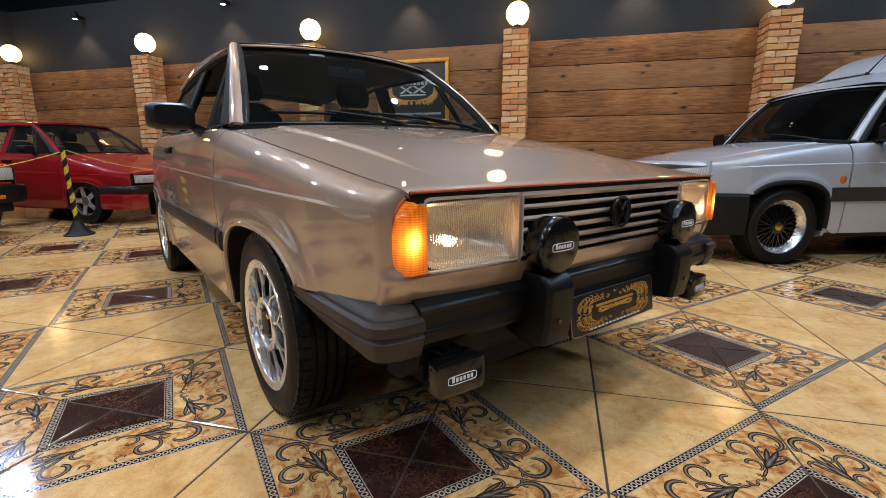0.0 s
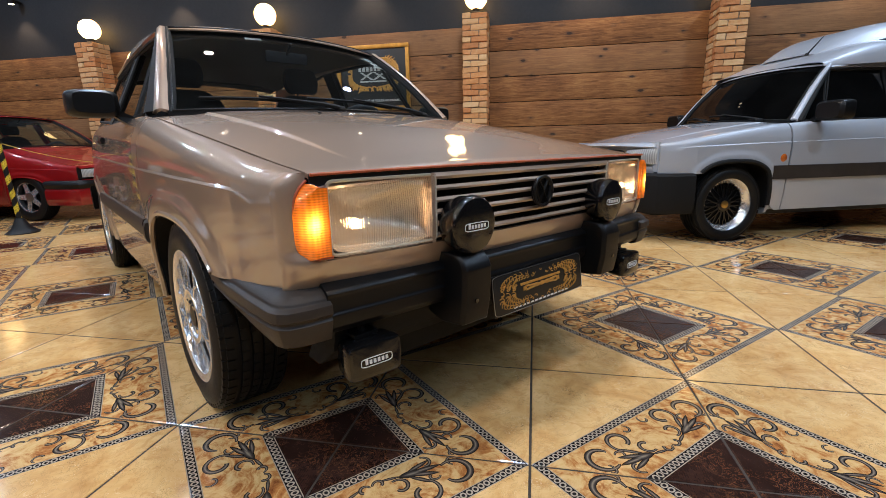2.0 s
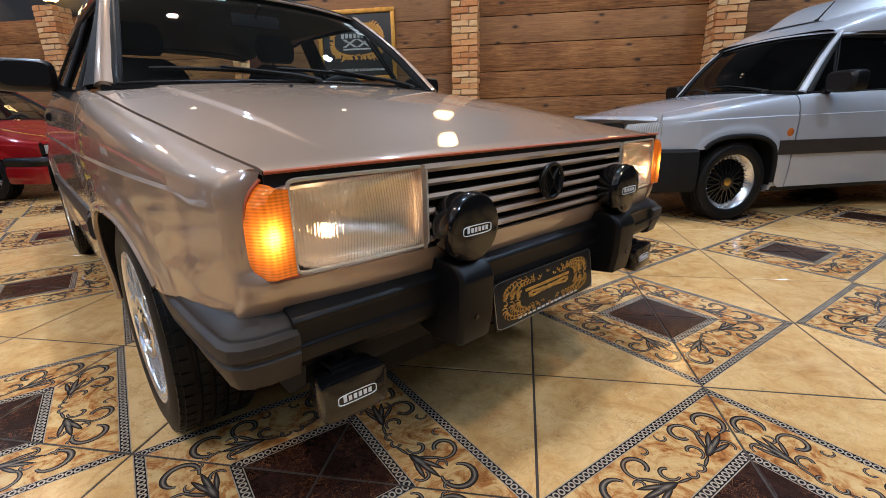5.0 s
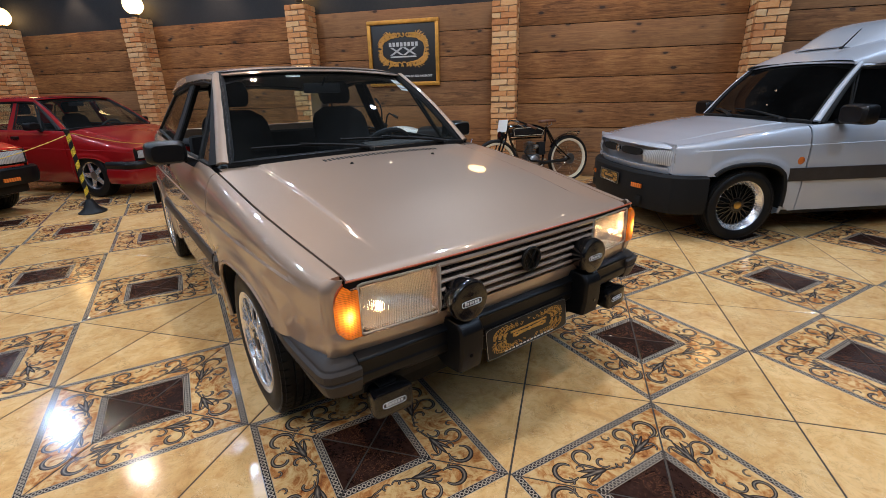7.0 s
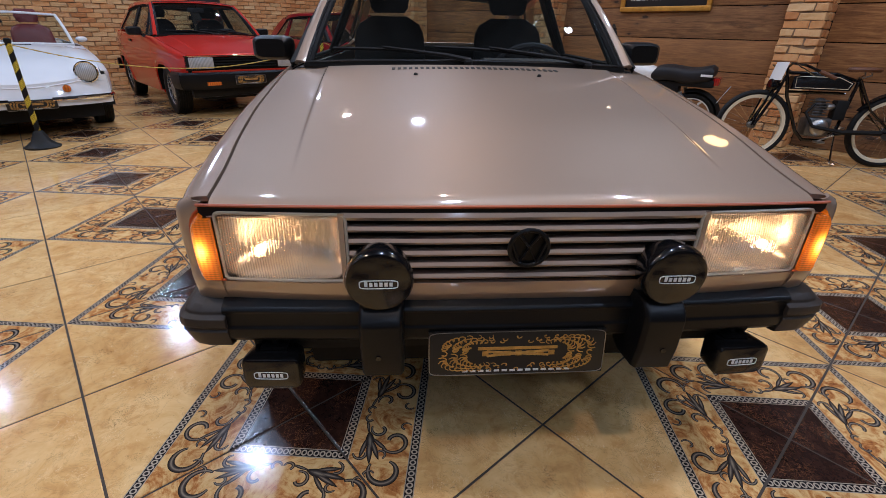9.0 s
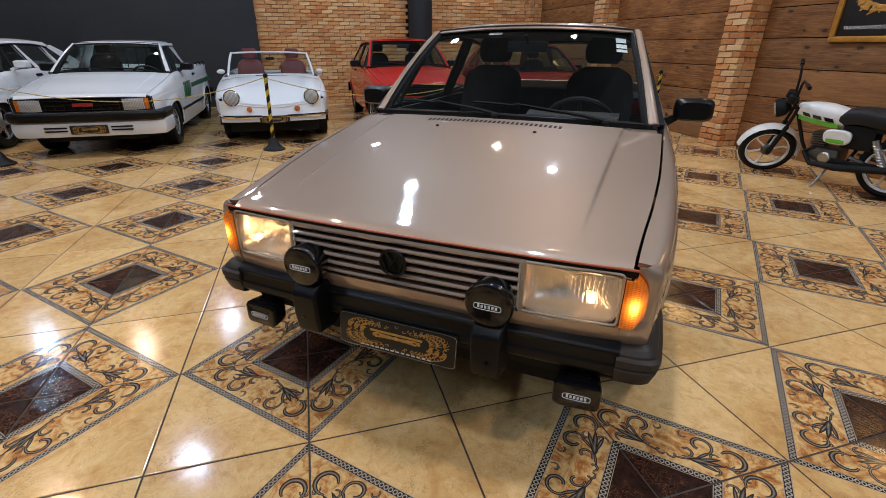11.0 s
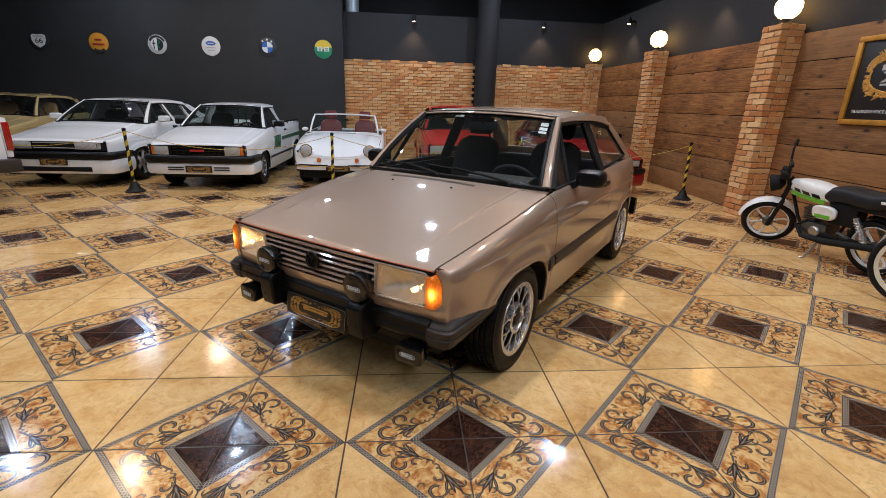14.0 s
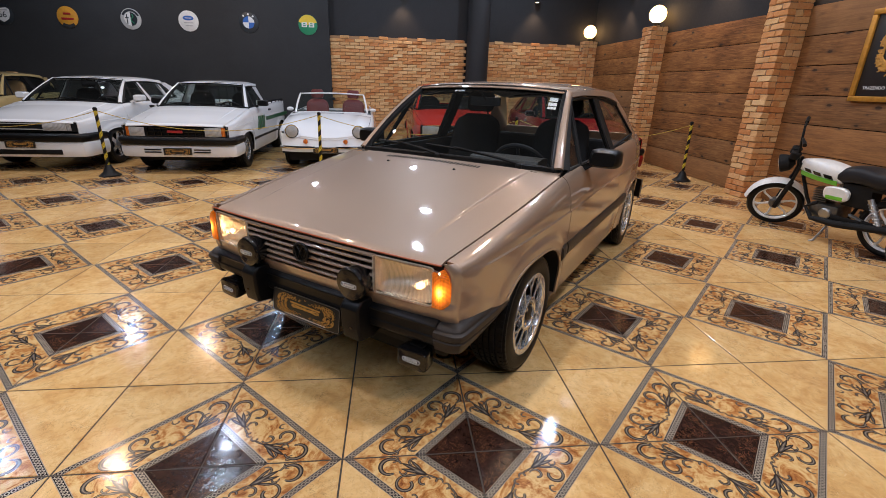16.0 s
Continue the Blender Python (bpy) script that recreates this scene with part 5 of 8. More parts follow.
# ---- the champagne hatchback ----
def lamp_unit(car, s, x0, x1, z0, z1, y_of, lit, glow=None):
    """A headlamp: bowl, bulb, ribbed front glass and its frame."""
    n = 10
    glassy = car.add("headlamp", sheet(n, 6, lambda u, v: (s * lerp(x0, x1, u), y_of(lerp(x0, x1, u)) - 0.006 - 0.010 * math.sin(math.pi * v) * math.sin(math.pi * u) ** 0.5 + 0.004 * v, lerp(z0, z1, v)), 0.006 * -s), M_LAMPGLASS, "rectangular headlamp with clear ribbed glass")
    glassy.visible_shadow = False
    # ribs moulded on the glass
    bm = bmesh.new()
    for k in range(22):
        x = lerp(x0 + 0.012, x1 - 0.012, k / 21)
        zz = (z0 + 0.32 * (z1 - z0) + 0.02 * math.sin(k * 0.7), z1 - 0.012)
        loft(bm, [[(s * (x + dx), y_of(x) - 0.011 + dy, z) for dx, dy in ((-0.0022, 0), (0, -0.0025), (0.0022, 0))] for z in zz], False, False)
    ribs = car.add("glass_ribs", bm, M_LAMPGLASS, parent=glassy)
    ribs.visible_shadow = False
    bm = bmesh.new()
    cx, cz, w, h = (x0 + x1) / 2, (z0 + z1) / 2, (x1 - x0) / 2, (z1 - z0) / 2
    rings = []
    for k in range(10):
        t = math.sin(k / 9 * math.pi / 2)
        sc = math.sqrt(1 - (t * 0.99995) ** 2)
        rings.append([(s * (cx + px * sc), y_of(cx + px) + 0.004 + 0.085 * t, cz + pz * sc) for px, pz in ring_points(0, 0, w, h, 24, 6)])
    loft(bm, rings, True, False)
    car.add("reflector", bm, M_REFLECTOR, parent=glassy)
    bm = bmesh.new()
    bmesh.ops.create_uvsphere(bm, u_segments=14, v_segments=10, radius=0.011, matrix=pose(s * lerp(cx, x1, 0.45), y_of(cx) + 0.030, cz - 0.25 * h))
    car.add("bulb", bm, lit, parent=glassy)
    bm = bmesh.new()
    tube(bm, [(s * (cx + px), y_of(cx + px) - 0.006, cz + pz) for px, pz in ring_points(0, 0, w, h, 44, 18)], 0.0036, 6, True)
    car.add("lamp_frame", bm, glow or M_CHROME, parent=glassy)


def champagne_nose(car, coat):
    fy = lambda x: front_y(x)
    for s in (1, -1):
        lamp_unit(car, s, 0.372, 0.633, 0.559, 0.709, lambda x: fy(x) + 0.004, M_BULB, plain("pale_lamp_frame", (0.40, 0.35, 0.27), 0.3, coat=0.5))
        # corner indicator: flat face, then a bevel back to a bowed outer edge
        def bow(v):
            return 0.669 + 0.020 * (1 - abs(2 * v - 0.90) ** 4)

        def ind(u, v):
            x0, x2 = 0.638, bow(v)
            x1 = lerp(x0, 0.674, 0.85) if x2 > 0.677 else lerp(x0, x2, 0.7)
            x = lerp(x0, x1, u / 0.5) if u < 0.5 else lerp(x1, x2, (u - 0.5) / 0.5)
            y = fy(0.63) - 0.006 if u < 0.5 else fy(0.63) - 0.006 + 0.030 * ((u - 0.5) / 0.5) ** 1.3
            return (s * x, y, lerp(0.563, 0.698, v))
        car.add("indicator", sheet(14, 12, ind, 0.010 * -s), M_AMBER, "lit amber corner indicator", smooth=20)
        # wing nose round the indicator, rolled in to the bumper
        def nose(u, v):
            z = lerp(0.496, 0.7235, v)
            k = min(max((z - 0.568) / 0.148, 0), 1)
            roll = 0.020 * max(0, (0.550 - z) / 0.05) ** 1.6
            g = min(max((0.574 - z) / 0.020, 0), 1)
            g = g * g * (3 - 2 * g)
            xi, yi = lerp(bow(k) + 0.003, 0.643, g), lerp(0.003, fy(0.643) + 0.008 + roll, g)
            xo, yo = side_x(0.02, z), 0.02
            t = u * math.pi / 2
            return (s * lerp(xi, xo, math.sin(t)), lerp(yi - 0.006, yo, 1 - math.cos(t)), z)
        car.add("wing_nose", sheet(8, 22, nose, 0.006 * -s), coat, smooth=60)
        bm2 = bmesh.new()
        tube(bm2, [(s * (bow(k / 12) + 0.0050), -0.010, lerp(0.562, 0.712, k / 12)) for k in range(13)][::-1] + [(s * 0.665, fy(0.65) - 0.006, 0.559), (s * 0.632, fy(0.63) - 0.008, 0.559)], 0.0030, 6)
        car.add("pinstripe", bm2, M_ORANGE)
    # dark recess behind the grille
    car.add("grille_backing", boxed(-0.405, 0.405, 0.02, 0.03, 0.53, 0.725), M_MATTBLACK)
    bm = bmesh.new()
    box(bm, -0.660, 0.660, 0.125, 0.132, 0.51, 0.712)
    car.add("lamp_panel", bm, M_MATTBLACK)
    for k in range(6):
        z = 0.567 + 0.0274 * k
        th = 0.0088 if k < 5 else 0.0115
        bm = bmesh.new()
        loft(bm, [[(x, fy(x) + 0.006 + dy, z + dz) for dy, dz in ((-0.008, -th * 0.6), (-0.011, 0.0), (-0.006, th * 0.75), (0.018, th * 0.6), (0.018, -th * 0.4))] for x in [lerp(-0.380, 0.380, q / 14) for q in range(15)]])
        car.add("grille_slat", bm, coat)
    for s in (1, -1):
        bm = bmesh.new()
        loft(bm, [[(s * (0.380 + dx), fy(0.4) - 0.006 + dy, z) for dx, dy in ((-0.004, 0.0), (0.006, 0.0), (0.006, 0.03), (-0.004, 0.03))] for z in (0.552, 0.712)])
        car.add("grille_end", bm, coat)
    # black strip that stands for the shade in the gap under the bonnet's lip
    car.add("bonnet_seal", sheet(30, 1, lambda u, v: (lerp(-0.664, 0.664, u), fy(lerp(-0.664, 0.664, u)) + 0.001, lerp(0.7065 - 0.010 * abs(2 * u - 1) ** 30, 0.7245, v)), 0.004), M_MATTBLACK)
    # orange line under the bonnet's lip
    bm = bmesh.new()
    tube(bm, [(x, fy(x) - 0.003, 0.7265 - 0.004 * (abs(x) / 0.7) ** 4) for x in [lerp(-0.664, 0.664, k / 24) for k in range(25)]], 0.0035, 6)
    car.add("pinstripe", bm, M_ORANGE, "thin orange-red line under the bonnet lip")
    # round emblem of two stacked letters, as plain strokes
    m = pose(0, fy(0) - 0.022, 0.643, 90)
    bm = bmesh.new()
    tube(bm, [m @ Vector((0.040 * math.cos(2 * math.pi * k / 32), 0.040 * math.sin(2 * math.pi * k / 32), 0)) for k in range(32)], 0.005, 8, True)
    for pts in (((-0.022, 0.033), (0.0, 0.002), (0.022, 0.033)), ((-0.036, 0.012), (-0.018, -0.033), (0.0, 0.0), (0.018, -0.033), (0.036, 0.012))):
        tube(bm, [m @ Vector((x, y, 0)) for x, y in pts], 0.0042, 6)
    lathe(bm, [(0.039, -0.012), (0.039, -0.006)], m, 28)
    car.add("emblem", bm, M_PLASTIC, "round black emblem")

    # bumper: centre bar, ends, over-riders
    def bumper_y(x):
        return -0.060 + 0.016 * (abs(x) / 0.66) ** 2
    prof = [(0.13, 0.506), (0.075, 0.508), (0.030, 0.503), (0.006, 0.491), (0.000, 0.484), (0.004, 0.476), (0.004, 0.444), (0.000, 0.438), (0.003, 0.412), (0.016, 0.396), (0.06, 0.388), (0.13, 0.39)]
    bm = bmesh.new()
    loft(bm, [[(x, bumper_y(x) + dy, z) for dy, z in prof] for x in [lerp(-0.655, 0.655, k / 16) for k in range(17)]])
    bump = car.add("front_bumper", soften(bm, 0.0022, 20, 2), M_PLASTIC, "heavy black plastic front bumper")
    for s in (1, -1):
        path = [(0.648, -0.050, 2), (0.700, -0.044, 6), (0.733, -0.036, 20), (0.750, -0.022, 55), (0.757, 0.000, 82), (0.763, 0.10, 88), (0.766, 0.24, 90), (0.758, 0.385, 93), (0.752, 0.402, 95)]
        rings = []
        for k, (x, y, a) in enumerate(path):
            c, sn = math.cos(radians(a)), math.sin(radians(a))
            g = min(max(y / 0.40, 0), 1)
            up, low, end = 0.010 * g, 0.045 * g, 0.006 if k == len(path) - 1 else 0.0
            pr = [(0.085, 0.508 + up), (0.060, 0.505 + up), (0.020, 0.490 + up), (0.008, 0.478 + up), (0.006, 0.472 + up), (-0.005, 0.466 + up), (-0.006, 0.446 + up * 0.6), (0.001, 0.441 + up * 0.6), (0.001, 0.436 + up * 0.5), (-0.003, 0.432 + up * 0.5), (0.010, 0.388 + low), (0.030, 0.382 + low), (0.085, 0.39 + low)]
            if k == 0:
                pr = [(d + 0.004, z) for d, z in pr]
            # the inner edge turns on one point at the corner
            ix, iy = (x, y + 0.085) if k < 2 else (0.674, 0.050) if k < 5 else (x - 0.085, y)
            rings.append([(s * lerp(x - end * sn, ix, d / 0.085), lerp(y, iy, d / 0.085), z) for d, z in pr])
        bm = bmesh.new()
        loft(bm, rings)
        car.add("bumper_end", soften(bm, 0.0022, 25, 2), M_GREYPLASTIC, "faded grey plastic bumper corner", parent=bump, smooth=35)
        # over-rider with a round lamp on it
        x = s * 0.306
        bm = bmesh.new()
        pr = [(-0.118, 0.505), (-0.126, 0.488), (-0.123, 0.41), (-0.112, 0.352), (-0.05, 0.345), (0.0, 0.36), (0.0, 0.510), (-0.05, 0.524), (-0.10, 0.520)]
        loft(bm, [[(x + dx, y + e, z) for y, z in pr] for dx, e in ((-0.046, 0.012), (-0.040, 0.0), (0.040, 0.0), (0.046, 0.012))])
        car.add("over_rider", soften(bm, 0.008), M_PLASTIC, "black over-rider bracket", parent=bump)
        bm = bmesh.new()
        lathe(bm, [(0.006, 0.0), (0.006, -0.003)], pose(x + s * 0.008, -0.1255, 0.410, 90), 12)
        car.add("bolt_hole", bm, M_GLOSSBLACK, parent=bump)
        mm = pose(x, -0.092, 0.590, 92)
        bm = bmesh.new()
        lathe(bm, [(0.018, -0.075), (0.050, -0.062), (0.064, -0.030), (0.066, 0.0), (0.069, 0.002), (0.069, 0.014), (0.064, 0.022), (0.056, 0.0245), (0.0005, 0.0255)], mm, 44)
        lamp = car.add("round_spot_lamp", bm, M_GLOSSBLACK, "round black spot lamp with its cover on", smooth=40)
        bm = bmesh.new()
        rod(bm, (x, -0.068, 0.505), (x, -0.066, 0.535), 0.016)
        car.add("lamp_stem", bm, M_PLASTIC, parent=lamp)
        badge(car, mm @ pose(0, 0, 0.0262), 0.076, 0.023, lamp)
        # low rectangular lamp
        cx = s * 0.563
        mm = pose(cx, -0.044, 0.325, 90, 0, 3 * s)
        bm = bmesh.new()
        loft(bm, [[mm @ Vector((px * k, pz * k, d)) for px, pz in ring_points(0, 0, 0.066, 0.042, 28, 7)] for d, k in ((-0.055, 0.75), (-0.04, 0.92), (0.0, 1.0), (0.016, 1.0), (0.022, 0.95), (0.024, 0.86))])
        fog = car.add("fog_lamp", bm, M_GLOSSBLACK, "rectangular black fog lamp with its cover on")
        bm = bmesh.new()
        rod(bm, (cx, -0.01, 0.362), (cx, 0.01, 0.41), 0.010)
        box(bm, cx - 0.03, cx + 0.03, -0.03, 0.03, 0.366, 0.374, 0.002)
        car.add("lamp_stem", bm, M_PLASTIC, parent=fog)
        badge(car, mm @ pose(0, 0, 0.0246), 0.076, 0.024, fog)
    show_plate(car, -0.205, 0.205, -0.072, 0.320, 0.432, -8)
    # lower valance
    bm = bmesh.new()
    loft(bm, [[(x, 0.0 + dy, z) for dy, z in ((0.0, 0.40), (0.02, 0.33), (0.10, 0.27), (0.16, 0.27), (0.06, 0.42))] for x in (-0.62, -0.3, 0, 0.3, 0.62)])
    car.add("valance", bm, M_MATTBLACK)


def badge(car, m, w, h, parent):
    """A white outlined lozenge with a row of bars."""
    bm = bmesh.new()
    tube(bm, [m @ Vector((px, py, 0)) for px, py in ring_points(0, -h * 0.05, w / 2, h * 0.40, 24, 5)], 0.0011, 5, True)
    for k in range(6):
        x = -w * 0.33 + k * w * 0.13
        up = h * 0.34 if k == 0 else h * 0.16
        box(bm, x - w * 0.042, x + w * 0.042, -h * 0.22, up, 0, 0.0012, 0, m)
    car.add("badge", bm, M_PAPER, "white outlined badge", parent=parent)


champagne = Car("hatchback_car", pose(0.461, 0.353, 0, 0, 0, 52.2), "champagne metallic three-door hatchback with covered spot lamps, indicators lit")
body(champagne, M_CHAMPAGNE, wing_from=0.019, wound_down=True)
champagne_nose(champagne, M_CHAMPAGNE)
for s in (1, -1):
    for y in (YF, YR):
        wheel(champagne, s * 0.782, y, 0.289, 0.195, "orbital", 0.201)
    mirror(champagne, s, 0.735, 1.42, 0.955)
    # rubbing strip along the doors, and the stub of it on the wing
    for ya, yb in ((1.062, 2.60), (0.945, 1.040)):
        bm = bmesh.new()
        loft(bm, [[(s * (side_x(y, 0.505) + o), y, 0.505 + dz) for o, dz in ((-0.004, -0.036), (0.009, -0.034), (0.015, -0.018), (0.015, 0.016), (0.009, 0.032), (-0.004, 0.035))] for y in [lerp(ya, yb, k / 10) for k in range(11)]])
        champagne.add("rubbing_strip", bm, M_GREYPLASTIC, "dark grey rubbing strip")
for x in (0.36, -0.36):
    seat(champagne, x, 1.80, 0.50)
wiper(champagne, 0.74, 0.45, -0.22)
wiper(champagne, -0.02, -0.22, -0.86)
# air slots in the cowl
bm = bmesh.new()
for k in range(30):
    x = -0.30 + k * 0.021
    y = 0.905
    loft(bm, [[(x + a * 0.006, y + b, hood_z(x, y + b) + dz) for a, b in ((-1, -0.016), (1, -0.016), (1, 0.016), (-1, 0.016))] for dz in (-0.002, 0.0012)])
tagged(champagne.add("air_slot", bm, M_MATTBLACK), kind="stuff")
champagne.add("instrument_binnacle", loft(bmesh.new(), [[(x, 1.20 + dy, 0.875 + dz) for dy, dz in ((0, 0), (0.02, 0.045), (0.10, 0.058), (0.18, 0.05), (0.185, 0))] for x in (0.09, 0.12, 0.50, 0.53)]), plain("grey_binnacle_vinyl", (0.045, 0.045, 0.047), 0.5))
# washer jets, stickers, sun-shade papers
for x in (-0.22, 0.22):
    bm = bmesh.new()
    lathe(bm, [(0.008, 0), (0.007, 0.005), (0.003, 0.008)], pose(x, 0.80, hood_z(x, 0.80)), 10)
    champagne.add("washer_jet", bm, M_MATTBLACK)


def sticker(u0, u1, v0, v1, name, mat=M_PAPER):
    champagne.add(name, sheet(2, 2, lambda a, b: windshield_point(lerp(u0, u1, a), lerp(v0, v1, b)) + Vector((0, 0.006, -0.006)), 0.0006), mat)


for v0, v1 in ((0.86, 0.92), (0.79, 0.84), (0.74, 0.775)):
    sticker(0.84, 0.93, v0, v1, "windscreen_sticker")
sticker(-0.40, -0.26, 0.93, 0.965, "windscreen_sticker")

# ---- the other vehicles ----
def facing(xf, yc, turn=90.0):
    return pose(xf, yc, 0, 0, 0, turn)


def simple_bumper(car, material, y0, z0, z1, hw, back=0.34, out=0.07, label="", low=0.0):
    """A wrapped bumper bar."""
    path = [(0, -out, 0), (hw * 0.5, -out + 0.005, 3), (hw * 0.80, -out + 0.018, 10), (hw * 0.93, -out + 0.05, 35), (hw * 0.985, 0.0 + 0.02, 70), (hw, 0.10, 88), (hw, back, 92)]
    both = [(-x, y, -a) for x, y, a in path[:0:-1]] + path
    rings = []
    zm = (z0 + z1) / 2
    for x, y, a in both:
        c, sn = math.cos(radians(a)), math.sin(radians(a))
        pr = [(0.10, z1), (0.02, z1), (0.0, z1 - 0.02), (-0.006, zm), (0.004, z0 + 0.03), (0.02, z0), (0.10, z0)]
        rings.append([(x - d * sn, y0 + y + d * c, z) for d, z in pr])
    return car.add("front_bumper", loft(bmesh.new(), rings), material, label, raw=True)


def plain_nose(car, coat, hw, z0, z1, y, lamp=(0.36, 0.60), grille=M_MATTBLACK, slats=4, amber=True, lit=None, ind_w=0.08, raise_panel=True):
    """A dark panel with two rectangular lamps, corner indicators and a slatted grille between them."""
    car.add("lamp_panel", boxed(-hw, hw, y + 0.03, y + 0.05, z0 - 0.02, z1 + 0.02), M_MATTBLACK, raw=True)
    for s in (1, -1):
        x0, x1 = lamp
        bm = sheet(8, 4, lambda u, v: (s * lerp(x0, x1, u), y - 0.004 - 0.012 * math.sin(math.pi * v) * math.sin(math.pi * u) ** 0.5 + 0.03 * u * u, lerp(z0, z1, v)), 0.012 * -s)
        hl = car.add("headlamp", bm, M_RIBGLASS, "rectangular ribbed headlamp", raw=True)
        bm = bmesh.new()
        tube(bm, [(s * ((x0 + x1) / 2 + px), y - 0.004 + 0.03 * ((px + (x1 - x0) / 2) / (x1 - x0)) ** 2, (z0 + z1) / 2 + pz) for px, pz in ring_points(0, 0, (x1 - x0) / 2, (z1 - z0) / 2, 24, 8)], 0.006, 5, True)
        car.add("lamp_frame", bm, M_GLOSSBLACK, parent=hl, raw=True)
        if amber:
            bm = sheet(6, 3, lambda u, v: (s * lerp(x1 + 0.005, x1 + ind_w, u), y + 0.028 + 0.06 * u * u, lerp(z0, z1, v)), 0.012 * -s)
            car.add("indicator", bm, M_AMBER_OFF, "amber corner indicator", raw=True)
    for k in range(slats):
        z = lerp(z0 + 0.012, z1 - 0.012, k / max(1, slats - 1))
        car.add("grille_slat", boxed(-lamp[0] + 0.02, lamp[0] - 0.02, y - 0.002, y + 0.02, z - 0.006, z + 0.006, 0.003), grille, raw=True)


# red hatchback of the same make
red = Car("hatchback_car", facing(-5.22, 1.84, 91), "bright red three-door hatchback with a black bumper behind the rope", "cars behind the rope")
body(red, M_RED)
plain_nose(red, M_RED, 0.70, 0.575, 0.695, -0.045, (0.40, 0.66), M_MATTBLACK, 4, False)
simple_bumper(red, M_PLASTIC, -0.02, 0.34, 0.53, 0.80, label="deep black front bumper")
red.add("valance", boxed(-0.66, 0.66, 0.02, 0.12, 0.24, 0.36, 0.02), M_PLASTIC, raw=True)
for s in (1, -1):
    red.add("bumper_lamp", boxed(*sorted((s * 0.36, s * 0.52)), -0.102, -0.085, 0.385, 0.425, 0.004), M_AMBER_OFF, "amber bumper lamp", raw=True)
    for y in (YF, YR):
        wheel(red, s * 0.762, y, 0.295, 0.18, "ten", 0.190)
    mirror(red, s, 0.735, 1.42, 0.955)
bm = bmesh.new()
tube(bm, [(x, front_y(x) - 0.006, 0.712) for x in [lerp(-0.68, 0.68, k / 16) for k in range(17)]], 0.006, 6)
red.add("bonnet_trim", bm, M_CHROME, raw=True)
show_plate(red, -0.19, 0.19, -0.112, 0.385, 0.490)
for x in (0.36, -0.36):
    seat(red, x, 1.80, 0.50)
wiper(red, 0.74, 0.45, -0.22)
wiper(red, -0.02, -0.22, -0.86)

# dark red hatchback by the corner
W_HATCH = warp_of([(0, 0.0), (0.625, 0.72), (1.05, 1.02), (1.6, 1.72), (2.2, 2.35), (2.965, 3.14), (3.5, 3.68)], [(0.25, 0.22), (0.5, 0.46), (0.716, 0.66), (0.9, 0.90), (1.366, 1.38)], 1.01, 1.0)
dr = Car("hatchback_car", facing(-4.60, 3.96, 90) @ Matrix.Scale(0.93, 4), "dark red hatchback with alloy wheels behind the rope", "cars behind the rope", W_HATCH)
body(dr, M_DARKRED, doors=4)
plain_nose(dr, M_DARKRED, 0.69, 0.535, 0.630, -0.035, (0.33, 0.64), M_DARKRED, 3, False)
simple_bumper(dr, M_DARKRED, 0.0, 0.20, 0.40, 0.80, back=0.40, out=0.10, label="body-coloured lower bumper")
simple_bumper(dr, M_PLASTIC, -0.002, 0.40, 0.50, 0.805, back=0.40, out=0.105, label="black bumper strip")
dr.add("plate", boxed(-0.10, 0.10, -0.118, -0.104, 0.285, 0.325, 0.004), M_PAPER, "small white plate", raw=True)
for s in (1, -1):
    for y in (0.72, 3.14):
        wheel(dr, s * 0.775, y, 0.300, 0.18, "five", 0.195)
    mirror(dr, s, 0.74, 1.45, 0.965)
for x in (0.36, -0.36):
    seat(dr, x, 1.90, 0.48)

# white open two-seater
W_OPEN = warp_of([(0, 0.0), (0.625, 0.66), (1.05, 1.18), (1.6, 1.50), (2.2, 2.2), (2.965, 2.86), (3.5, 3.75)], [(0.25, 0.20), (0.5, 0.42), (0.716, 0.60), (0.9, 0.80), (1.3, 1.14)], 0.95, 1.10)
pm = Car("open_sports_car", facing(-5.0, -0.33, 92), "white open two-seater sports car with round headlamps and red seats", "cars behind the rope", W_OPEN)
for s in (1, -1):
    pm.add("front_wing", side_panel(-0.016, 1.085, s), M_WHITE)
    pm.add("door", side_panel(1.09, 2.215, s), M_WHITE)
    pm.add("rear_quarter", side_panel(2.22, 3.5, s), M_WHITE)
    for yc in (YF, YR):
        pm.add("arch_liner", sheet(16, 1, lambda u, v: (s * lerp(0.45, 0.76, v), *arch_point(yc, math.pi * u))), M_MATTBLACK)


def puma_hood(u, v):
    x01 = 2 * u - 1
    y = lerp(front_y(0.69 * x01), 1.03, v)
    x = hood_edge(y) * x01
    swell = 0.055 * math.exp(-((abs(x01) - 0.80) / 0.20) ** 2) * math.sin(math.pi * min(1, v * 1.1 + 0.08)) ** 0.6
    return (x, y, hood_z(x * 0.98, y) + swell - 0.05 * math.exp(-(x01 / 0.5) ** 2) * (1 - v) - 0.10 * (1 - v) ** 6)


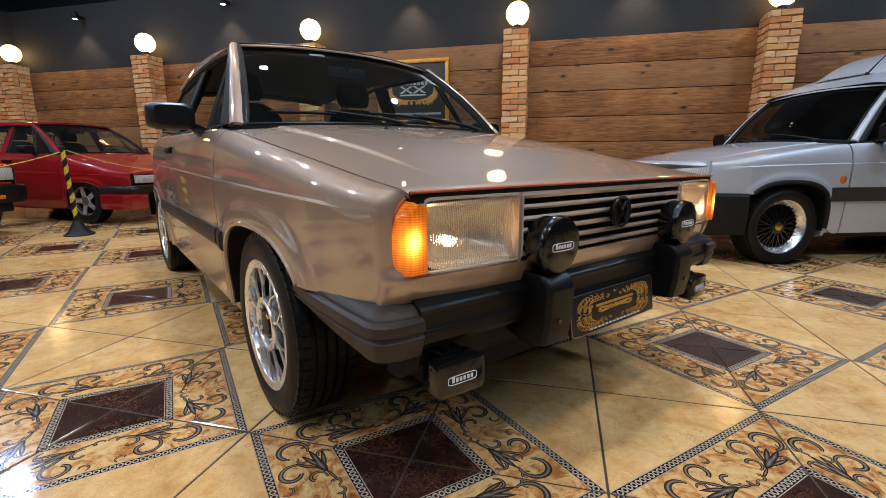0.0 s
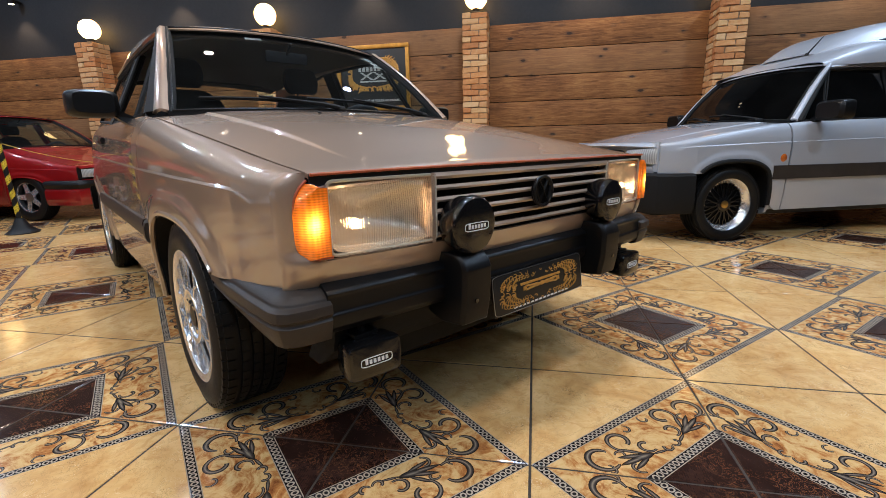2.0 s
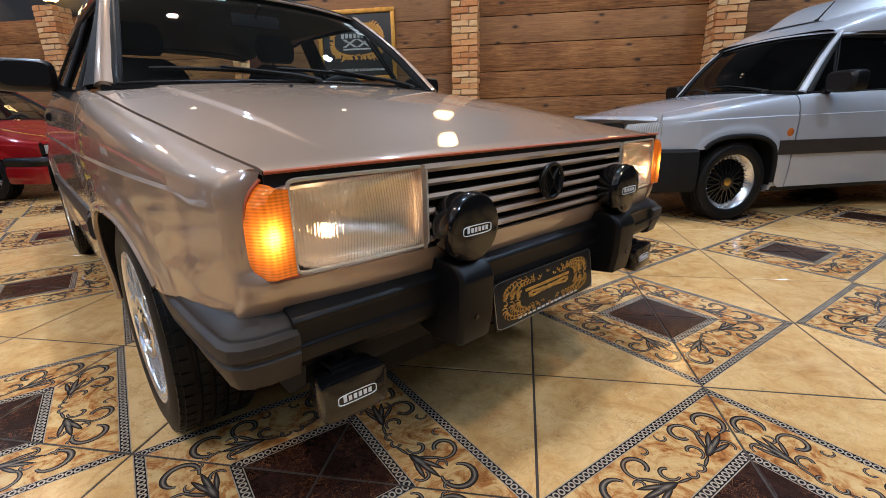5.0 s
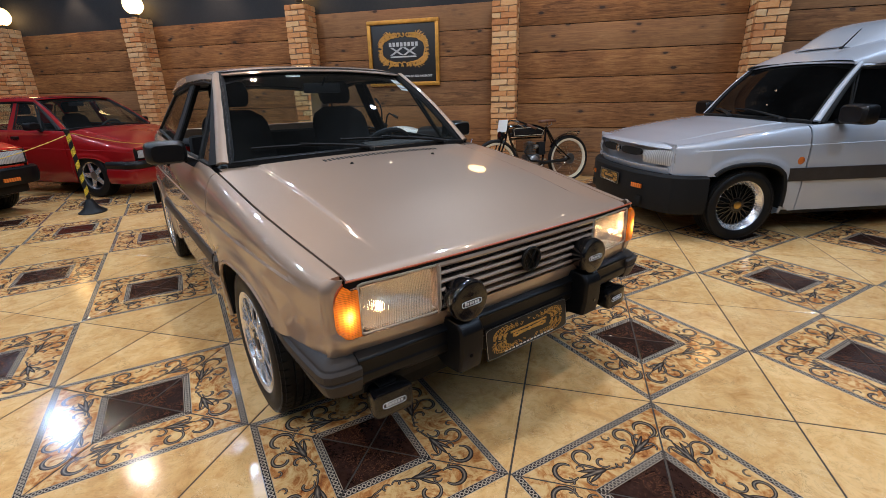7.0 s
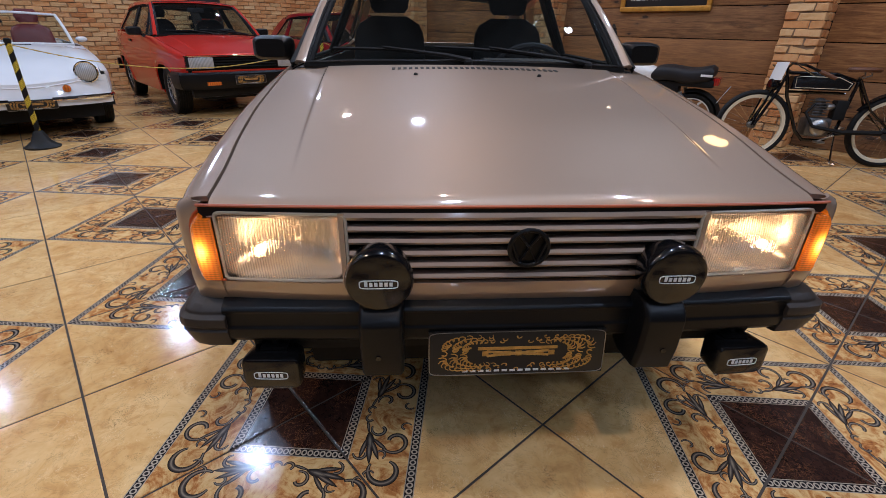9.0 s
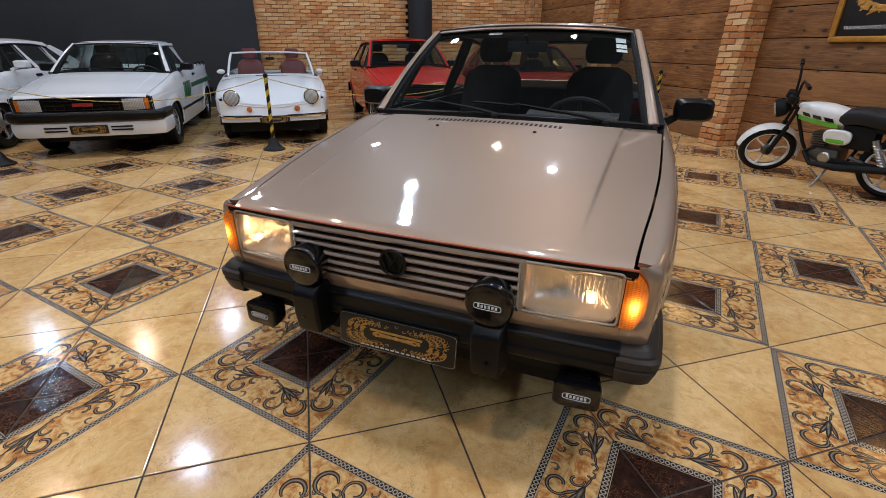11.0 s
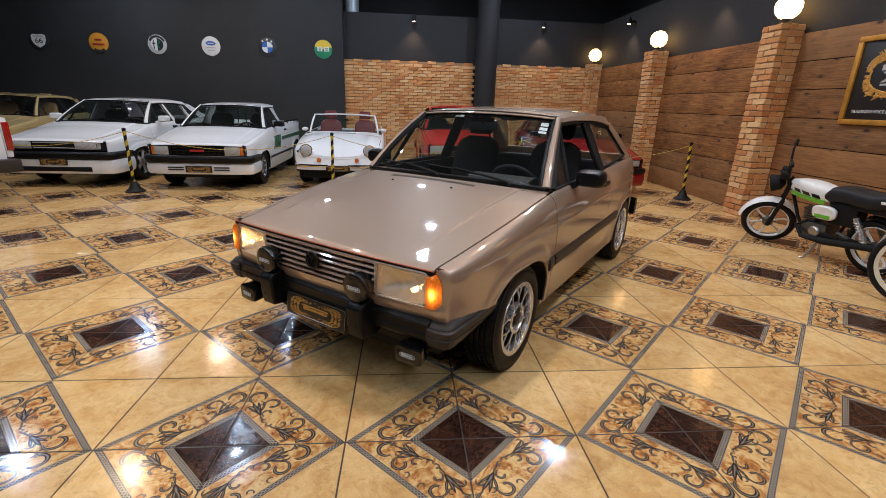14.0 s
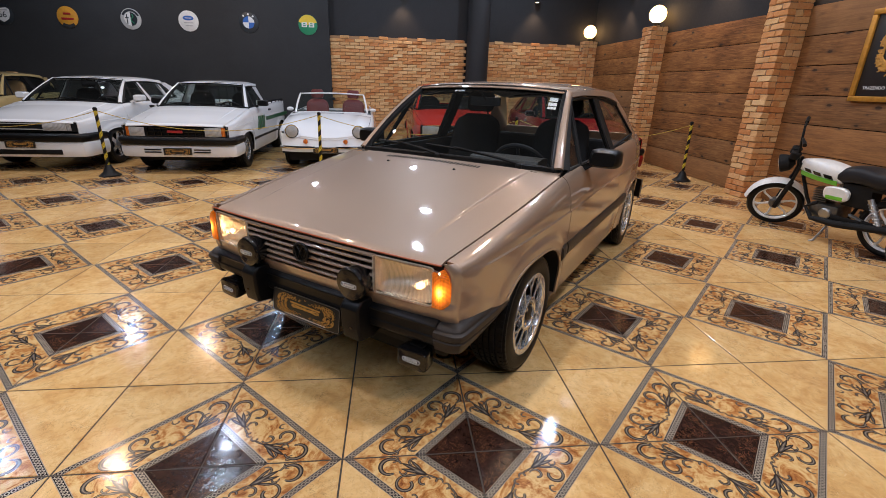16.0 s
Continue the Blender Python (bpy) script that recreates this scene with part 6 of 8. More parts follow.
pm.add("bonnet", sheet(36, 24, puma_hood, 0.01), M_WHITE, "low curved bonnet", smooth=60)
pm.add("nose", sheet(24, 10, lambda u, v: (0.70 * (2 * u - 1), front_y(0.70 * (2 * u - 1)) - 0.06 * math.sin(math.pi * (1 - v) * 0.5) ** 2 * (1 - abs(2 * u - 1) ** 4) + 0.01, lerp(0.36, 0.70 - 0.10 * math.exp(-((2 * u - 1) / 0.8) ** 2), v)), 0.01), M_WHITE, "rounded nose panel", smooth=60)
pm.add("rear_deck", sheet(16, 10, lambda u, v: (0.68 * (2 * u - 1), lerp(2.35, 3.48, v), 0.90 + 0.03 * math.sin(math.pi * v) - 0.12 * v ** 3), 0.01), M_WHITE)
pm.add("tail_panel", sheet(12, 5, lambda u, v: (0.69 * (2 * u - 1), 3.49, lerp(0.36, 0.80, v)), 0.01), M_WHITE)
scr = pm.add("windscreen", sheet(16, 8, lambda u, v: windshield_point(2 * u - 1, v * 0.92), 0.004), M_GLASS)
scr.visible_shadow = False
bm = bmesh.new()
tube(bm, [windshield_point(-1 + 2 * k / 16, 0) for k in range(17)] + [windshield_point(1, 0.92 * k / 8) for k in range(1, 9)] + [windshield_point(1 - 2 * k / 16, 0.92) for k in range(1, 17)] + [windshield_point(-1, 0.92 - 0.92 * k / 8) for k in range(1, 8)], 0.016, 8, True)
pm.add("screen_frame", bm, M_WHITE, "white windscreen frame", parent=scr)
pm.add("underbody", boxed(-0.6, 0.6, 0.05, 3.4, 0.20, 0.50, 0.02), M_MATTBLACK)
pm.add("cockpit_floor", boxed(-0.62, 0.62, 1.25, 2.4, 0.50, 0.56, 0.02), M_DASH)
pm.add("dashboard", boxed(-0.64, 0.64, 1.12, 1.34, 0.70, 0.88, 0.04), M_DASH)
for s in (1, -1):
    seat(pm, s * 0.34, 1.75, 0.40, M_REDSEAT)
    for y in (0.66, 2.86):
        wheel(pm, s * 0.715, y, 0.30, 0.18, "steel", 0.185)
    m = pose(s * 0.50, -0.030, 0.595, 84, 0, -s * 10)
    bm = bmesh.new()
    lathe(bm, [(0.085, -0.06), (0.098, 0.0), (0.102, 0.008), (0.095, 0.014), (0.086, 0.010)], m, 32)
    hl = pm.add("headlamp", bm, M_CHROME, "round headlamp with a chrome ring", raw=True)
    bm = bmesh.new()
    lathe(bm, [(0.086, 0.009), (0.07, 0.022), (0.035, 0.031), (0.002, 0.034)], m, 32)
    pm.add("lens", bm, M_RIBGLASS, parent=hl, raw=True)
    bm = bmesh.new()
    lathe(bm, [(0.034, -0.02), (0.034, 0.008), (0.02, 0.016), (0.001, 0.018)], pose(s * 0.30, -0.085, 0.455, 90, 0, -s * 6), 20)
    pm.add("indicator", bm, M_AMBER_OFF, "round amber indicator", raw=True)
    bm = bmesh.new()
    tube(bm, [(s * x, y, 0.365) for x, y in ((0.16, -0.115), (0.35, -0.105), (0.52, -0.085), (0.63, -0.04), (0.685, 0.06), (0.70, 0.20))], [0.02, 0.024, 0.026, 0.026, 0.024, 0.016], 10)
    pm.add("bumper_bar", bm, M_CHROME, "chrome quarter bumper", raw=True)
    bm = bmesh.new()
    loft(bm, [[(s * (0.72 + px * k), 1.28 + d, 0.86 + pz * k) for px, pz in ring_points(0, 0, 0.06, 0.035, 16)] for d, k in ((-0.05, 0.3), (-0.035, 0.8), (0.0, 1.0), (0.03, 0.95))])
    pm.add("door_mirror", bm, M_WHITE, "white bullet mirror", raw=True)
bm = bmesh.new()
box(bm, -0.06, 0.06, 1.36, 1.38, 1.02, 1.06, 0.01)
rod(bm, (0, 1.37, 1.04), (0, 1.42, 1.09), 0.006)
pm.add("rear_view_mirror", bm, M_DASH, raw=True)
pm.add("air_vent", boxed(-0.22, 0.22, 1.02, 1.06, 0.79, 0.815, 0.004), M_MATTBLACK, raw=True)
show_plate(pm, -0.19, 0.19, -0.125, 0.285, 0.375)

# white pick-up
W_PICK = warp_of([(0, 0.0), (0.63, 0.68), (1.05, 1.06), (1.6, 1.66), (2.2, 2.30), (2.965, 3.12), (3.5, 3.95)], [(0.25, 0.22), (0.5, 0.45), (0.716, 0.69), (0.9, 0.88), (1.366, 1.29)], 0.99, 0.97)
pk = Car("pickup_truck", facing(-4.60, -2.34, 91), "white compact pickup with a black grille and green side stripes", "cars behind the rope", W_PICK)
body(pk, M_WHITE, cabin="pickup")
plain_nose(pk, M_WHITE, 0.70, 0.535, 0.655, -0.045, (0.40, 0.605), M_GLOSSBLACK, 3, True, ind_w=0.095)
for k in range(9):
    x = -0.36 + 0.09 * k
    pk.add("grille_bar", boxed(x - 0.004, x + 0.004, -0.055, -0.03, 0.535, 0.655, 0.001), M_GLOSSBLACK, raw=True)
pk.add("grille_badge", boxed(-0.10, 0.10, -0.062, -0.05, 0.580, 0.615, 0.004), M_SIGNS["red"], "red bar badge", raw=True)
simple_bumper(pk, M_PLASTIC, -0.02, 0.42, 0.525, 0.80, back=0.42, out=0.08, label="black bumper with white lower apron")
simple_bumper(pk, M_WHITE, 0.01, 0.245, 0.42, 0.785, back=0.42, out=0.06)
for s in (1, -1):
    for z in (0.315, 0.350):
        pk.add("apron_slot", boxed(*sorted((s * 0.22, s * 0.44)), -0.064, -0.045, z - 0.008, z + 0.008, 0.002), M_MATTBLACK, raw=True)
    for y in (0.68, 3.12):
        wheel(pk, s * 0.765, y, 0.29, 0.18, "ten", 0.180)
    mirror(pk, s, 0.725, 1.52, 0.945)
    for y0, w in ((1.28, 0.06), (1.38, 0.13), (1.55, 0.16)):
        bm = bmesh.new()
        loft(bm, [[(s * (side_x(2.2, z) * 0.99 + o), y0 + (z - 0.56) * 0.4 + dy, z) for dy, o in ((0, -0.002), (w, -0.002), (w, 0.010), (0, 0.010))] for z in (0.52, 0.60, 0.67, 0.74)])
        pk.add("side_stripe", bm, M_DARKGREEN, "green slanted stripes", raw=True)
    pk.add("side_band", sheet(14, 1, lambda u, v: (s * (side_x(2.2, 0.68) * 0.99 - 0.012 * u * u + 0.003), lerp(1.86, 3.80, u), lerp(0.635, 0.70, v)), 0.004 * s), M_DARKGREEN, "dark green side band", raw=True)
    pk.add("rub_strip", sheet(12, 1, lambda u, v: (s * (side_x(lerp(1.0, 2.6, u), 0.45) + 0.004), lerp(0.98, 2.60, u), lerp(0.43, 0.47, v)), 0.006 * s), M_PLASTIC)
    bm = bmesh.new()
    rod(bm, (s * 0.715, 2.42, 0.94), (s * 0.69, 3.85, 0.94), 0.018)
    for k in range(5):
        rod(bm, (s * 0.70, 2.5 + 0.32 * k, 0.87), (s * 0.70, 2.5 + 0.32 * k, 0.95), 0.012)
    pk.add("bed_rail", bm, M_GLOSSBLACK, raw=True)
pk.add("bed_floor", boxed(-0.66, 0.66, 2.30, 3.85, 0.55, 0.60, 0.01), M_WHITE, raw=True)
pk.add("bed_front", boxed(-0.68, 0.68, 2.34, 2.38, 0.55, 0.90, 0.01), M_WHITE, raw=True)
pk.add("tailgate", boxed(-0.70, 0.70, 3.88, 3.93, 0.45, 0.90, 0.01), M_WHITE, raw=True)
show_plate(pk, -0.19, 0.19, -0.062, 0.275, 0.375)
for x in (0.36, -0.36):
    seat(pk, x, 1.82, 0.48)
wiper(pk, 0.74, 0.45, -0.22)
wiper(pk, -0.02, -0.22, -0.86)

# white saloon
W_SAL = warp_of([(0, 0.0), (0.63, 0.80), (1.05, 1.13), (1.6, 1.80), (2.2, 2.50), (2.975, 3.30), (3.5, 4.10)], [(0.25, 0.22), (0.5, 0.45), (0.716, 0.690), (0.9, 0.895), (1.366, 1.31)], 1.045, 0.97)
sal = Car("saloon_car", facing(-4.72, -4.42, 91), "white four-door saloon with a black bumper strip behind the rope", "cars behind the rope", W_SAL)
body(sal, M_WHITE, doors=4)
plain_nose(sal, M_WHITE, 0.71, 0.570, 0.668, -0.04, (0.30, 0.58), M_SIGNS["silver"], 2, False)
for s in (1, -1):
    bm = sheet(6, 3, lambda u, v: (s * lerp(0.585, 0.715, u), -0.010 + 0.10 * u * u, lerp(0.570, 0.668, v)), 0.012 * -s)
    sal.add("indicator", bm, M_RIBGLASS, "clear corner indicator", raw=True)
simple_bumper(sal, M_PLASTIC, -0.02, 0.42, 0.53, 0.83, back=0.5, out=0.10, label="black bumper strip")
simple_bumper(sal, M_WHITE, -0.005, 0.21, 0.42, 0.82, back=0.5, out=0.09)
sal.add("air_intake", boxed(-0.50, 0.50, -0.100, -0.08, 0.245, 0.315, 0.008), M_MATTBLACK, raw=True)
show_plate(sal, -0.19, 0.19, -0.112, 0.335, 0.435)
for s in (1, -1):
    for y in (0.80, 3.30):
        wheel(sal, s * 0.805, y, 0.30, 0.19, "five", 0.20)
    mirror(sal, s, 0.77, 1.50, 0.975, material=M_WHITE)
    sal.add("rub_strip", sheet(12, 1, lambda u, v: (s * (side_x(lerp(1.0, 2.6, u), 0.55) * 1.045 + 0.004), lerp(1.25, 3.0, u), lerp(0.545, 0.60, v)), 0.008 * s), M_PLASTIC, raw=True)
for x in (0.36, -0.36):
    seat(sal, x, 1.98, 0.48)
wiper(sal, 0.74, 0.45, -0.22)

# beige car in the far corner
W_WAG = warp_of([(0, 0.0), (0.625, 0.75), (1.05, 1.0), (1.6, 1.55), (2.2, 2.3), (2.965, 3.1), (3.5, 4.0)], [(0.25, 0.24), (0.5, 0.48), (0.716, 0.74), (0.9, 0.90), (1.366, 1.33)], 1.0, 1.02)
wag = Car("hatchback_car", facing(-6.25, -7.05, 100), "beige old two-door car with tan seats in the corner", "cars behind the rope", W_WAG)
body(wag, M_BEIGE)
plain_nose(wag, M_BEIGE, 0.70, 0.62, 0.74, -0.045, (0.38, 0.62), M_MATTBLACK, 3, True)
simple_bumper(wag, M_CHROME, -0.02, 0.40, 0.50, 0.80, back=0.2, out=0.08, label="chrome bumper")
for s in (1, -1):
    for y in (0.75, 3.1):
        wheel(wag, s * 0.765, y, 0.30, 0.17, "steel", 0.19)
for x in (0.36, -0.36):
    seat(wag, x, 1.85, 0.55, M_TANSEAT)

# white pick-up seen from its tail
tp = Car("pickup_truck", pose(-3.05, -4.62, 0, 0, 0, -28) @ pose(0, -4.3, 0), "white pickup truck seen from its tailgate, with a dark step bumper", "")
tp.add("bed_side", boxed(0.72, 0.80, 2.4, 4.28, 0.55, 1.05, 0.03), M_WHITE)
tp.add("bed_side", boxed(-0.80, -0.72, 2.4, 4.28, 0.55, 1.05, 0.03), M_WHITE)
tp.add("tailgate", boxed(-0.715, 0.715, 4.22, 4.29, 0.50, 1.04, 0.02), M_WHITE)
tp.add("bed_floor", boxed(-0.72, 0.72, 2.4, 4.22, 0.50, 0.58, 0.01), M_WHITE)
tp.add("chassis", boxed(-0.55, 0.55, 0.2, 4.2, 0.28, 0.50, 0.02), M_MATTBLACK)
cab = loft(bmesh.new(), [[(x, y, z) for x, z in ((-w, 0.4), (-w * 1.0, 0.98), (-w * 0.84, 1.48), (-w * 0.6, 1.52), (w * 0.6, 1.52), (w * 0.84, 1.48), (w, 0.98), (w, 0.4))] for y, w in ((1.2, 0.78), (2.36, 0.80))])
tp.add("cab", cab, M_WHITE)
tp.add("rear_window", boxed(-0.58, 0.58, 2.365, 2.375, 1.05, 1.40, 0.01), M_GLOSSBLACK)
tp.add("bonnet", boxed(-0.76, 0.76, 0.0, 1.25, 0.45, 1.0, 0.08), M_WHITE)
for s in (1, -1):
    tp.add("tail_lamp", boxed(*sorted((s * 0.735, s * 0.806)), 4.20, 4.296, 0.64, 0.99, 0.01), M_REDLENS, "red tail lamp")
    for y in (0.75, 3.45):
        wheel(tp, s * 0.79, y, 0.33, 0.20, "steel", 0.20)
tp.add("step_bumper", boxed(-0.80, 0.80, 4.28, 4.42, 0.38, 0.54, 0.03), M_GREYPLASTIC, "dark grey step bumper")
bm = bmesh.new()
lathe(bm, [(0.04, 0), (0.04, 0.008), (0.03, 0.010)], pose(-0.55, 4.292, 0.70, -90), 20)
tp.add("badge", bm, M_GLOSSBLACK)
tp.add("badge_bar", boxed(-0.62, -0.48, 4.288, 4.294, 0.60, 0.62, 0.001), M_GLOSSBLACK)

# ---- silver high-roofed van ----
W_VAN = warp_of([(-0.05, 0.03), (0.27, 0.395), (0.63, 0.71), (0.99, 1.035), (1.05, 1.168), (1.115, 1.27), (1.605, 1.645), (2.2, 2.215), (2.26, 2.275), (2.975, 3.20), (3.5, 3.90)], [(0.25, 0.23), (0.48, 0.525), (0.596, 0.612), (0.716, 0.745), (0.9, 0.892), (1.30, 1.335), (1.366, 1.40)], 0.985, 1.06)
VAN_M = pose(1.029, 3.283, 0, 0, 0, -69)
van = Car("delivery_van", VAN_M, "silver high-roofed panel van with dark tinted glass and deep-dish wheels", "", W_VAN)
body(van, M_SILVER, glazing=M_DARKGLASS, trim=M_GREYPLASTIC, rear_lamps=False)
# high roof: rises from the windscreen's head, then the load body behind the doors
def roof_ring(y):
    t = min(max((y - 1.58) / 0.62, 0), 1)
    rise = math.sin(t * math.pi / 2)
    w, top, base = lerp(0.565, 0.665, rise), 1.362 + 0.185 * rise, lerp(1.318, 1.345, t)
    pts = []
    for k in range(21):
        a = math.pi * k / 20
        c, sn = math.cos(a), math.sin(a)
        pts.append((w * math.copysign(abs(c) ** 0.40, c), y, base + (top - base) * abs(sn) ** 0.50))
    return pts


rings = [roof_ring(y) for y in (1.585, 1.61, 1.65, 1.70, 1.76, 1.83, 1.90, 1.98, 2.06, 2.14, 2.20, 2.29)]
van.add("cab_roof", loft(bmesh.new(), rings, False, False), M_SILVER, "raised silver cab roof", raw=True, smooth=70)


def load_ring(y, k):
    return [(0.735 * math.copysign(abs(math.cos(a)) ** 0.30, math.cos(a)), y, 1.33 + (0.42 * k) * math.sin(a) ** 0.42) for a in [math.pi * q / 20 for q in range(21)]]


van.add("load_roof", loft(bmesh.new(), [load_ring(y, k) for y, k in ((2.297, 0.02), (2.298, 0.60), (2.32, 0.78), (2.40, 0.90), (2.6, 0.98), (3.0, 1.0), (3.90, 1.0))], False, False), M_SILVER, "high silver load roof", raw=True, smooth=70)
# fairing that carries the load roof forward over the cab
van.add("roof_fairing", sheet(16, 16, lambda u, v: (lerp(0.36, 0.60, v) * (2 * u - 1), lerp(1.80, 2.40, v), lerp(1.512, 1.715, math.sin(v * math.pi / 2)) - (0.09 + 0.06 * v) * abs(2 * u - 1) ** 6 - 0.03 * (1 - v)), 0.01), M_SILVER, raw=True, smooth=70)
bm = bmesh.new()
tube(bm, [(x * 1.012, 2.294, z + 0.004) for x, y, z in roof_ring(2.29)], 0.010, 6)
van.add("roof_seam", bm, M_MATTBLACK, "black seal between cab and load body", raw=True)
for s in (1, -1):
    van.add("load_side", sheet(8, 6, lambda u, v: (s * (lerp(0.755, 0.735, v) + 0.012 * math.sin(math.pi * v)), lerp(2.30, 3.90, u), lerp(0.62, 1.36, v)), 0.02 * s), M_SILVER, "windowless silver load side", raw=True)
    bm = bmesh.new()
    tube(bm, [van.warp(Vector((s * (side_x(y, max(z, 0.3)) + 0.001), y, z))) for y, z in [arch_point(YF, lerp(0.0, math.pi - 0.62, k / 24)) for k in range(25)]], 0.017, 8)
    van.add("arch_trim", bm, M_MATTBLACK, "black wheel arch trim", raw=True)
# nose
van.add("lamp_panel", boxed(-0.68, 0.68, 0.055, 0.075, 0.54, 0.765), M_SILVER, raw=True)
for s in (1, -1):
    hl = van.add("headlamp", sheet(8, 5, lambda u, v: (s * lerp(0.42, 0.685, u), 0.035 + 0.06 * u * u - 0.015 * math.sin(math.pi * v), lerp(0.600 + 0.012 * (1 - u), 0.695 + 0.020 * u, v)), 0.014 * -s), M_RIBGLASS, "swept headlamp", raw=True)
    for y in (0.70, 3.20):
        wheel(van, s * 0.775, y, 0.285, 0.205, "mesh", 0.208)
    mirror(van, s, 0.715, 1.42, 0.965, 0.24, 0.15, M_PLASTIC, 0.03)
    # dark band and pale lower flank
    van.add("side_band", sheet(20, 1, lambda u, v: (s * (side_x(lerp(0.98, 2.60, u), 0.60) * 0.985 + 0.006), lerp(1.035, 2.86, u), lerp(0.468, 0.570, v)), 0.012 * s), M_GREYPLASTIC, "dark plastic side band", raw=True)
    van.add("lower_skirt", boxed(*sorted((s * 0.66, s * 0.745)), 1.05, 2.88, 0.19, 0.295, 0.02), M_PLASTIC, raw=True)
    bm = bmesh.new()
    lathe(bm, [(0.035, 0), (0.035, 0.010), (0.026, 0.016), (0.002, 0.018)], pose(s * 0.772, 1.115, 0.628, 0, 90 * s, 0), 20)
    van.add("side_repeater", bm, M_AMBER_OFF, "amber side repeater", raw=True)
    van.add("bumper_lamp", boxed(*sorted((s * 0.38, s * 0.50)), -0.042, -0.030, 0.395, 0.432, 0.004), M_AMBER_OFF, "amber bumper lamp", raw=True)
    van.add("rear_lamp", boxed(*sorted((s * 0.70, s * 0.775)), 3.92, 3.97, 0.70, 1.1, 0.01), M_REDLENS, raw=True)
for x0, x1 in ((-0.36, -0.04), (0.04, 0.36)):
    bm = bmesh.new()
    loft(bm, [[((x0 + x1) / 2 + px, 0.030 + d, 0.675 + pz) for px, pz in ring_points(0, 0, (x1 - x0) / 2, 0.032, 20, 3)] for d in (0.0, 0.02)])
    van.add("grille_slot", bm, M_MATTBLACK, "dark oval grille slot", raw=True)
bm = bmesh.new()
box(bm, -0.03, 0.03, 0.012, 0.034, 0.650, 0.710, 0.006)
van.add("emblem", bm, M_CHROME, raw=True)
simple_bumper(van, M_MATTBLACK, 0.07, 0.225, 0.530, 0.775, back=0.325, out=0.10, label="deep dark plastic front bumper")
van.add("air_intake", boxed(-0.5, 0.5, -0.038, -0.02, 0.26, 0.33, 0.01), M_MATTBLACK, raw=True)
show_plate(van, -0.19, 0.19, -0.042, 0.38, 0.48)
van.add("rear_doors", boxed(-0.74, 0.74, 3.89, 3.935, 0.45, 1.70, 0.03), M_SILVER, raw=True)
wiper(van, 0.74, 0.45, -0.22)
wiper(van, -0.02, -0.22, -0.86)
bm = bmesh.new()
rod(bm, (0.28, 1.72, 1.455), (0.28, 1.86, 1.60), 0.007, 0.004)
lathe(bm, [(0.016, 0), (0.014, 0.012), (0.006, 0.02)], pose(0.28, 1.72, 1.450), 10)
van.add("aerial", bm, M_MATTBLACK, raw=True)

# the nose is bowed in plan and a little narrower than the doors
for ob in van.ob.children_recursive:
    if ob.name.split(".")[0] not in ("tyre", "tread", "rim", "barrel", "brake_shadow_plate", "mesh_spoke", "rim_bolt", "hub", "hub_cap", "arch_liner"):
        for v in ob.data.vertices:
            k = max(0, 1 - max(v.co.y, 0) / 0.40)
            v.co.y += 0.13 * min(abs(v.co.x) / 0.72, 1.1) ** 2.6 * k
            v.co.x *= 1 - 0.05 * k

# ---- motorcycle, bicycle ----
def wheel_hoop(bm, m, r, tube_r, seg=48):
    tube(bm, [m @ Vector((r * math.cos(2 * math.pi * k / seg), r * math.sin(2 * math.pi * k / seg), 0)) for k in range(seg)], tube_r, 10, True)
    return bm


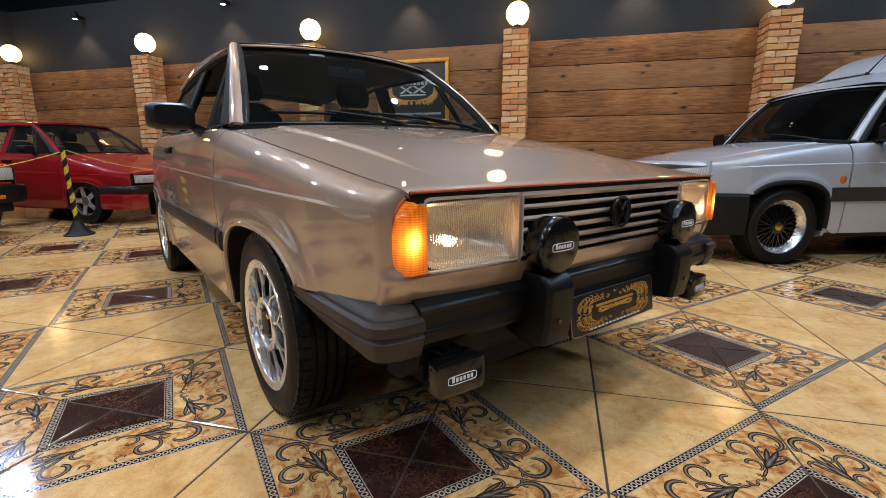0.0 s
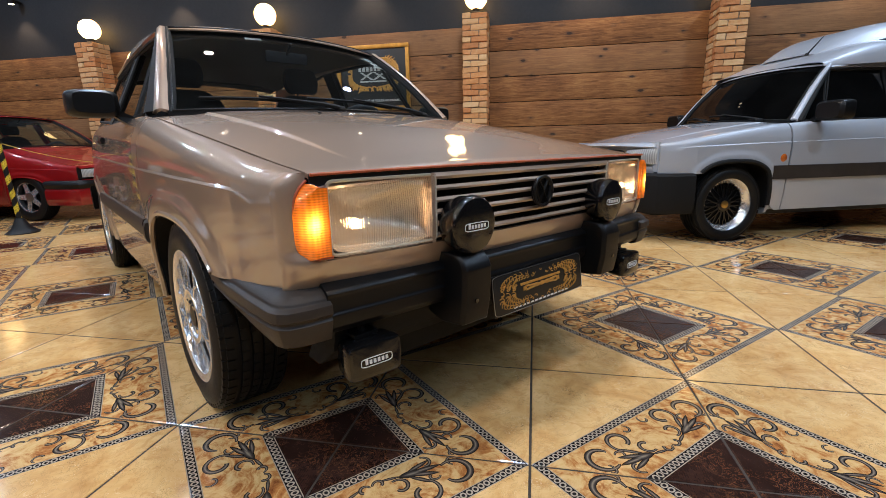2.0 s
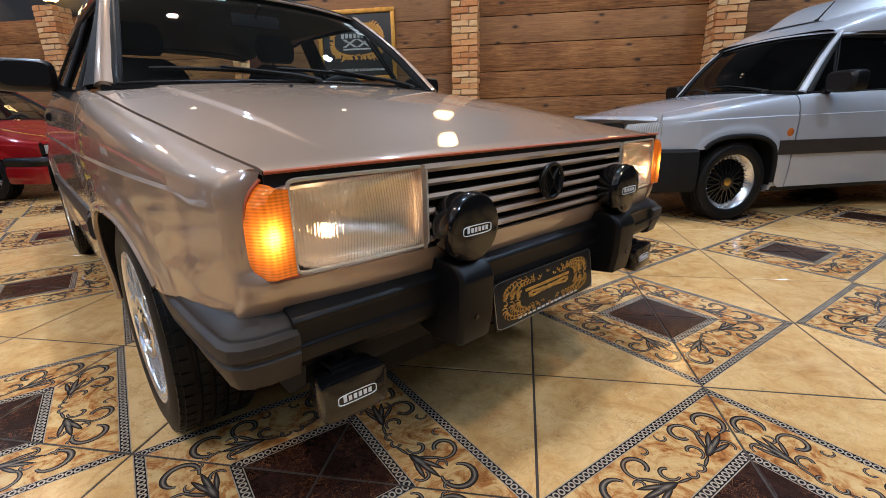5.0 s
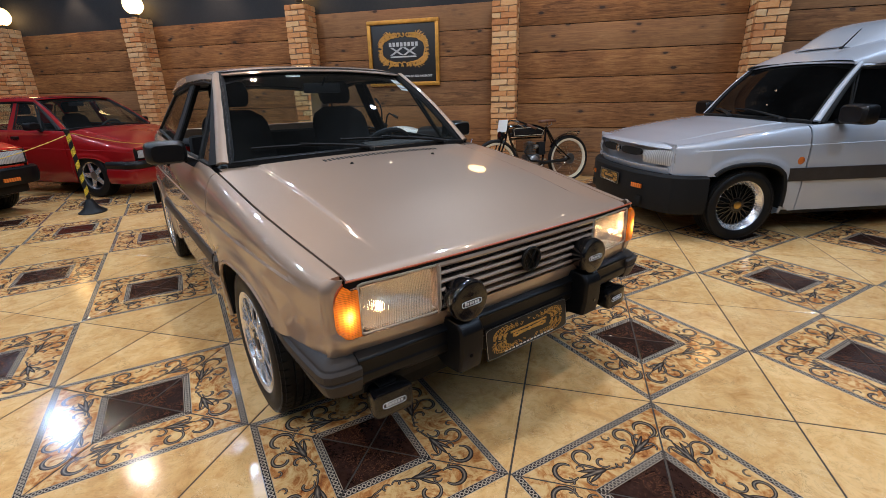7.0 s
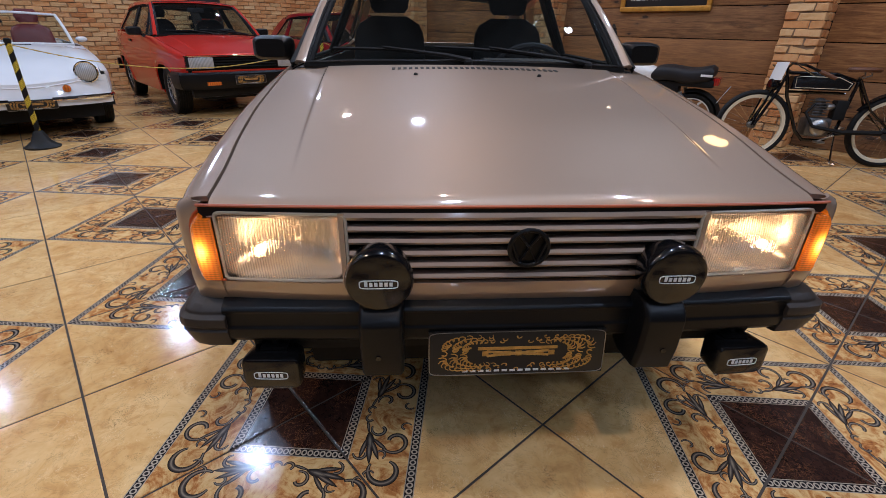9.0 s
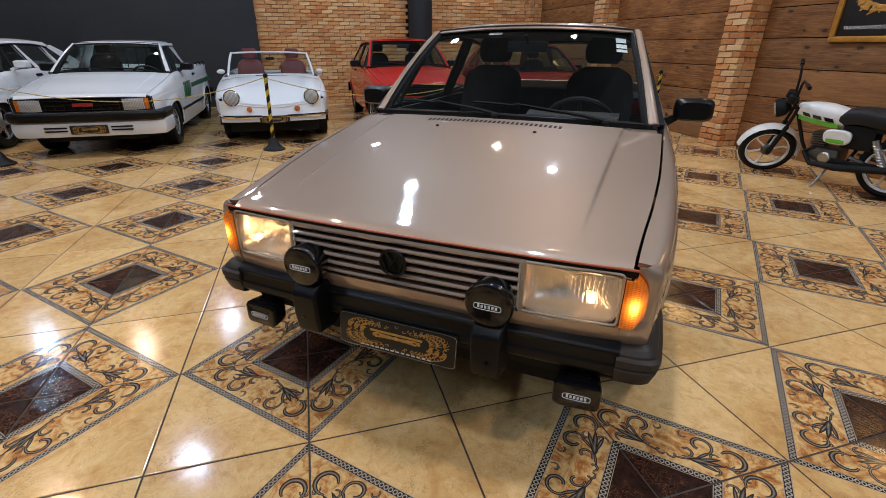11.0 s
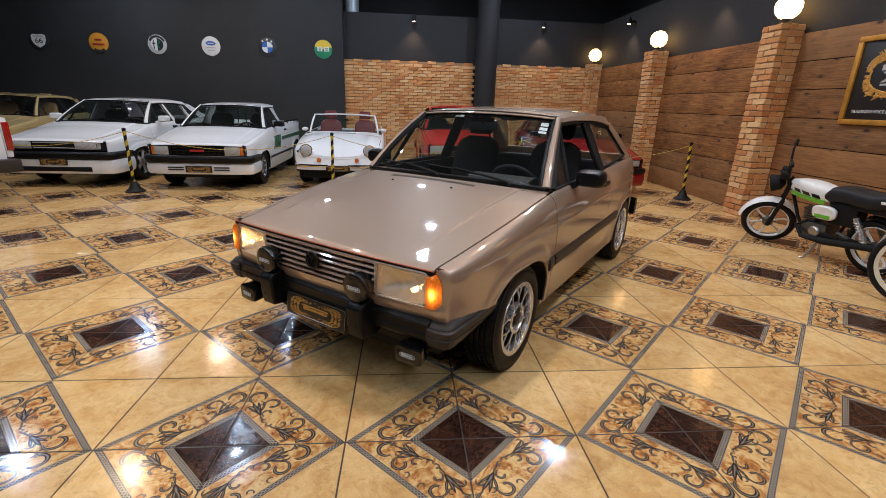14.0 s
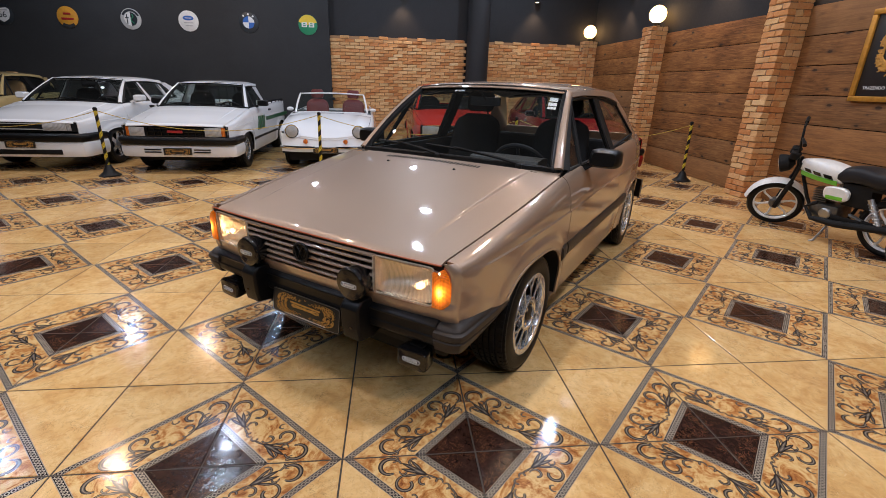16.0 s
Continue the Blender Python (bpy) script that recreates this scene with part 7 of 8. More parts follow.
def moto():
    """Local frame: front wheel at x = 0, rear wheel at x = 1.2, standing along x; y to the machine's right."""
    c = Car("motorcycle", pose(-2.03, 4.83, 0, 8, 0, 9.5) @ Matrix.Scale(0.90, 4), "white and green lightweight motorcycle leaning on its side stand", "", category="motorcycle")
    add = lambda n, bm, mat, label="", parent=None, smooth=35: c.add(n, bm, mat, label, parent, smooth, True)
    R = 0.285

    def steer(bm):
        """The front end, turned to the side about the raked steering head."""
        head = Vector((0.235, 0, 0.83))
        turn = Matrix.Rotation(radians(40), 3, Vector((0.385, 0, 0.923)))
        for v in bm.verts:
            v.co = turn @ (v.co - head) + head + Vector((0, 0, -0.012))
        return bm
    for wx in (0.0, 1.19):
        m = pose(wx, 0, R, 90)
        turned = steer if wx == 0 else (lambda q: q)
        ty = add("tyre", turned(wheel_hoop(bmesh.new(), m, R - 0.042, 0.042)), M_RUBBER, "black motorcycle tyre")
        bm = bmesh.new()
        lathe(bm, [(0.205, -0.03), (0.228, -0.034), (0.232, 0), (0.228, 0.034), (0.205, 0.03), (0.20, 0)], m, 40, False)
        rim = add("rim", turned(bm), M_WHITEPAINT, "white cast rim", ty)
        for k in range(6):
            a = 2 * math.pi * k / 6
            bm = bmesh.new()
            tube(bm, [m @ Vector((q * math.cos(a + b), q * math.sin(a + b), 0)) for q, b in ((0.03, 0), (0.10, 0.10), (0.16, 0.12), (0.21, 0.02))], [0.016, 0.012, 0.012, 0.016], 8)
            add("spoke", turned(bm), M_WHITEPAINT, "", rim)
        bm = bmesh.new()
        lathe(bm, [(0.05, -0.05), (0.06, -0.03), (0.06, 0.03), (0.05, 0.05)], m, 24)
        add("hub", turned(bm), M_PEWTER, "", rim)
    for s in (1, -1):
        bm = bmesh.new()
        rod(bm, (0.0, s * 0.075, R - 0.02), (0.155, s * 0.075, 0.60), 0.024)
        rod(bm, (0.10, s * 0.075, 0.46), (0.235, s * 0.075, 0.83), 0.016)
        add("fork_leg", steer(bm), M_MATTBLACK, "black telescopic fork leg")
        bm = bmesh.new()
        rod(bm, (1.19, s * 0.13, R + 0.01), (1.05, s * 0.13, 0.58), 0.022, 0.026)
        for k in range(8):
            t = 0.25 + 0.085 * k
            tube(bm, [(lerp(1.19, 1.05, t) + 0.032 * math.cos(a), s * 0.13 + 0.032 * math.sin(a), lerp(R, 0.58, t)) for a in [2 * math.pi * q / 10 for q in range(10)]], 0.005, 5, True)
        add("shock_absorber", bm, M_STEEL, "sprung shock absorber")
        bm = bmesh.new()
        at = lambda d, z, back=0.0: (0.20 + back, s * d, z)
        tube(bm, [at(0.05, 0.80), at(0.06, 0.92), at(0.09, 1.08, 0.02), at(0.15, 1.15, 0.03), at(0.33, 1.165, 0.05)], 0.012, 8)
        bar = add("handlebar", steer(bm), M_MATTBLACK, "raised black handlebar")
        bm = bmesh.new()
        tube(bm, [at(0.25, 1.160, 0.042), at(0.355, 1.167, 0.052)], 0.019, 10)
        add("grip", steer(bm), M_RUBBER, "", bar)
    # front mudguard
    bm = bmesh.new()
    rings = []
    for k in range(15):
        a = radians(lerp(205, 20, k / 14))
        rr = R + 0.035
        rings.append([(rr * math.cos(a) * f, dy, R + rr * math.sin(a) * f) for dy, f in ((-0.068, 0.93), (-0.05, 0.985), (0, 1.02), (0.05, 0.985), (0.068, 0.93))])
    rings = [[(-x, y, z) for x, y, z in r] for r in rings]
    loft(bm, rings, False, False)
    add("front_mudguard", steer(bm), M_WHITEPAINT, "white front mudguard")
    # headlamp, instruments
    bm = bmesh.new()
    lathe(bm, [(0.03, -0.10), (0.085, -0.05), (0.098, 0.02), (0.10, 0.035), (0.09, 0.045)], pose(0.075, 0, 0.80, 0, -95), 24)
    hl = add("headlamp", steer(bm), M_MATTBLACK, "black headlamp shell")
    bm = bmesh.new()
    lathe(bm, [(0.088, 0.040), (0.05, 0.056), (0.002, 0.06)], pose(0.075, 0, 0.80, 0, -95), 24)
    add("lens", steer(bm), M_RIBGLASS, "", hl)
    for s in (1, -1):
        bm = bmesh.new()
        lathe(bm, [(0.045, -0.05), (0.05, 0.02), (0.04, 0.03)], pose(0.175, s * 0.06, 0.93, 0, 25), 20)
        add("instrument", steer(bm), M_MATTBLACK, "black round instrument")
    # tank
    bm = bmesh.new()
    rings = []
    for k in range(13):
        t = k / 12
        x = lerp(0.27, 0.735, t)
        w = 0.115 * math.sin(math.pi * min(0.94, 0.10 + 0.62 * t)) ** 0.6
        h = 0.105 * math.sin(math.pi * min(0.95, 0.16 + 0.62 * t)) ** 0.7
        rings.append([(x, py, 0.775 - 0.05 * t + pz) for py, pz in ring_points(0, 0, w, h, 22, 3)])
    loft(bm, rings)
    tank = add("fuel_tank", bm, M_WHITEPAINT, "white fuel tank with green flash", smooth=60)
    for s in (1, -1):
        bm = bmesh.new()
        loft(bm, [[(x, s * (0.118 * math.sin(math.pi * min(0.94, 0.10 + 0.62 * (x - 0.27) / 0.465)) ** 0.6 + o), 0.71 - 0.05 * (x - 0.27) / 0.465 + dz) for dz, o in ((-0.028, -0.012), (-0.026, 0.0), (0.016, 0.004), (0.018, -0.01))] for x in [lerp(0.30, 0.70, k / 8) for k in range(9)]])
        add("tank_stripe", bm, M_GREEN, "green stripe", tank)
        for k in range(3):
            x = 0.335 + 0.115 * k
            bm = bmesh.new()
            loft(bm, [[(x + dx + sk, s * (0.117 * math.sin(math.pi * min(0.94, 0.10 + 0.62 * (x + dx - 0.27) / 0.465)) ** 0.6 + o), z - 0.05 * (x + dx - 0.27) / 0.465) for z, sk, o in ((0.735, 0.02, 0.0), (0.735, 0.02, 0.006), (0.770, 0.0, 0.006), (0.770, 0.0, 0.0))] for dx in (0.0, 0.04, 0.08)])
            add("tank_block", bm, M_GLOSSBLACK, "", tank)
        # side cover
        bm = bmesh.new()
        loft(bm, [[(0.72 + px * k, s * y, 0.555 + pz * k) for px, pz in ring_points(0, 0, 0.125, 0.075, 22, 3)] for y, k in ((0.085, 0.97), (0.115, 1.0), (0.128, 0.85))])
        sc = add("side_cover", bm, M_WHITEPAINT, "white and green side cover")
        bm = bmesh.new()
        box(bm, 0.635, 0.80, *sorted((s * 0.12, s * 0.131)), 0.495, 0.535, 0.004)
        add("stripe", bm, M_GREEN, "", sc)
    # seat
    bm = bmesh.new()
    rings = []
    for k in range(17):
        t = k / 16
        x = lerp(0.70, 1.36, t)
        up = 0.735 + 0.02 * math.sin(t * 7) + 0.045 * t
        w = 0.11 + 0.02 * math.sin(math.pi * t)
        h = 0.082 * (1 if 0 < k < 16 else 0.5)
        rings.append([(x, py, up + pz) for py, pz in ring_points(0, 0, w, h, 20, 3.5)])
    loft(bm, rings)
    st = add("seat", bm, M_DASH, "long black stepped seat", smooth=60)
    bm = bmesh.new()
    box(bm, 1.24, 1.36, -0.142, -0.137, 0.765, 0.79, 0.001)
    add("seat_lettering", bm, M_PAPER, "", st)
    add("battery_box", boxed(0.74, 1.02, -0.075, 0.075, 0.44, 0.68, 0.02), M_MATTBLACK, "black box under the seat")
    add("tail_cowl", boxed(1.0, 1.38, -0.09, 0.09, 0.63, 0.72, 0.03), M_MATTBLACK, "black tail cowl")
    # tail
    bm = bmesh.new()
    box(bm, 1.36, 1.43, -0.07, 0.07, 0.66, 0.74, 0.015)
    add("tail_lamp", bm, M_REDLENS, "red tail lamp")
    pl = add("number_plate", boxed(-0.10, 0.10, -0.002, 0.002, -0.085, 0.085, 0.001, pose(1.49, 0, 0.56, 0, 0, 90) @ pose(0, 0, 0, 28)), M_PAPER, "white plate with dark bars")
    mm = pose(1.49, 0, 0.56, 0, 0, 90) @ pose(0, 0, 0, 28)
    add("plate_band", boxed(-0.098, 0.098, -0.004, 0.004, 0.045, 0.082, 0.001, mm), M_SIGNS["blue"], "", pl)
    for z in (0.012, -0.048):
        add("plate_bar", boxed(-0.07, 0.07, -0.004, 0.004, z - 0.018, z + 0.018, 0.001, mm), M_MATTBLACK, "", pl)
    bm = bmesh.new()
    loft(bm, [[(1.19 + (R + 0.03) * math.cos(a) * f, dy, R + (R + 0.03) * math.sin(a) * f) for dy, f in ((-0.065, 0.94), (0, 1.02), (0.065, 0.94))] for a in [radians(lerp(110, -5, k / 12)) for k in range(13)]], False, False)
    add("rear_mudguard", bm, M_MATTBLACK)
    # engine and frame
    bm = bmesh.new()
    box(bm, 0.47, 0.77, -0.11, 0.11, 0.26, 0.42, 0.04)
    eng = add("engine", bm, M_PEWTER, "cast alloy engine")
    for k in range(6):
        bm = bmesh.new()
        box(bm, 0.47, 0.61, -0.075, 0.075, 0.43 + 0.024 * k, 0.442 + 0.024 * k, 0.003)
        add("cooling_fin", bm, M_PEWTER, "", eng)
    for q in (1, -1):
        bm = bmesh.new()
        lathe(bm, [(0.06, q * 0.105), (0.06, q * 0.13), (0.05, q * 0.14), (0.01, q * 0.142)], pose(0.66, 0, 0.33, 90), 22)
        add("engine_cover", bm, M_STEEL, "", eng)
    bm = bmesh.new()
    tube(bm, [(0.22, 0, 0.80), (0.36, 0, 0.42), (0.46, 0, 0.25), (0.80, 0, 0.25), (0.88, 0, 0.45), (0.80, 0, 0.66)], 0.018, 8)
    tube(bm, [(0.22, 0, 0.78), (0.80, 0, 0.66), (1.30, 0, 0.66)], 0.018, 8)
    add("frame", bm, M_MATTBLACK, "black tubular frame")
    for s in (1, -1):
        bm = bmesh.new()
        tube(bm, [(0.86, s * 0.07, 0.36), (1.19, s * 0.10, R)], 0.018, 8)
        add("swing_arm", bm, M_PEWTER)
    bm = bmesh.new()
    tube(bm, [(0.55, -0.09, 0.42), (0.45, -0.12, 0.36), (0.55, -0.15, 0.26), (0.80, -0.15, 0.26), (1.30, -0.15, 0.33)], [0.018, 0.02, 0.026, 0.036, 0.034], 10)
    add("exhaust", bm, M_MATTBLACK, "black exhaust")
    bm = bmesh.new()
    tube(bm, [(0.72, -0.07, 0.28), (0.66, -0.21, 0.045), (0.63, -0.225, 0.033)], 0.012, 8)
    add("side_stand", bm, M_STEEL, "steel side stand")
    bm = bmesh.new()
    box(bm, 1.0, 1.27, -0.125, -0.105, 0.29, 0.35, 0.012)
    box(bm, 0.62, 1.0, -0.128, -0.105, 0.28, 0.34, 0.012)
    add("chain_guard", bm, M_MATTBLACK)


def bicycle():
    """Local frame: front hub at x = 0, rear hub at x = 1.17."""
    c = Car("motorised_bicycle", pose(-0.26, 4.57, 0, -4, 0, 35.5) @ Matrix.Scale(0.92, 4), "black motorised bicycle with cream rims and a paper note", "", category="bicycle")
    add = lambda n, bm, mat, label="", parent=None, smooth=35: c.add(n, bm, mat, label, parent, smooth, True)
    R = 0.335
    for wx in (0.0, 1.17):
        m = pose(wx, 0, R, 90)
        ty = add("tyre", wheel_hoop(bmesh.new(), m, R - 0.026, 0.026), M_RUBBER, "black balloon tyre")
        bm = bmesh.new()
        lathe(bm, [(R - 0.075, -0.016), (R - 0.046, -0.022), (R - 0.046, 0.022), (R - 0.075, 0.016), (R - 0.078, 0)], m, 48, False)
        rim = add("rim", bm, M_CREAMTYRE, "cream painted rim", ty)
        for k in range(28):
            a = 2 * math.pi * k / 28
            b = a + (0.5 if k % 2 else -0.5)
            bm = bmesh.new()
            rod(bm, m @ Vector((0.026 * math.cos(b), 0.026 * math.sin(b), 0.025 if k % 4 < 2 else -0.025)), m @ Vector(((R - 0.07) * math.cos(a), (R - 0.07) * math.sin(a), 0)), 0.0014, seg=4)
            add("spoke", bm, M_CHROME, "", rim)
        bm = bmesh.new()
        lathe(bm, [(0.02, -0.05), (0.034, -0.03), (0.02, -0.02), (0.02, 0.02), (0.034, 0.03), (0.02, 0.05)], m, 16)
        add("hub", bm, M_PEWTER, "", rim)
    bm = bmesh.new()
    lathe(bm, [(0.075, 0.045), (0.08, 0.05), (0.075, 0.055)], pose(1.17, 0, R, 90), 28)
    add("sprocket", bm, M_PEWTER)
    for s in (1, -1):
        bm = bmesh.new()
        tube(bm, [(0.0, s * 0.055, R), (0.13, s * 0.05, 0.66), (0.17, s * 0.04, 0.80)], 0.014, 8)
        tube(bm, [(-0.02, s * 0.055, R), (0.075, s * 0.06, 0.68)], 0.009, 6)
        add("fork_blade", bm, M_GLOSSBLACK, "black springer fork blade")
        bm = bmesh.new()
        tube(bm, [(1.17, s * 0.06, R), (0.95, s * 0.05, 0.52), (0.80, s * 0.02, 0.79)], 0.010, 8)
        tube(bm, [(1.17, s * 0.06, R), (0.90, s * 0.06, 0.32), (0.70, s * 0.05, 0.28)], 0.011, 8)
        add("rear_stay", bm, M_GLOSSBLACK, "black rear stay")
        bm = bmesh.new()
        tube(bm, [(0.17, 0, 0.86), (0.16, s * 0.12, 0.91), (0.22, s * 0.26, 0.89), (0.36, s * 0.30, 0.83)], 0.011, 8)
        bar = add("handlebar", bm, M_GLOSSBLACK)
        bm = bmesh.new()
        tube(bm, [(0.32, s * 0.295, 0.845), (0.45, s * 0.31, 0.79)], 0.017, 10)
        add("grip", bm, M_LEATHER, "brown leather grip", bar)
        bm = bmesh.new()
        tube(bm, [(0.20, s * 0.24, 0.895), (0.14, s * 0.25, 0.90), (0.30, s * 0.30, 0.80)], 0.006, 6)
        add("brake_lever", bm, M_CHROME, "", bar)
    bm = bmesh.new()
    tube(bm, [(0.18, 0, 0.86), (0.24, 0, 0.62), (0.40, 0, 0.30), (0.48, 0, 0.22), (0.66, 0, 0.22), (0.74, 0, 0.30), (0.80, 0, 0.80)], 0.016, 8)
    tube(bm, [(0.19, 0, 0.83), (0.60, 0, 0.83), (0.80, 0, 0.77), (0.98, 0, 0.52)], 0.015, 8)
    tube(bm, [(0.24, 0, 0.66), (0.72, 0, 0.66)], 0.013, 8)
    add("frame", bm, M_GLOSSBLACK, "black tubular frame")
    bm = bmesh.new()
    loft(bm, [[(px, y, pz) for px, pz in ((0.245, 0.685), (0.235, 0.80), (0.30, 0.815), (0.62, 0.815), (0.745, 0.76), (0.72, 0.685))] for y in (-0.052, 0.052)])
    tank = add("tank", bm, M_GLOSSBLACK, "flat black tank with cream lining")
    for s in (1, -1):
        bm = bmesh.new()
        tube(bm, [(px, s * 0.054, pz) for px, pz in ((0.265, 0.700), (0.258, 0.79), (0.31, 0.80), (0.61, 0.80), (0.725, 0.752), (0.705, 0.700))], 0.003, 5, True)
        add("lining", bm, M_CREAMTYRE, "", tank)
    bm = bmesh.new()
    box(bm, 0.44, 0.66, -0.085, 0.085, 0.26, 0.44, 0.04)
    eng = add("engine", bm, M_PEWTER, "small cast engine")
    bm = bmesh.new()
    lathe(bm, [(0.045, 0), (0.05, 0.01), (0.05, 0.15), (0.03, 0.165)], pose(0.53, 0, 0.45), 16)
    add("cylinder", bm, M_PEWTER, "", eng)
    bm = bmesh.new()
    lathe(bm, [(0.022, 0), (0.03, 0.02), (0.03, 0.06), (0.018, 0.08)], pose(0.58, -0.02, 0.53, 0, 80), 14)
    add("carburettor", bm, M_STEEL, "", eng)
    add("battery_box", boxed(0.66, 0.76, -0.05, 0.05, 0.42, 0.60, 0.01), M_MATTBLACK, "", eng)
    for k in range(6):
        bm = bmesh.new()
        box(bm, 0.47, 0.59, -0.06, 0.06, 0.455 + 0.026 * k, 0.468 + 0.026 * k, 0.003)
        add("cooling_fin", bm, M_PEWTER, "", eng)
    for q in (1, -1):
        bm = bmesh.new()
        lathe(bm, [(0.075, q * 0.085), (0.075, q * 0.10), (0.06, q * 0.112), (0.02, q * 0.115)], pose(0.55, 0, 0.35, 90), 24)
        add("engine_cover", bm, M_STEEL, "", eng)
    bm = bmesh.new()
    tube(bm, [(0.47, -0.06, 0.56), (0.40, -0.10, 0.48), (0.48, -0.12, 0.36), (0.72, -0.13, 0.32), (1.05, -0.13, 0.33)], [0.013, 0.014, 0.014, 0.02, 0.024], 8)
    add("exhaust", bm, M_MATTBLACK)
    bm = bmesh.new()
    loft(bm, [[(0.79 + px * k, py * k, z) for px, py in [(0.14 * math.cos(a) + 0.03 * math.cos(2 * a), (0.045 + 0.05 * (1 + math.cos(a)) / 2) * math.sin(a)) for a in [2 * math.pi * q / 20 for q in range(20)]]] for z, k in ((0.855, 0.9), (0.875, 1.0), (0.89, 0.93), (0.898, 0.6))])
    sd = add("saddle", bm, M_LEATHER, "brown leather saddle")
    bm = bmesh.new()
    for s in (1, -1):
        tube(bm, [(0.80, s * 0.03, 0.80), (0.86, s * 0.05, 0.83), (0.85, s * 0.05, 0.858)], 0.007, 6)
    add("saddle_spring", bm, M_STEEL, "", sd)
    bm = bmesh.new()
    loft(bm, [[(1.17 + (R + 0.022) * math.cos(a) * f, dy, R + (R + 0.022) * math.sin(a) * f) for dy, f in ((-0.036, 0.965), (0, 1.01), (0.036, 0.965))] for a in [radians(lerp(150, 62, k / 10)) for k in range(11)]], False, False)
    add("rear_mudguard", bm, M_GLOSSBLACK)
    bm = bmesh.new()
    tube(bm, [(1.12, -0.03, 0.70), (1.20, -0.03, 0.715), (1.30, -0.03, 0.70)], 0.012, 8)
    lathe(bm, [(0.02, 0), (0.028, 0.03), (0.01, 0.045)], pose(1.30, -0.02, 0.70, 0, 90), 12)
    add("rear_lamp", bm, M_CHROME, "chrome rear lamp")
    bm = bmesh.new()
    tube(bm, [(0.72, -0.06, 0.27), (0.70, -0.17, 0.03), (0.74, -0.19, 0.022)], 0.009, 8)
    add("side_stand", bm, M_CHROME, "chrome side stand")
    bm = bmesh.new()
    for sgn, a in ((1, 0.4), (-1, 0.4 + math.pi)):
        tube(bm, [(0.70, sgn * 0.08, 0.28), (0.70 + 0.15 * math.cos(a), sgn * 0.10, 0.28 + 0.15 * math.sin(a))], 0.009, 6)
        box(bm, 0.70 + 0.15 * math.cos(a) - 0.035, 0.70 + 0.15 * math.cos(a) + 0.035, *sorted((sgn * 0.10, sgn * 0.19)), 0.27 + 0.15 * math.sin(a), 0.29 + 0.15 * math.sin(a), 0.004)
    add("pedal_crank", bm, M_STEEL)
    note = sheet(4, 4, lambda u, v: (0.10 - 0.02 * math.sin(u * 3) + 0.03 * v, lerp(-0.13, 0.13, u), lerp(0.76, 0.92, v)), 0.001)
    add("paper_note", note, M_PAPER, "white paper note")
    bm = bmesh.new()
    lathe(bm, [(0.03, -0.07), (0.058, -0.02), (0.062, 0.01), (0.055, 0.02)], pose(0.08, 0, 0.71, 0, -90), 20)
    add("headlamp", bm, M_GLOSSBLACK)


moto()
bicycle()

# ---- picture on the boards ----
pic = thing("framed_sign", pose(-1.825, WALL_Y - 0.028, 1.74), "gilt-framed black sign with gold scrollwork on the boarded wall", "picture")
HW, HH = 0.548, 0.450
for name, (x0, x1, z0, z1) in {"frame_top": (-HW, HW, HH - 0.055, HH), "frame_bottom": (-HW, HW, -HH, -HH + 0.055), "frame_left": (-HW, -HW + 0.055, -HH + 0.055, HH - 0.055), "frame_right": (HW - 0.055, HW, -HH + 0.055, HH - 0.055)}.items():
    part("frame_bar", boxed(x0, x1, -0.040, 0.0, z0, z1, 0.010), M_GILTFRAME, pic)
part("board", boxed(-HW + 0.05, HW - 0.05, -0.016, -0.002, -HH + 0.05, HH - 0.05, 0.001), M_SIGNBLACK, pic)
r3 = random.Random(8)
for k in range(84):
    a = 2 * math.pi * k / 84
    cx, cz = 0.36 * math.copysign(abs(math.cos(a)) ** 0.6, math.cos(a)), 0.05 + 0.205 * math.copysign(abs(math.sin(a)) ** 0.6, math.sin(a))
    s0 = r3.uniform(0.8, 1.1) * (1 + 0.45 * abs(math.sin(2 * a)) ** 3)
    turn = r3.choice((1, -1))
    bm = bmesh.new()
    tube(bm, [(cx + s0 * (0.012 + 0.006 * j) * math.cos(a + turn * j * 0.75), -0.019, cz + s0 * (0.012 + 0.006 * j) * math.sin(a + turn * j * 0.75)) for j in range(8)], [0.014 - 0.0012 * j for j in range(8)], 6)
    part("scroll", bm, M_GILT, pic)
for x in (-0.10, 0.10):
    for sgn in (1, -1):
        bm = bmesh.new()
        loft(bm, [[(x + t * 0.085 + d, -0.018 + e, 0.03 + sgn * t * 0.052) for d, e in ((-0.022, 0), (0.022, 0), (0.022, -0.004), (-0.022, -0.004))] for t in (-1, 1)])
        part("cross_stroke", bm, M_SIGNS["silver"], pic)
for k in range(8):
    x = -0.20 + 0.058 * k
    part("name_bar", boxed(x - 0.020, x + 0.020, -0.021, -0.016, 0.095, 0.150, 0.001), M_SIGNS["silver"], pic)
part("sub_bar", boxed(-0.20, 0.20, -0.020, -0.016, -0.055, -0.035, 0.001), M_SIGNS["silver"], pic)
text_mesh("TRAZENDO VOC\u00ca DE VOLTA AO PASSADO", 0.044, pose(0, -0.0185, -0.315, 90), M_PAPER, "slogan", pic)

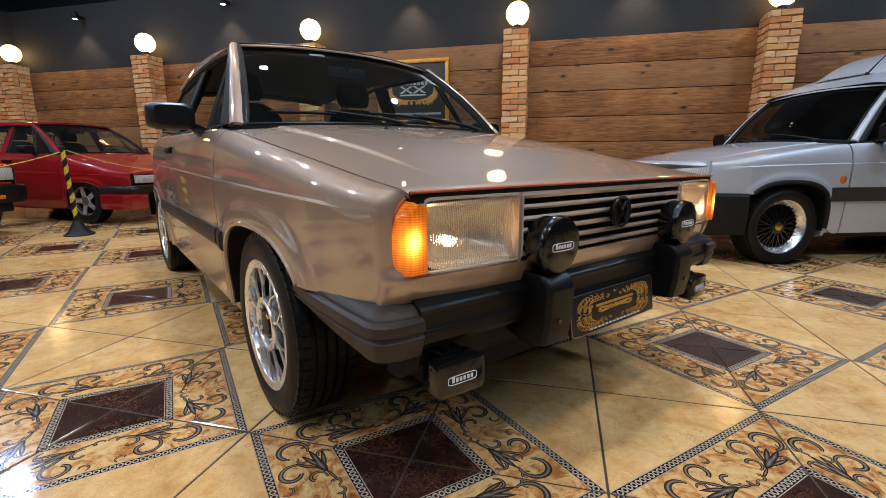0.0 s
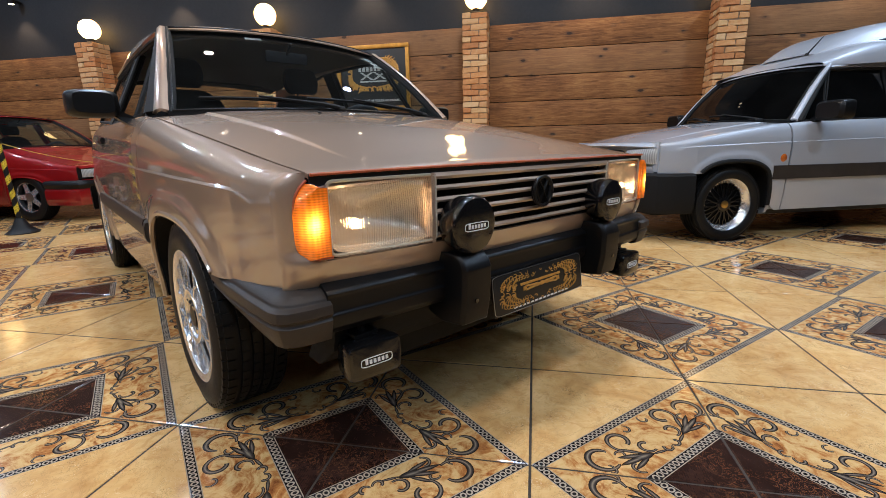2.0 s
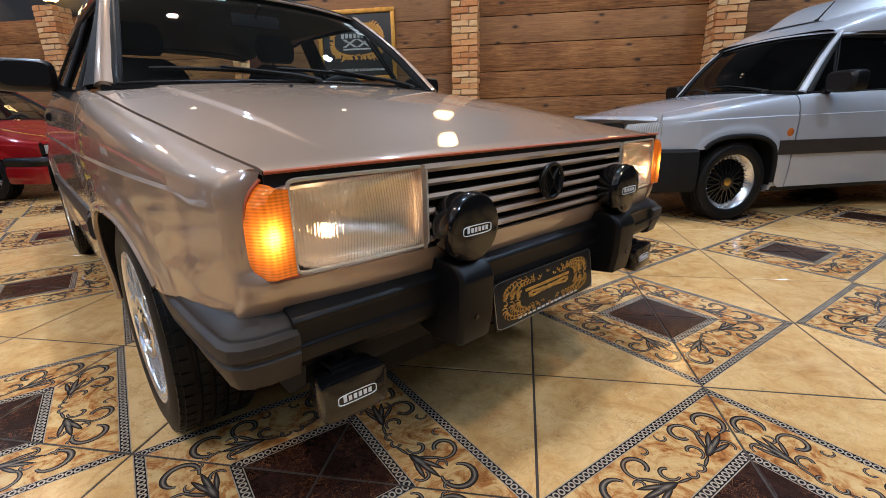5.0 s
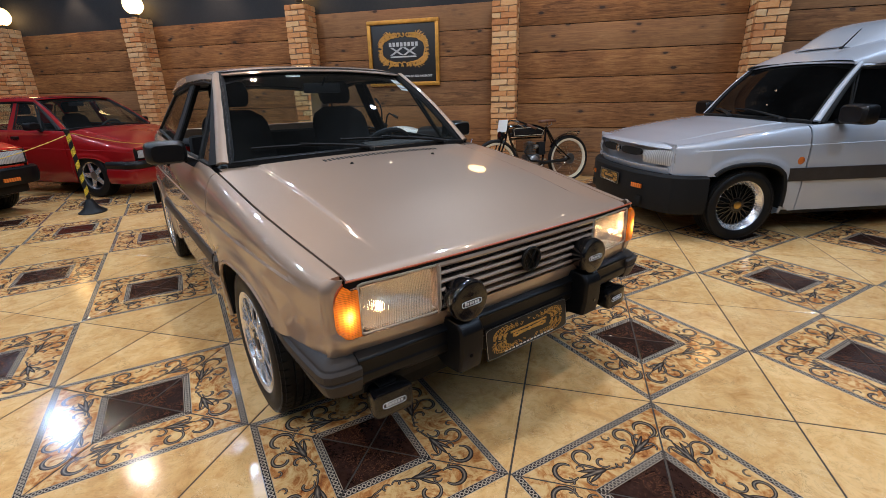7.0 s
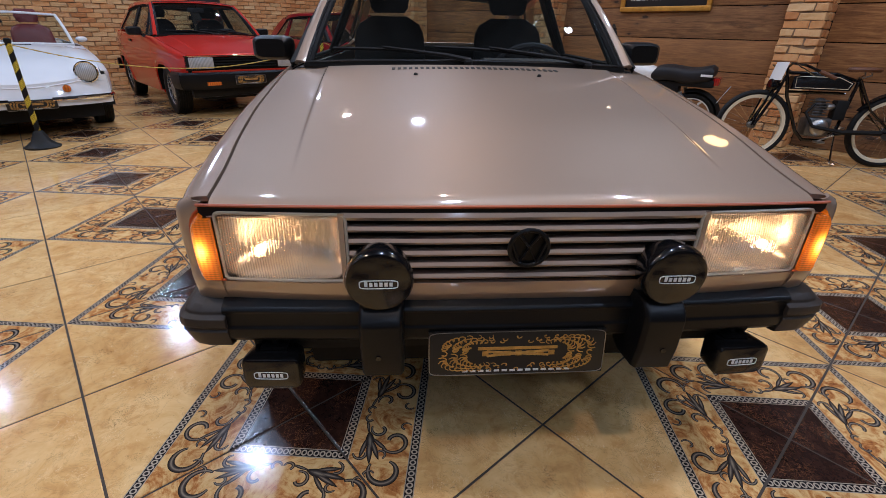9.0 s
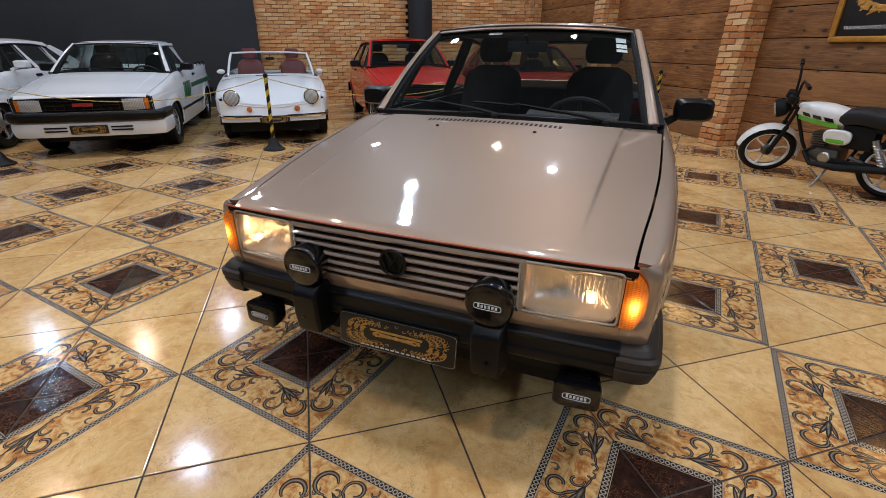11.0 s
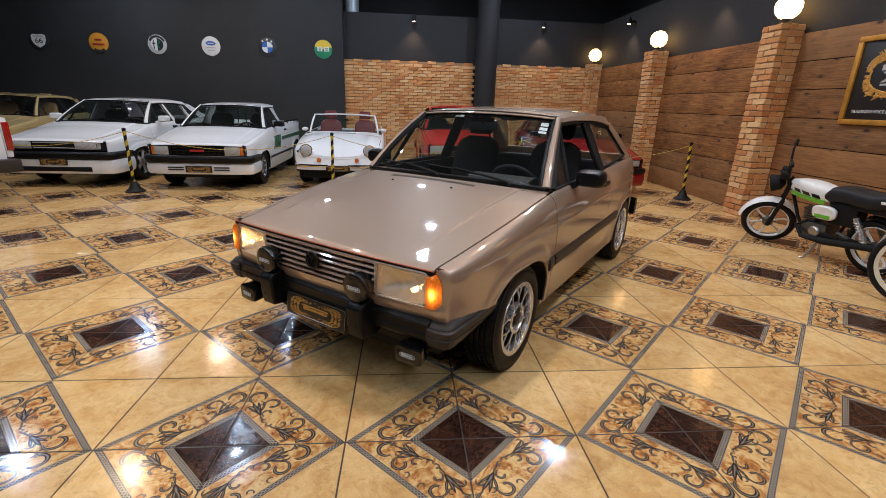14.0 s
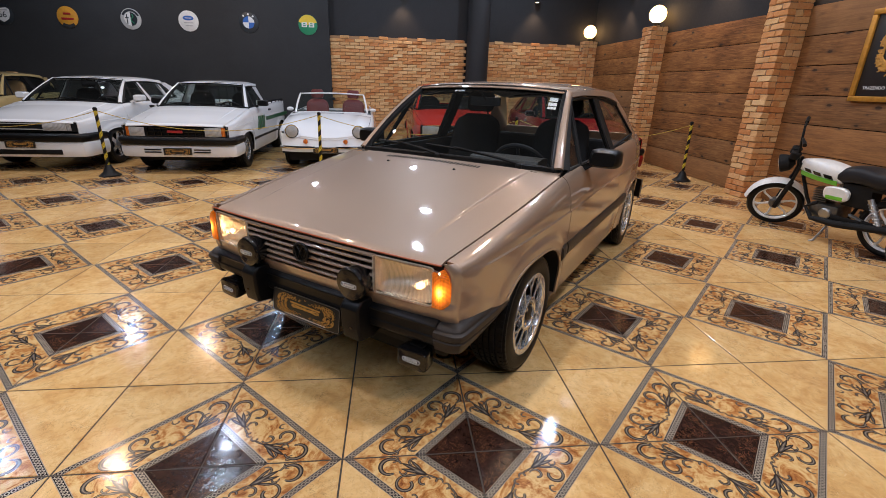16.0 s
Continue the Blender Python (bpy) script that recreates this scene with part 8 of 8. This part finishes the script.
# ---- round enamel signs ----
def round_sign(y, z, kind, label):
    th = thing("round_sign", pose(X0 + 0.102, y, z, 0, 0, 90) @ pose(0, 0, 0, 90), label, "sign", "round signs on the tall wall")
    R = 0.212

    def disc(r, h0, h1, mat, name="disc"):
        bm = bmesh.new()
        lathe(bm, [(r, h0), (r, h1 - 0.002), (r - 0.004, h1)], None, 40)
        return part(name, bm, mat, th)

    def bar(x0, x1, y0, y1, mat, h=0.019, name="bar"):
        return part(name, boxed(x0, x1, y0, y1, 0.012, h, 0.001), mat, th)

    def half(a0, a1, r0, r1, mat, h=0.018, name="field"):
        n = 20
        pts = [(r1 * math.cos(lerp(a0, a1, k / n)), r1 * math.sin(lerp(a0, a1, k / n))) for k in range(n + 1)]
        pts += [(r0 * math.cos(lerp(a1, a0, k / n)), r0 * math.sin(lerp(a1, a0, k / n))) for k in range(n + 1)] if r0 else [(0, 0)]
        return part(name, prism(bmesh.new(), pts, pose(0, 0, 0.012), h - 0.012), mat, th)

    S_ = M_SIGNS
    if kind == "green":
        disc(R, 0, 0.014, S_["green"])
        half(0.25, math.pi - 0.25, 0, R - 0.004, S_["yellow"])
        for x0, x1 in ((-0.14, -0.02), (0.02, 0.14)):
            bar(x0, x1, -0.05, 0.05, S_["white"], 0.022)
            bar(x0 + 0.035, x1 - 0.03, -0.03, -0.006, S_["green"], 0.024)
            bar(x0 + 0.035, x1 - 0.03, 0.012, 0.034, S_["green"], 0.024)
    elif kind == "roundel":
        disc(R, 0, 0.014, S_["dark"])
        for q in range(4):
            half(q * math.pi / 2, (q + 1) * math.pi / 2, 0, 0.125, S_["white"] if q % 2 == 0 else S_["blue"])
        for a in (0.9, 1.57, 2.24):
            bm = bmesh.new()
            box(bm, -0.018, 0.018, -0.018, 0.018, 0.012, 0.019, 0.001, pose(0.165 * math.cos(a), 0.165 * math.sin(a), 0, 0, 0, math.degrees(a) - 90))
            part("bar", bm, S_["white"], th)
    elif kind == "oval":
        disc(R, 0, 0.014, S_["white"])
        part("oval", prism(bmesh.new(), ring_points(0, 0.06, 0.115, 0.048, 28), pose(0, 0, 0.012), 0.007), S_["blue"], th)
        bar(-0.07, 0.07, 0.052, 0.068, S_["white"], 0.021)
        bar(-0.10, 0.10, -0.045, -0.025, S_["silver"])
        bar(-0.075, 0.075, -0.105, -0.085, S_["silver"])
    elif kind == "halves":
        disc(R, 0, 0.014, S_["silver"])
        half(math.pi / 2, 3 * math.pi / 2, 0, 0.135, S_["white"])
        half(-math.pi / 2, math.pi / 2, 0, 0.135, S_["dark"])
        bar(-0.085, -0.065, -0.10, 0.10, S_["dark"], 0.021)
        bar(-0.115, -0.035, 0.01, 0.032, S_["dark"], 0.021)
        bm = bmesh.new()
        tube(bm, [(0.03 + 0.03 * math.sin(k * 1.1), 0.09 - 0.025 * k, 0.02) for k in range(8)], 0.010, 6)
        part("squiggle", bm, S_["green"], th)
        half(0.4, 2.7, 0.15, 0.195, S_["dark"])
    elif kind == "orange":
        disc(R, 0, 0.014, S_["orange"])
        half(math.pi * 1.28, math.pi * 1.72, 0.15, R, M_CHARCOAL_LIT)
        bar(-0.075, 0.075, 0.045, 0.085, S_["red"])
        bar(-0.125, 0.125, -0.055, -0.015, S_["red"])
    else:
        disc(R, 0, 0.014, S_["dark"])
        sh = [(-0.155, 0.10), (-0.10, 0.135), (0, 0.12), (0.10, 0.135), (0.155, 0.10), (0.15, 0.0), (0.11, -0.09), (0, -0.155), (-0.11, -0.09), (-0.15, 0.0)]
        part("shield", prism(bmesh.new(), sh, pose(0, 0, 0.012), 0.006), S_["white"], th)
        text_mesh("66", 0.17, pose(0, -0.01, 0.0195), S_["dark"], "numeral", th)
        bar(-0.11, 0.11, 0.072, 0.098, S_["silver"], 0.021)


for y, z, kind, label in ((-1.22, 2.545, "green", "round green and yellow enamel sign"), (-2.53, 2.54, "roundel", "round black enamel sign with blue and white quarters"), (-3.83, 2.515, "oval", "round white enamel sign with a blue oval"), (-5.04, 2.505, "halves", "round silver sign with a split field"), (-6.34, 2.49, "orange", "round orange enamel sign with a notch below"), (-7.63, 2.49, "shield", "round sign with a white road shield"), (-8.95, 2.49, "oval", "round white enamel sign with a blue oval")):
    round_sign(y, z, kind, label)

# ---- rope posts ----
POSTS = [(-4.43, -6.1), (-4.40, -3.22), (-4.52, -0.36), (-4.52, 2.58), (-4.40, 5.28)]


def rope_post(x, y, lean):
    th = thing("rope_post", pose(x, y, 0, lean, 0, 0), "striped yellow and black rope post on a rubber cone", "post", "rope posts")
    bm = bmesh.new()
    lathe(bm, [(0.135, 0.0), (0.138, 0.012), (0.12, 0.022), (0.075, 0.06), (0.045, 0.13), (0.032, 0.15), (0.024, 0.152)], None, 28)
    part("cone", bm, M_RUBBER, th, "black rubber cone")
    bm = bmesh.new()
    lathe(bm, [(0.021, 0.02), (0.021, 0.875), (0.026, 0.88), (0.026, 0.905), (0.012, 0.915)], None, 20)
    pole = part("pole", bm, M_MATTBLACK, th)
    turns = 5.0
    bm = sheet(90, 6, lambda u, v: (0.0222 * math.cos(2 * math.pi * turns * u + v * math.pi), 0.0222 * math.sin(2 * math.pi * turns * u + v * math.pi), 0.155 + 0.715 * u))
    part("stripe", bm, M_YELLOW, pole, "yellow spiral stripe")


for (x, y), lean in zip(POSTS, (0, 1, -1, 2.5, 1)):
    rope_post(x, y, lean)
for (xa, ya), (xb, yb) in zip(POSTS, POSTS[1:]):
    pts = [(lerp(xa, xb, t), lerp(ya, yb, t), 0.87 - 4 * 0.24 * t * (1 - t)) for t in [k / 80 for k in range(81)]]
    bm = bmesh.new()
    tube(bm, pts, [0.0060 if k % 2 else 0.0030 for k in range(81)], 6)
    mesh_thing("rope_chain", bm, M_CHAIN, Matrix(), "yellow plastic chain sagging between the posts", "chain", "rope chains")

# ---- floor tiles ----
def tile_mesh(name, turn):
    """A tile with softened edges; its ornament's corner is turned to the pattern."""
    bm = bmesh.new()
    g, e, h = 0.0034, 0.0030, 0.008
    uvl = bm.loops.layers.uv.new("UVMap")
    rings = [(g, -h), (g, -0.0012), (g + e, 0.0)]
    vs = [[bm.verts.new((x, y, z)) for x, y in ((o, o), (S - o, o), (S - o, S - o), (o, S - o))] for o, z in rings]
    for a, b in zip(vs, vs[1:]):
        for i in range(4):
            bm.faces.new((a[i], a[(i + 1) % 4], b[(i + 1) % 4], b[i]))
    bm.faces.new(vs[-1])
    for f in bm.faces:
        for l in f.loops:
            x, y = l.vert.co.x / S, l.vert.co.y / S
            l[uvl].uv = ((x, y), (1 - x, y), (1 - x, 1 - y), (x, 1 - y))[turn]
    return finish(name, bm, M_TILE)


TILES = [tile_mesh("tile", k) for k in range(4)]
rest_v, rest_f, rest_uv = [], [], []
near = 0
for i in range(math.floor(X0 / S), math.ceil(X1 / S)):
    for j in range(math.floor(Y0 / S), math.ceil(Y1 / S)):
        turn = {(0, 0): 0, (1, 0): 1, (1, 1): 2, (0, 1): 3}[(i % 2, j % 2)]
        if -8 <= i <= 5 and -6 <= j <= 9 and near < 300:
            near += 1
            ob = new("tile", TILES[turn])
            ob.parent = slab
            ob.matrix_basis = pose(i * S, j * S, rng.uniform(-0.0004, 0.0004), rng.uniform(-.05, .05), rng.uniform(-.05, .05))
        else:
            me, o = TILES[turn], len(rest_v)
            rest_v += [(v.co.x + i * S, v.co.y + j * S, v.co.z) for v in me.vertices]
            rest_f += [[o + q for q in f.vertices] for f in me.polygons]
            rest_uv += [tuple(d.uv) for d in me.uv_layers[0].data]
me = bpy.data.meshes.new("outer_tiles")
me.from_pydata(rest_v, [], rest_f)
me.uv_layers.new(name="UVMap").data.foreach_set("uv", [c for uv in rest_uv for c in uv])
me.materials.append(M_TILE)
tagged(new("outer_tiles", me), kind="stuff").parent = slab
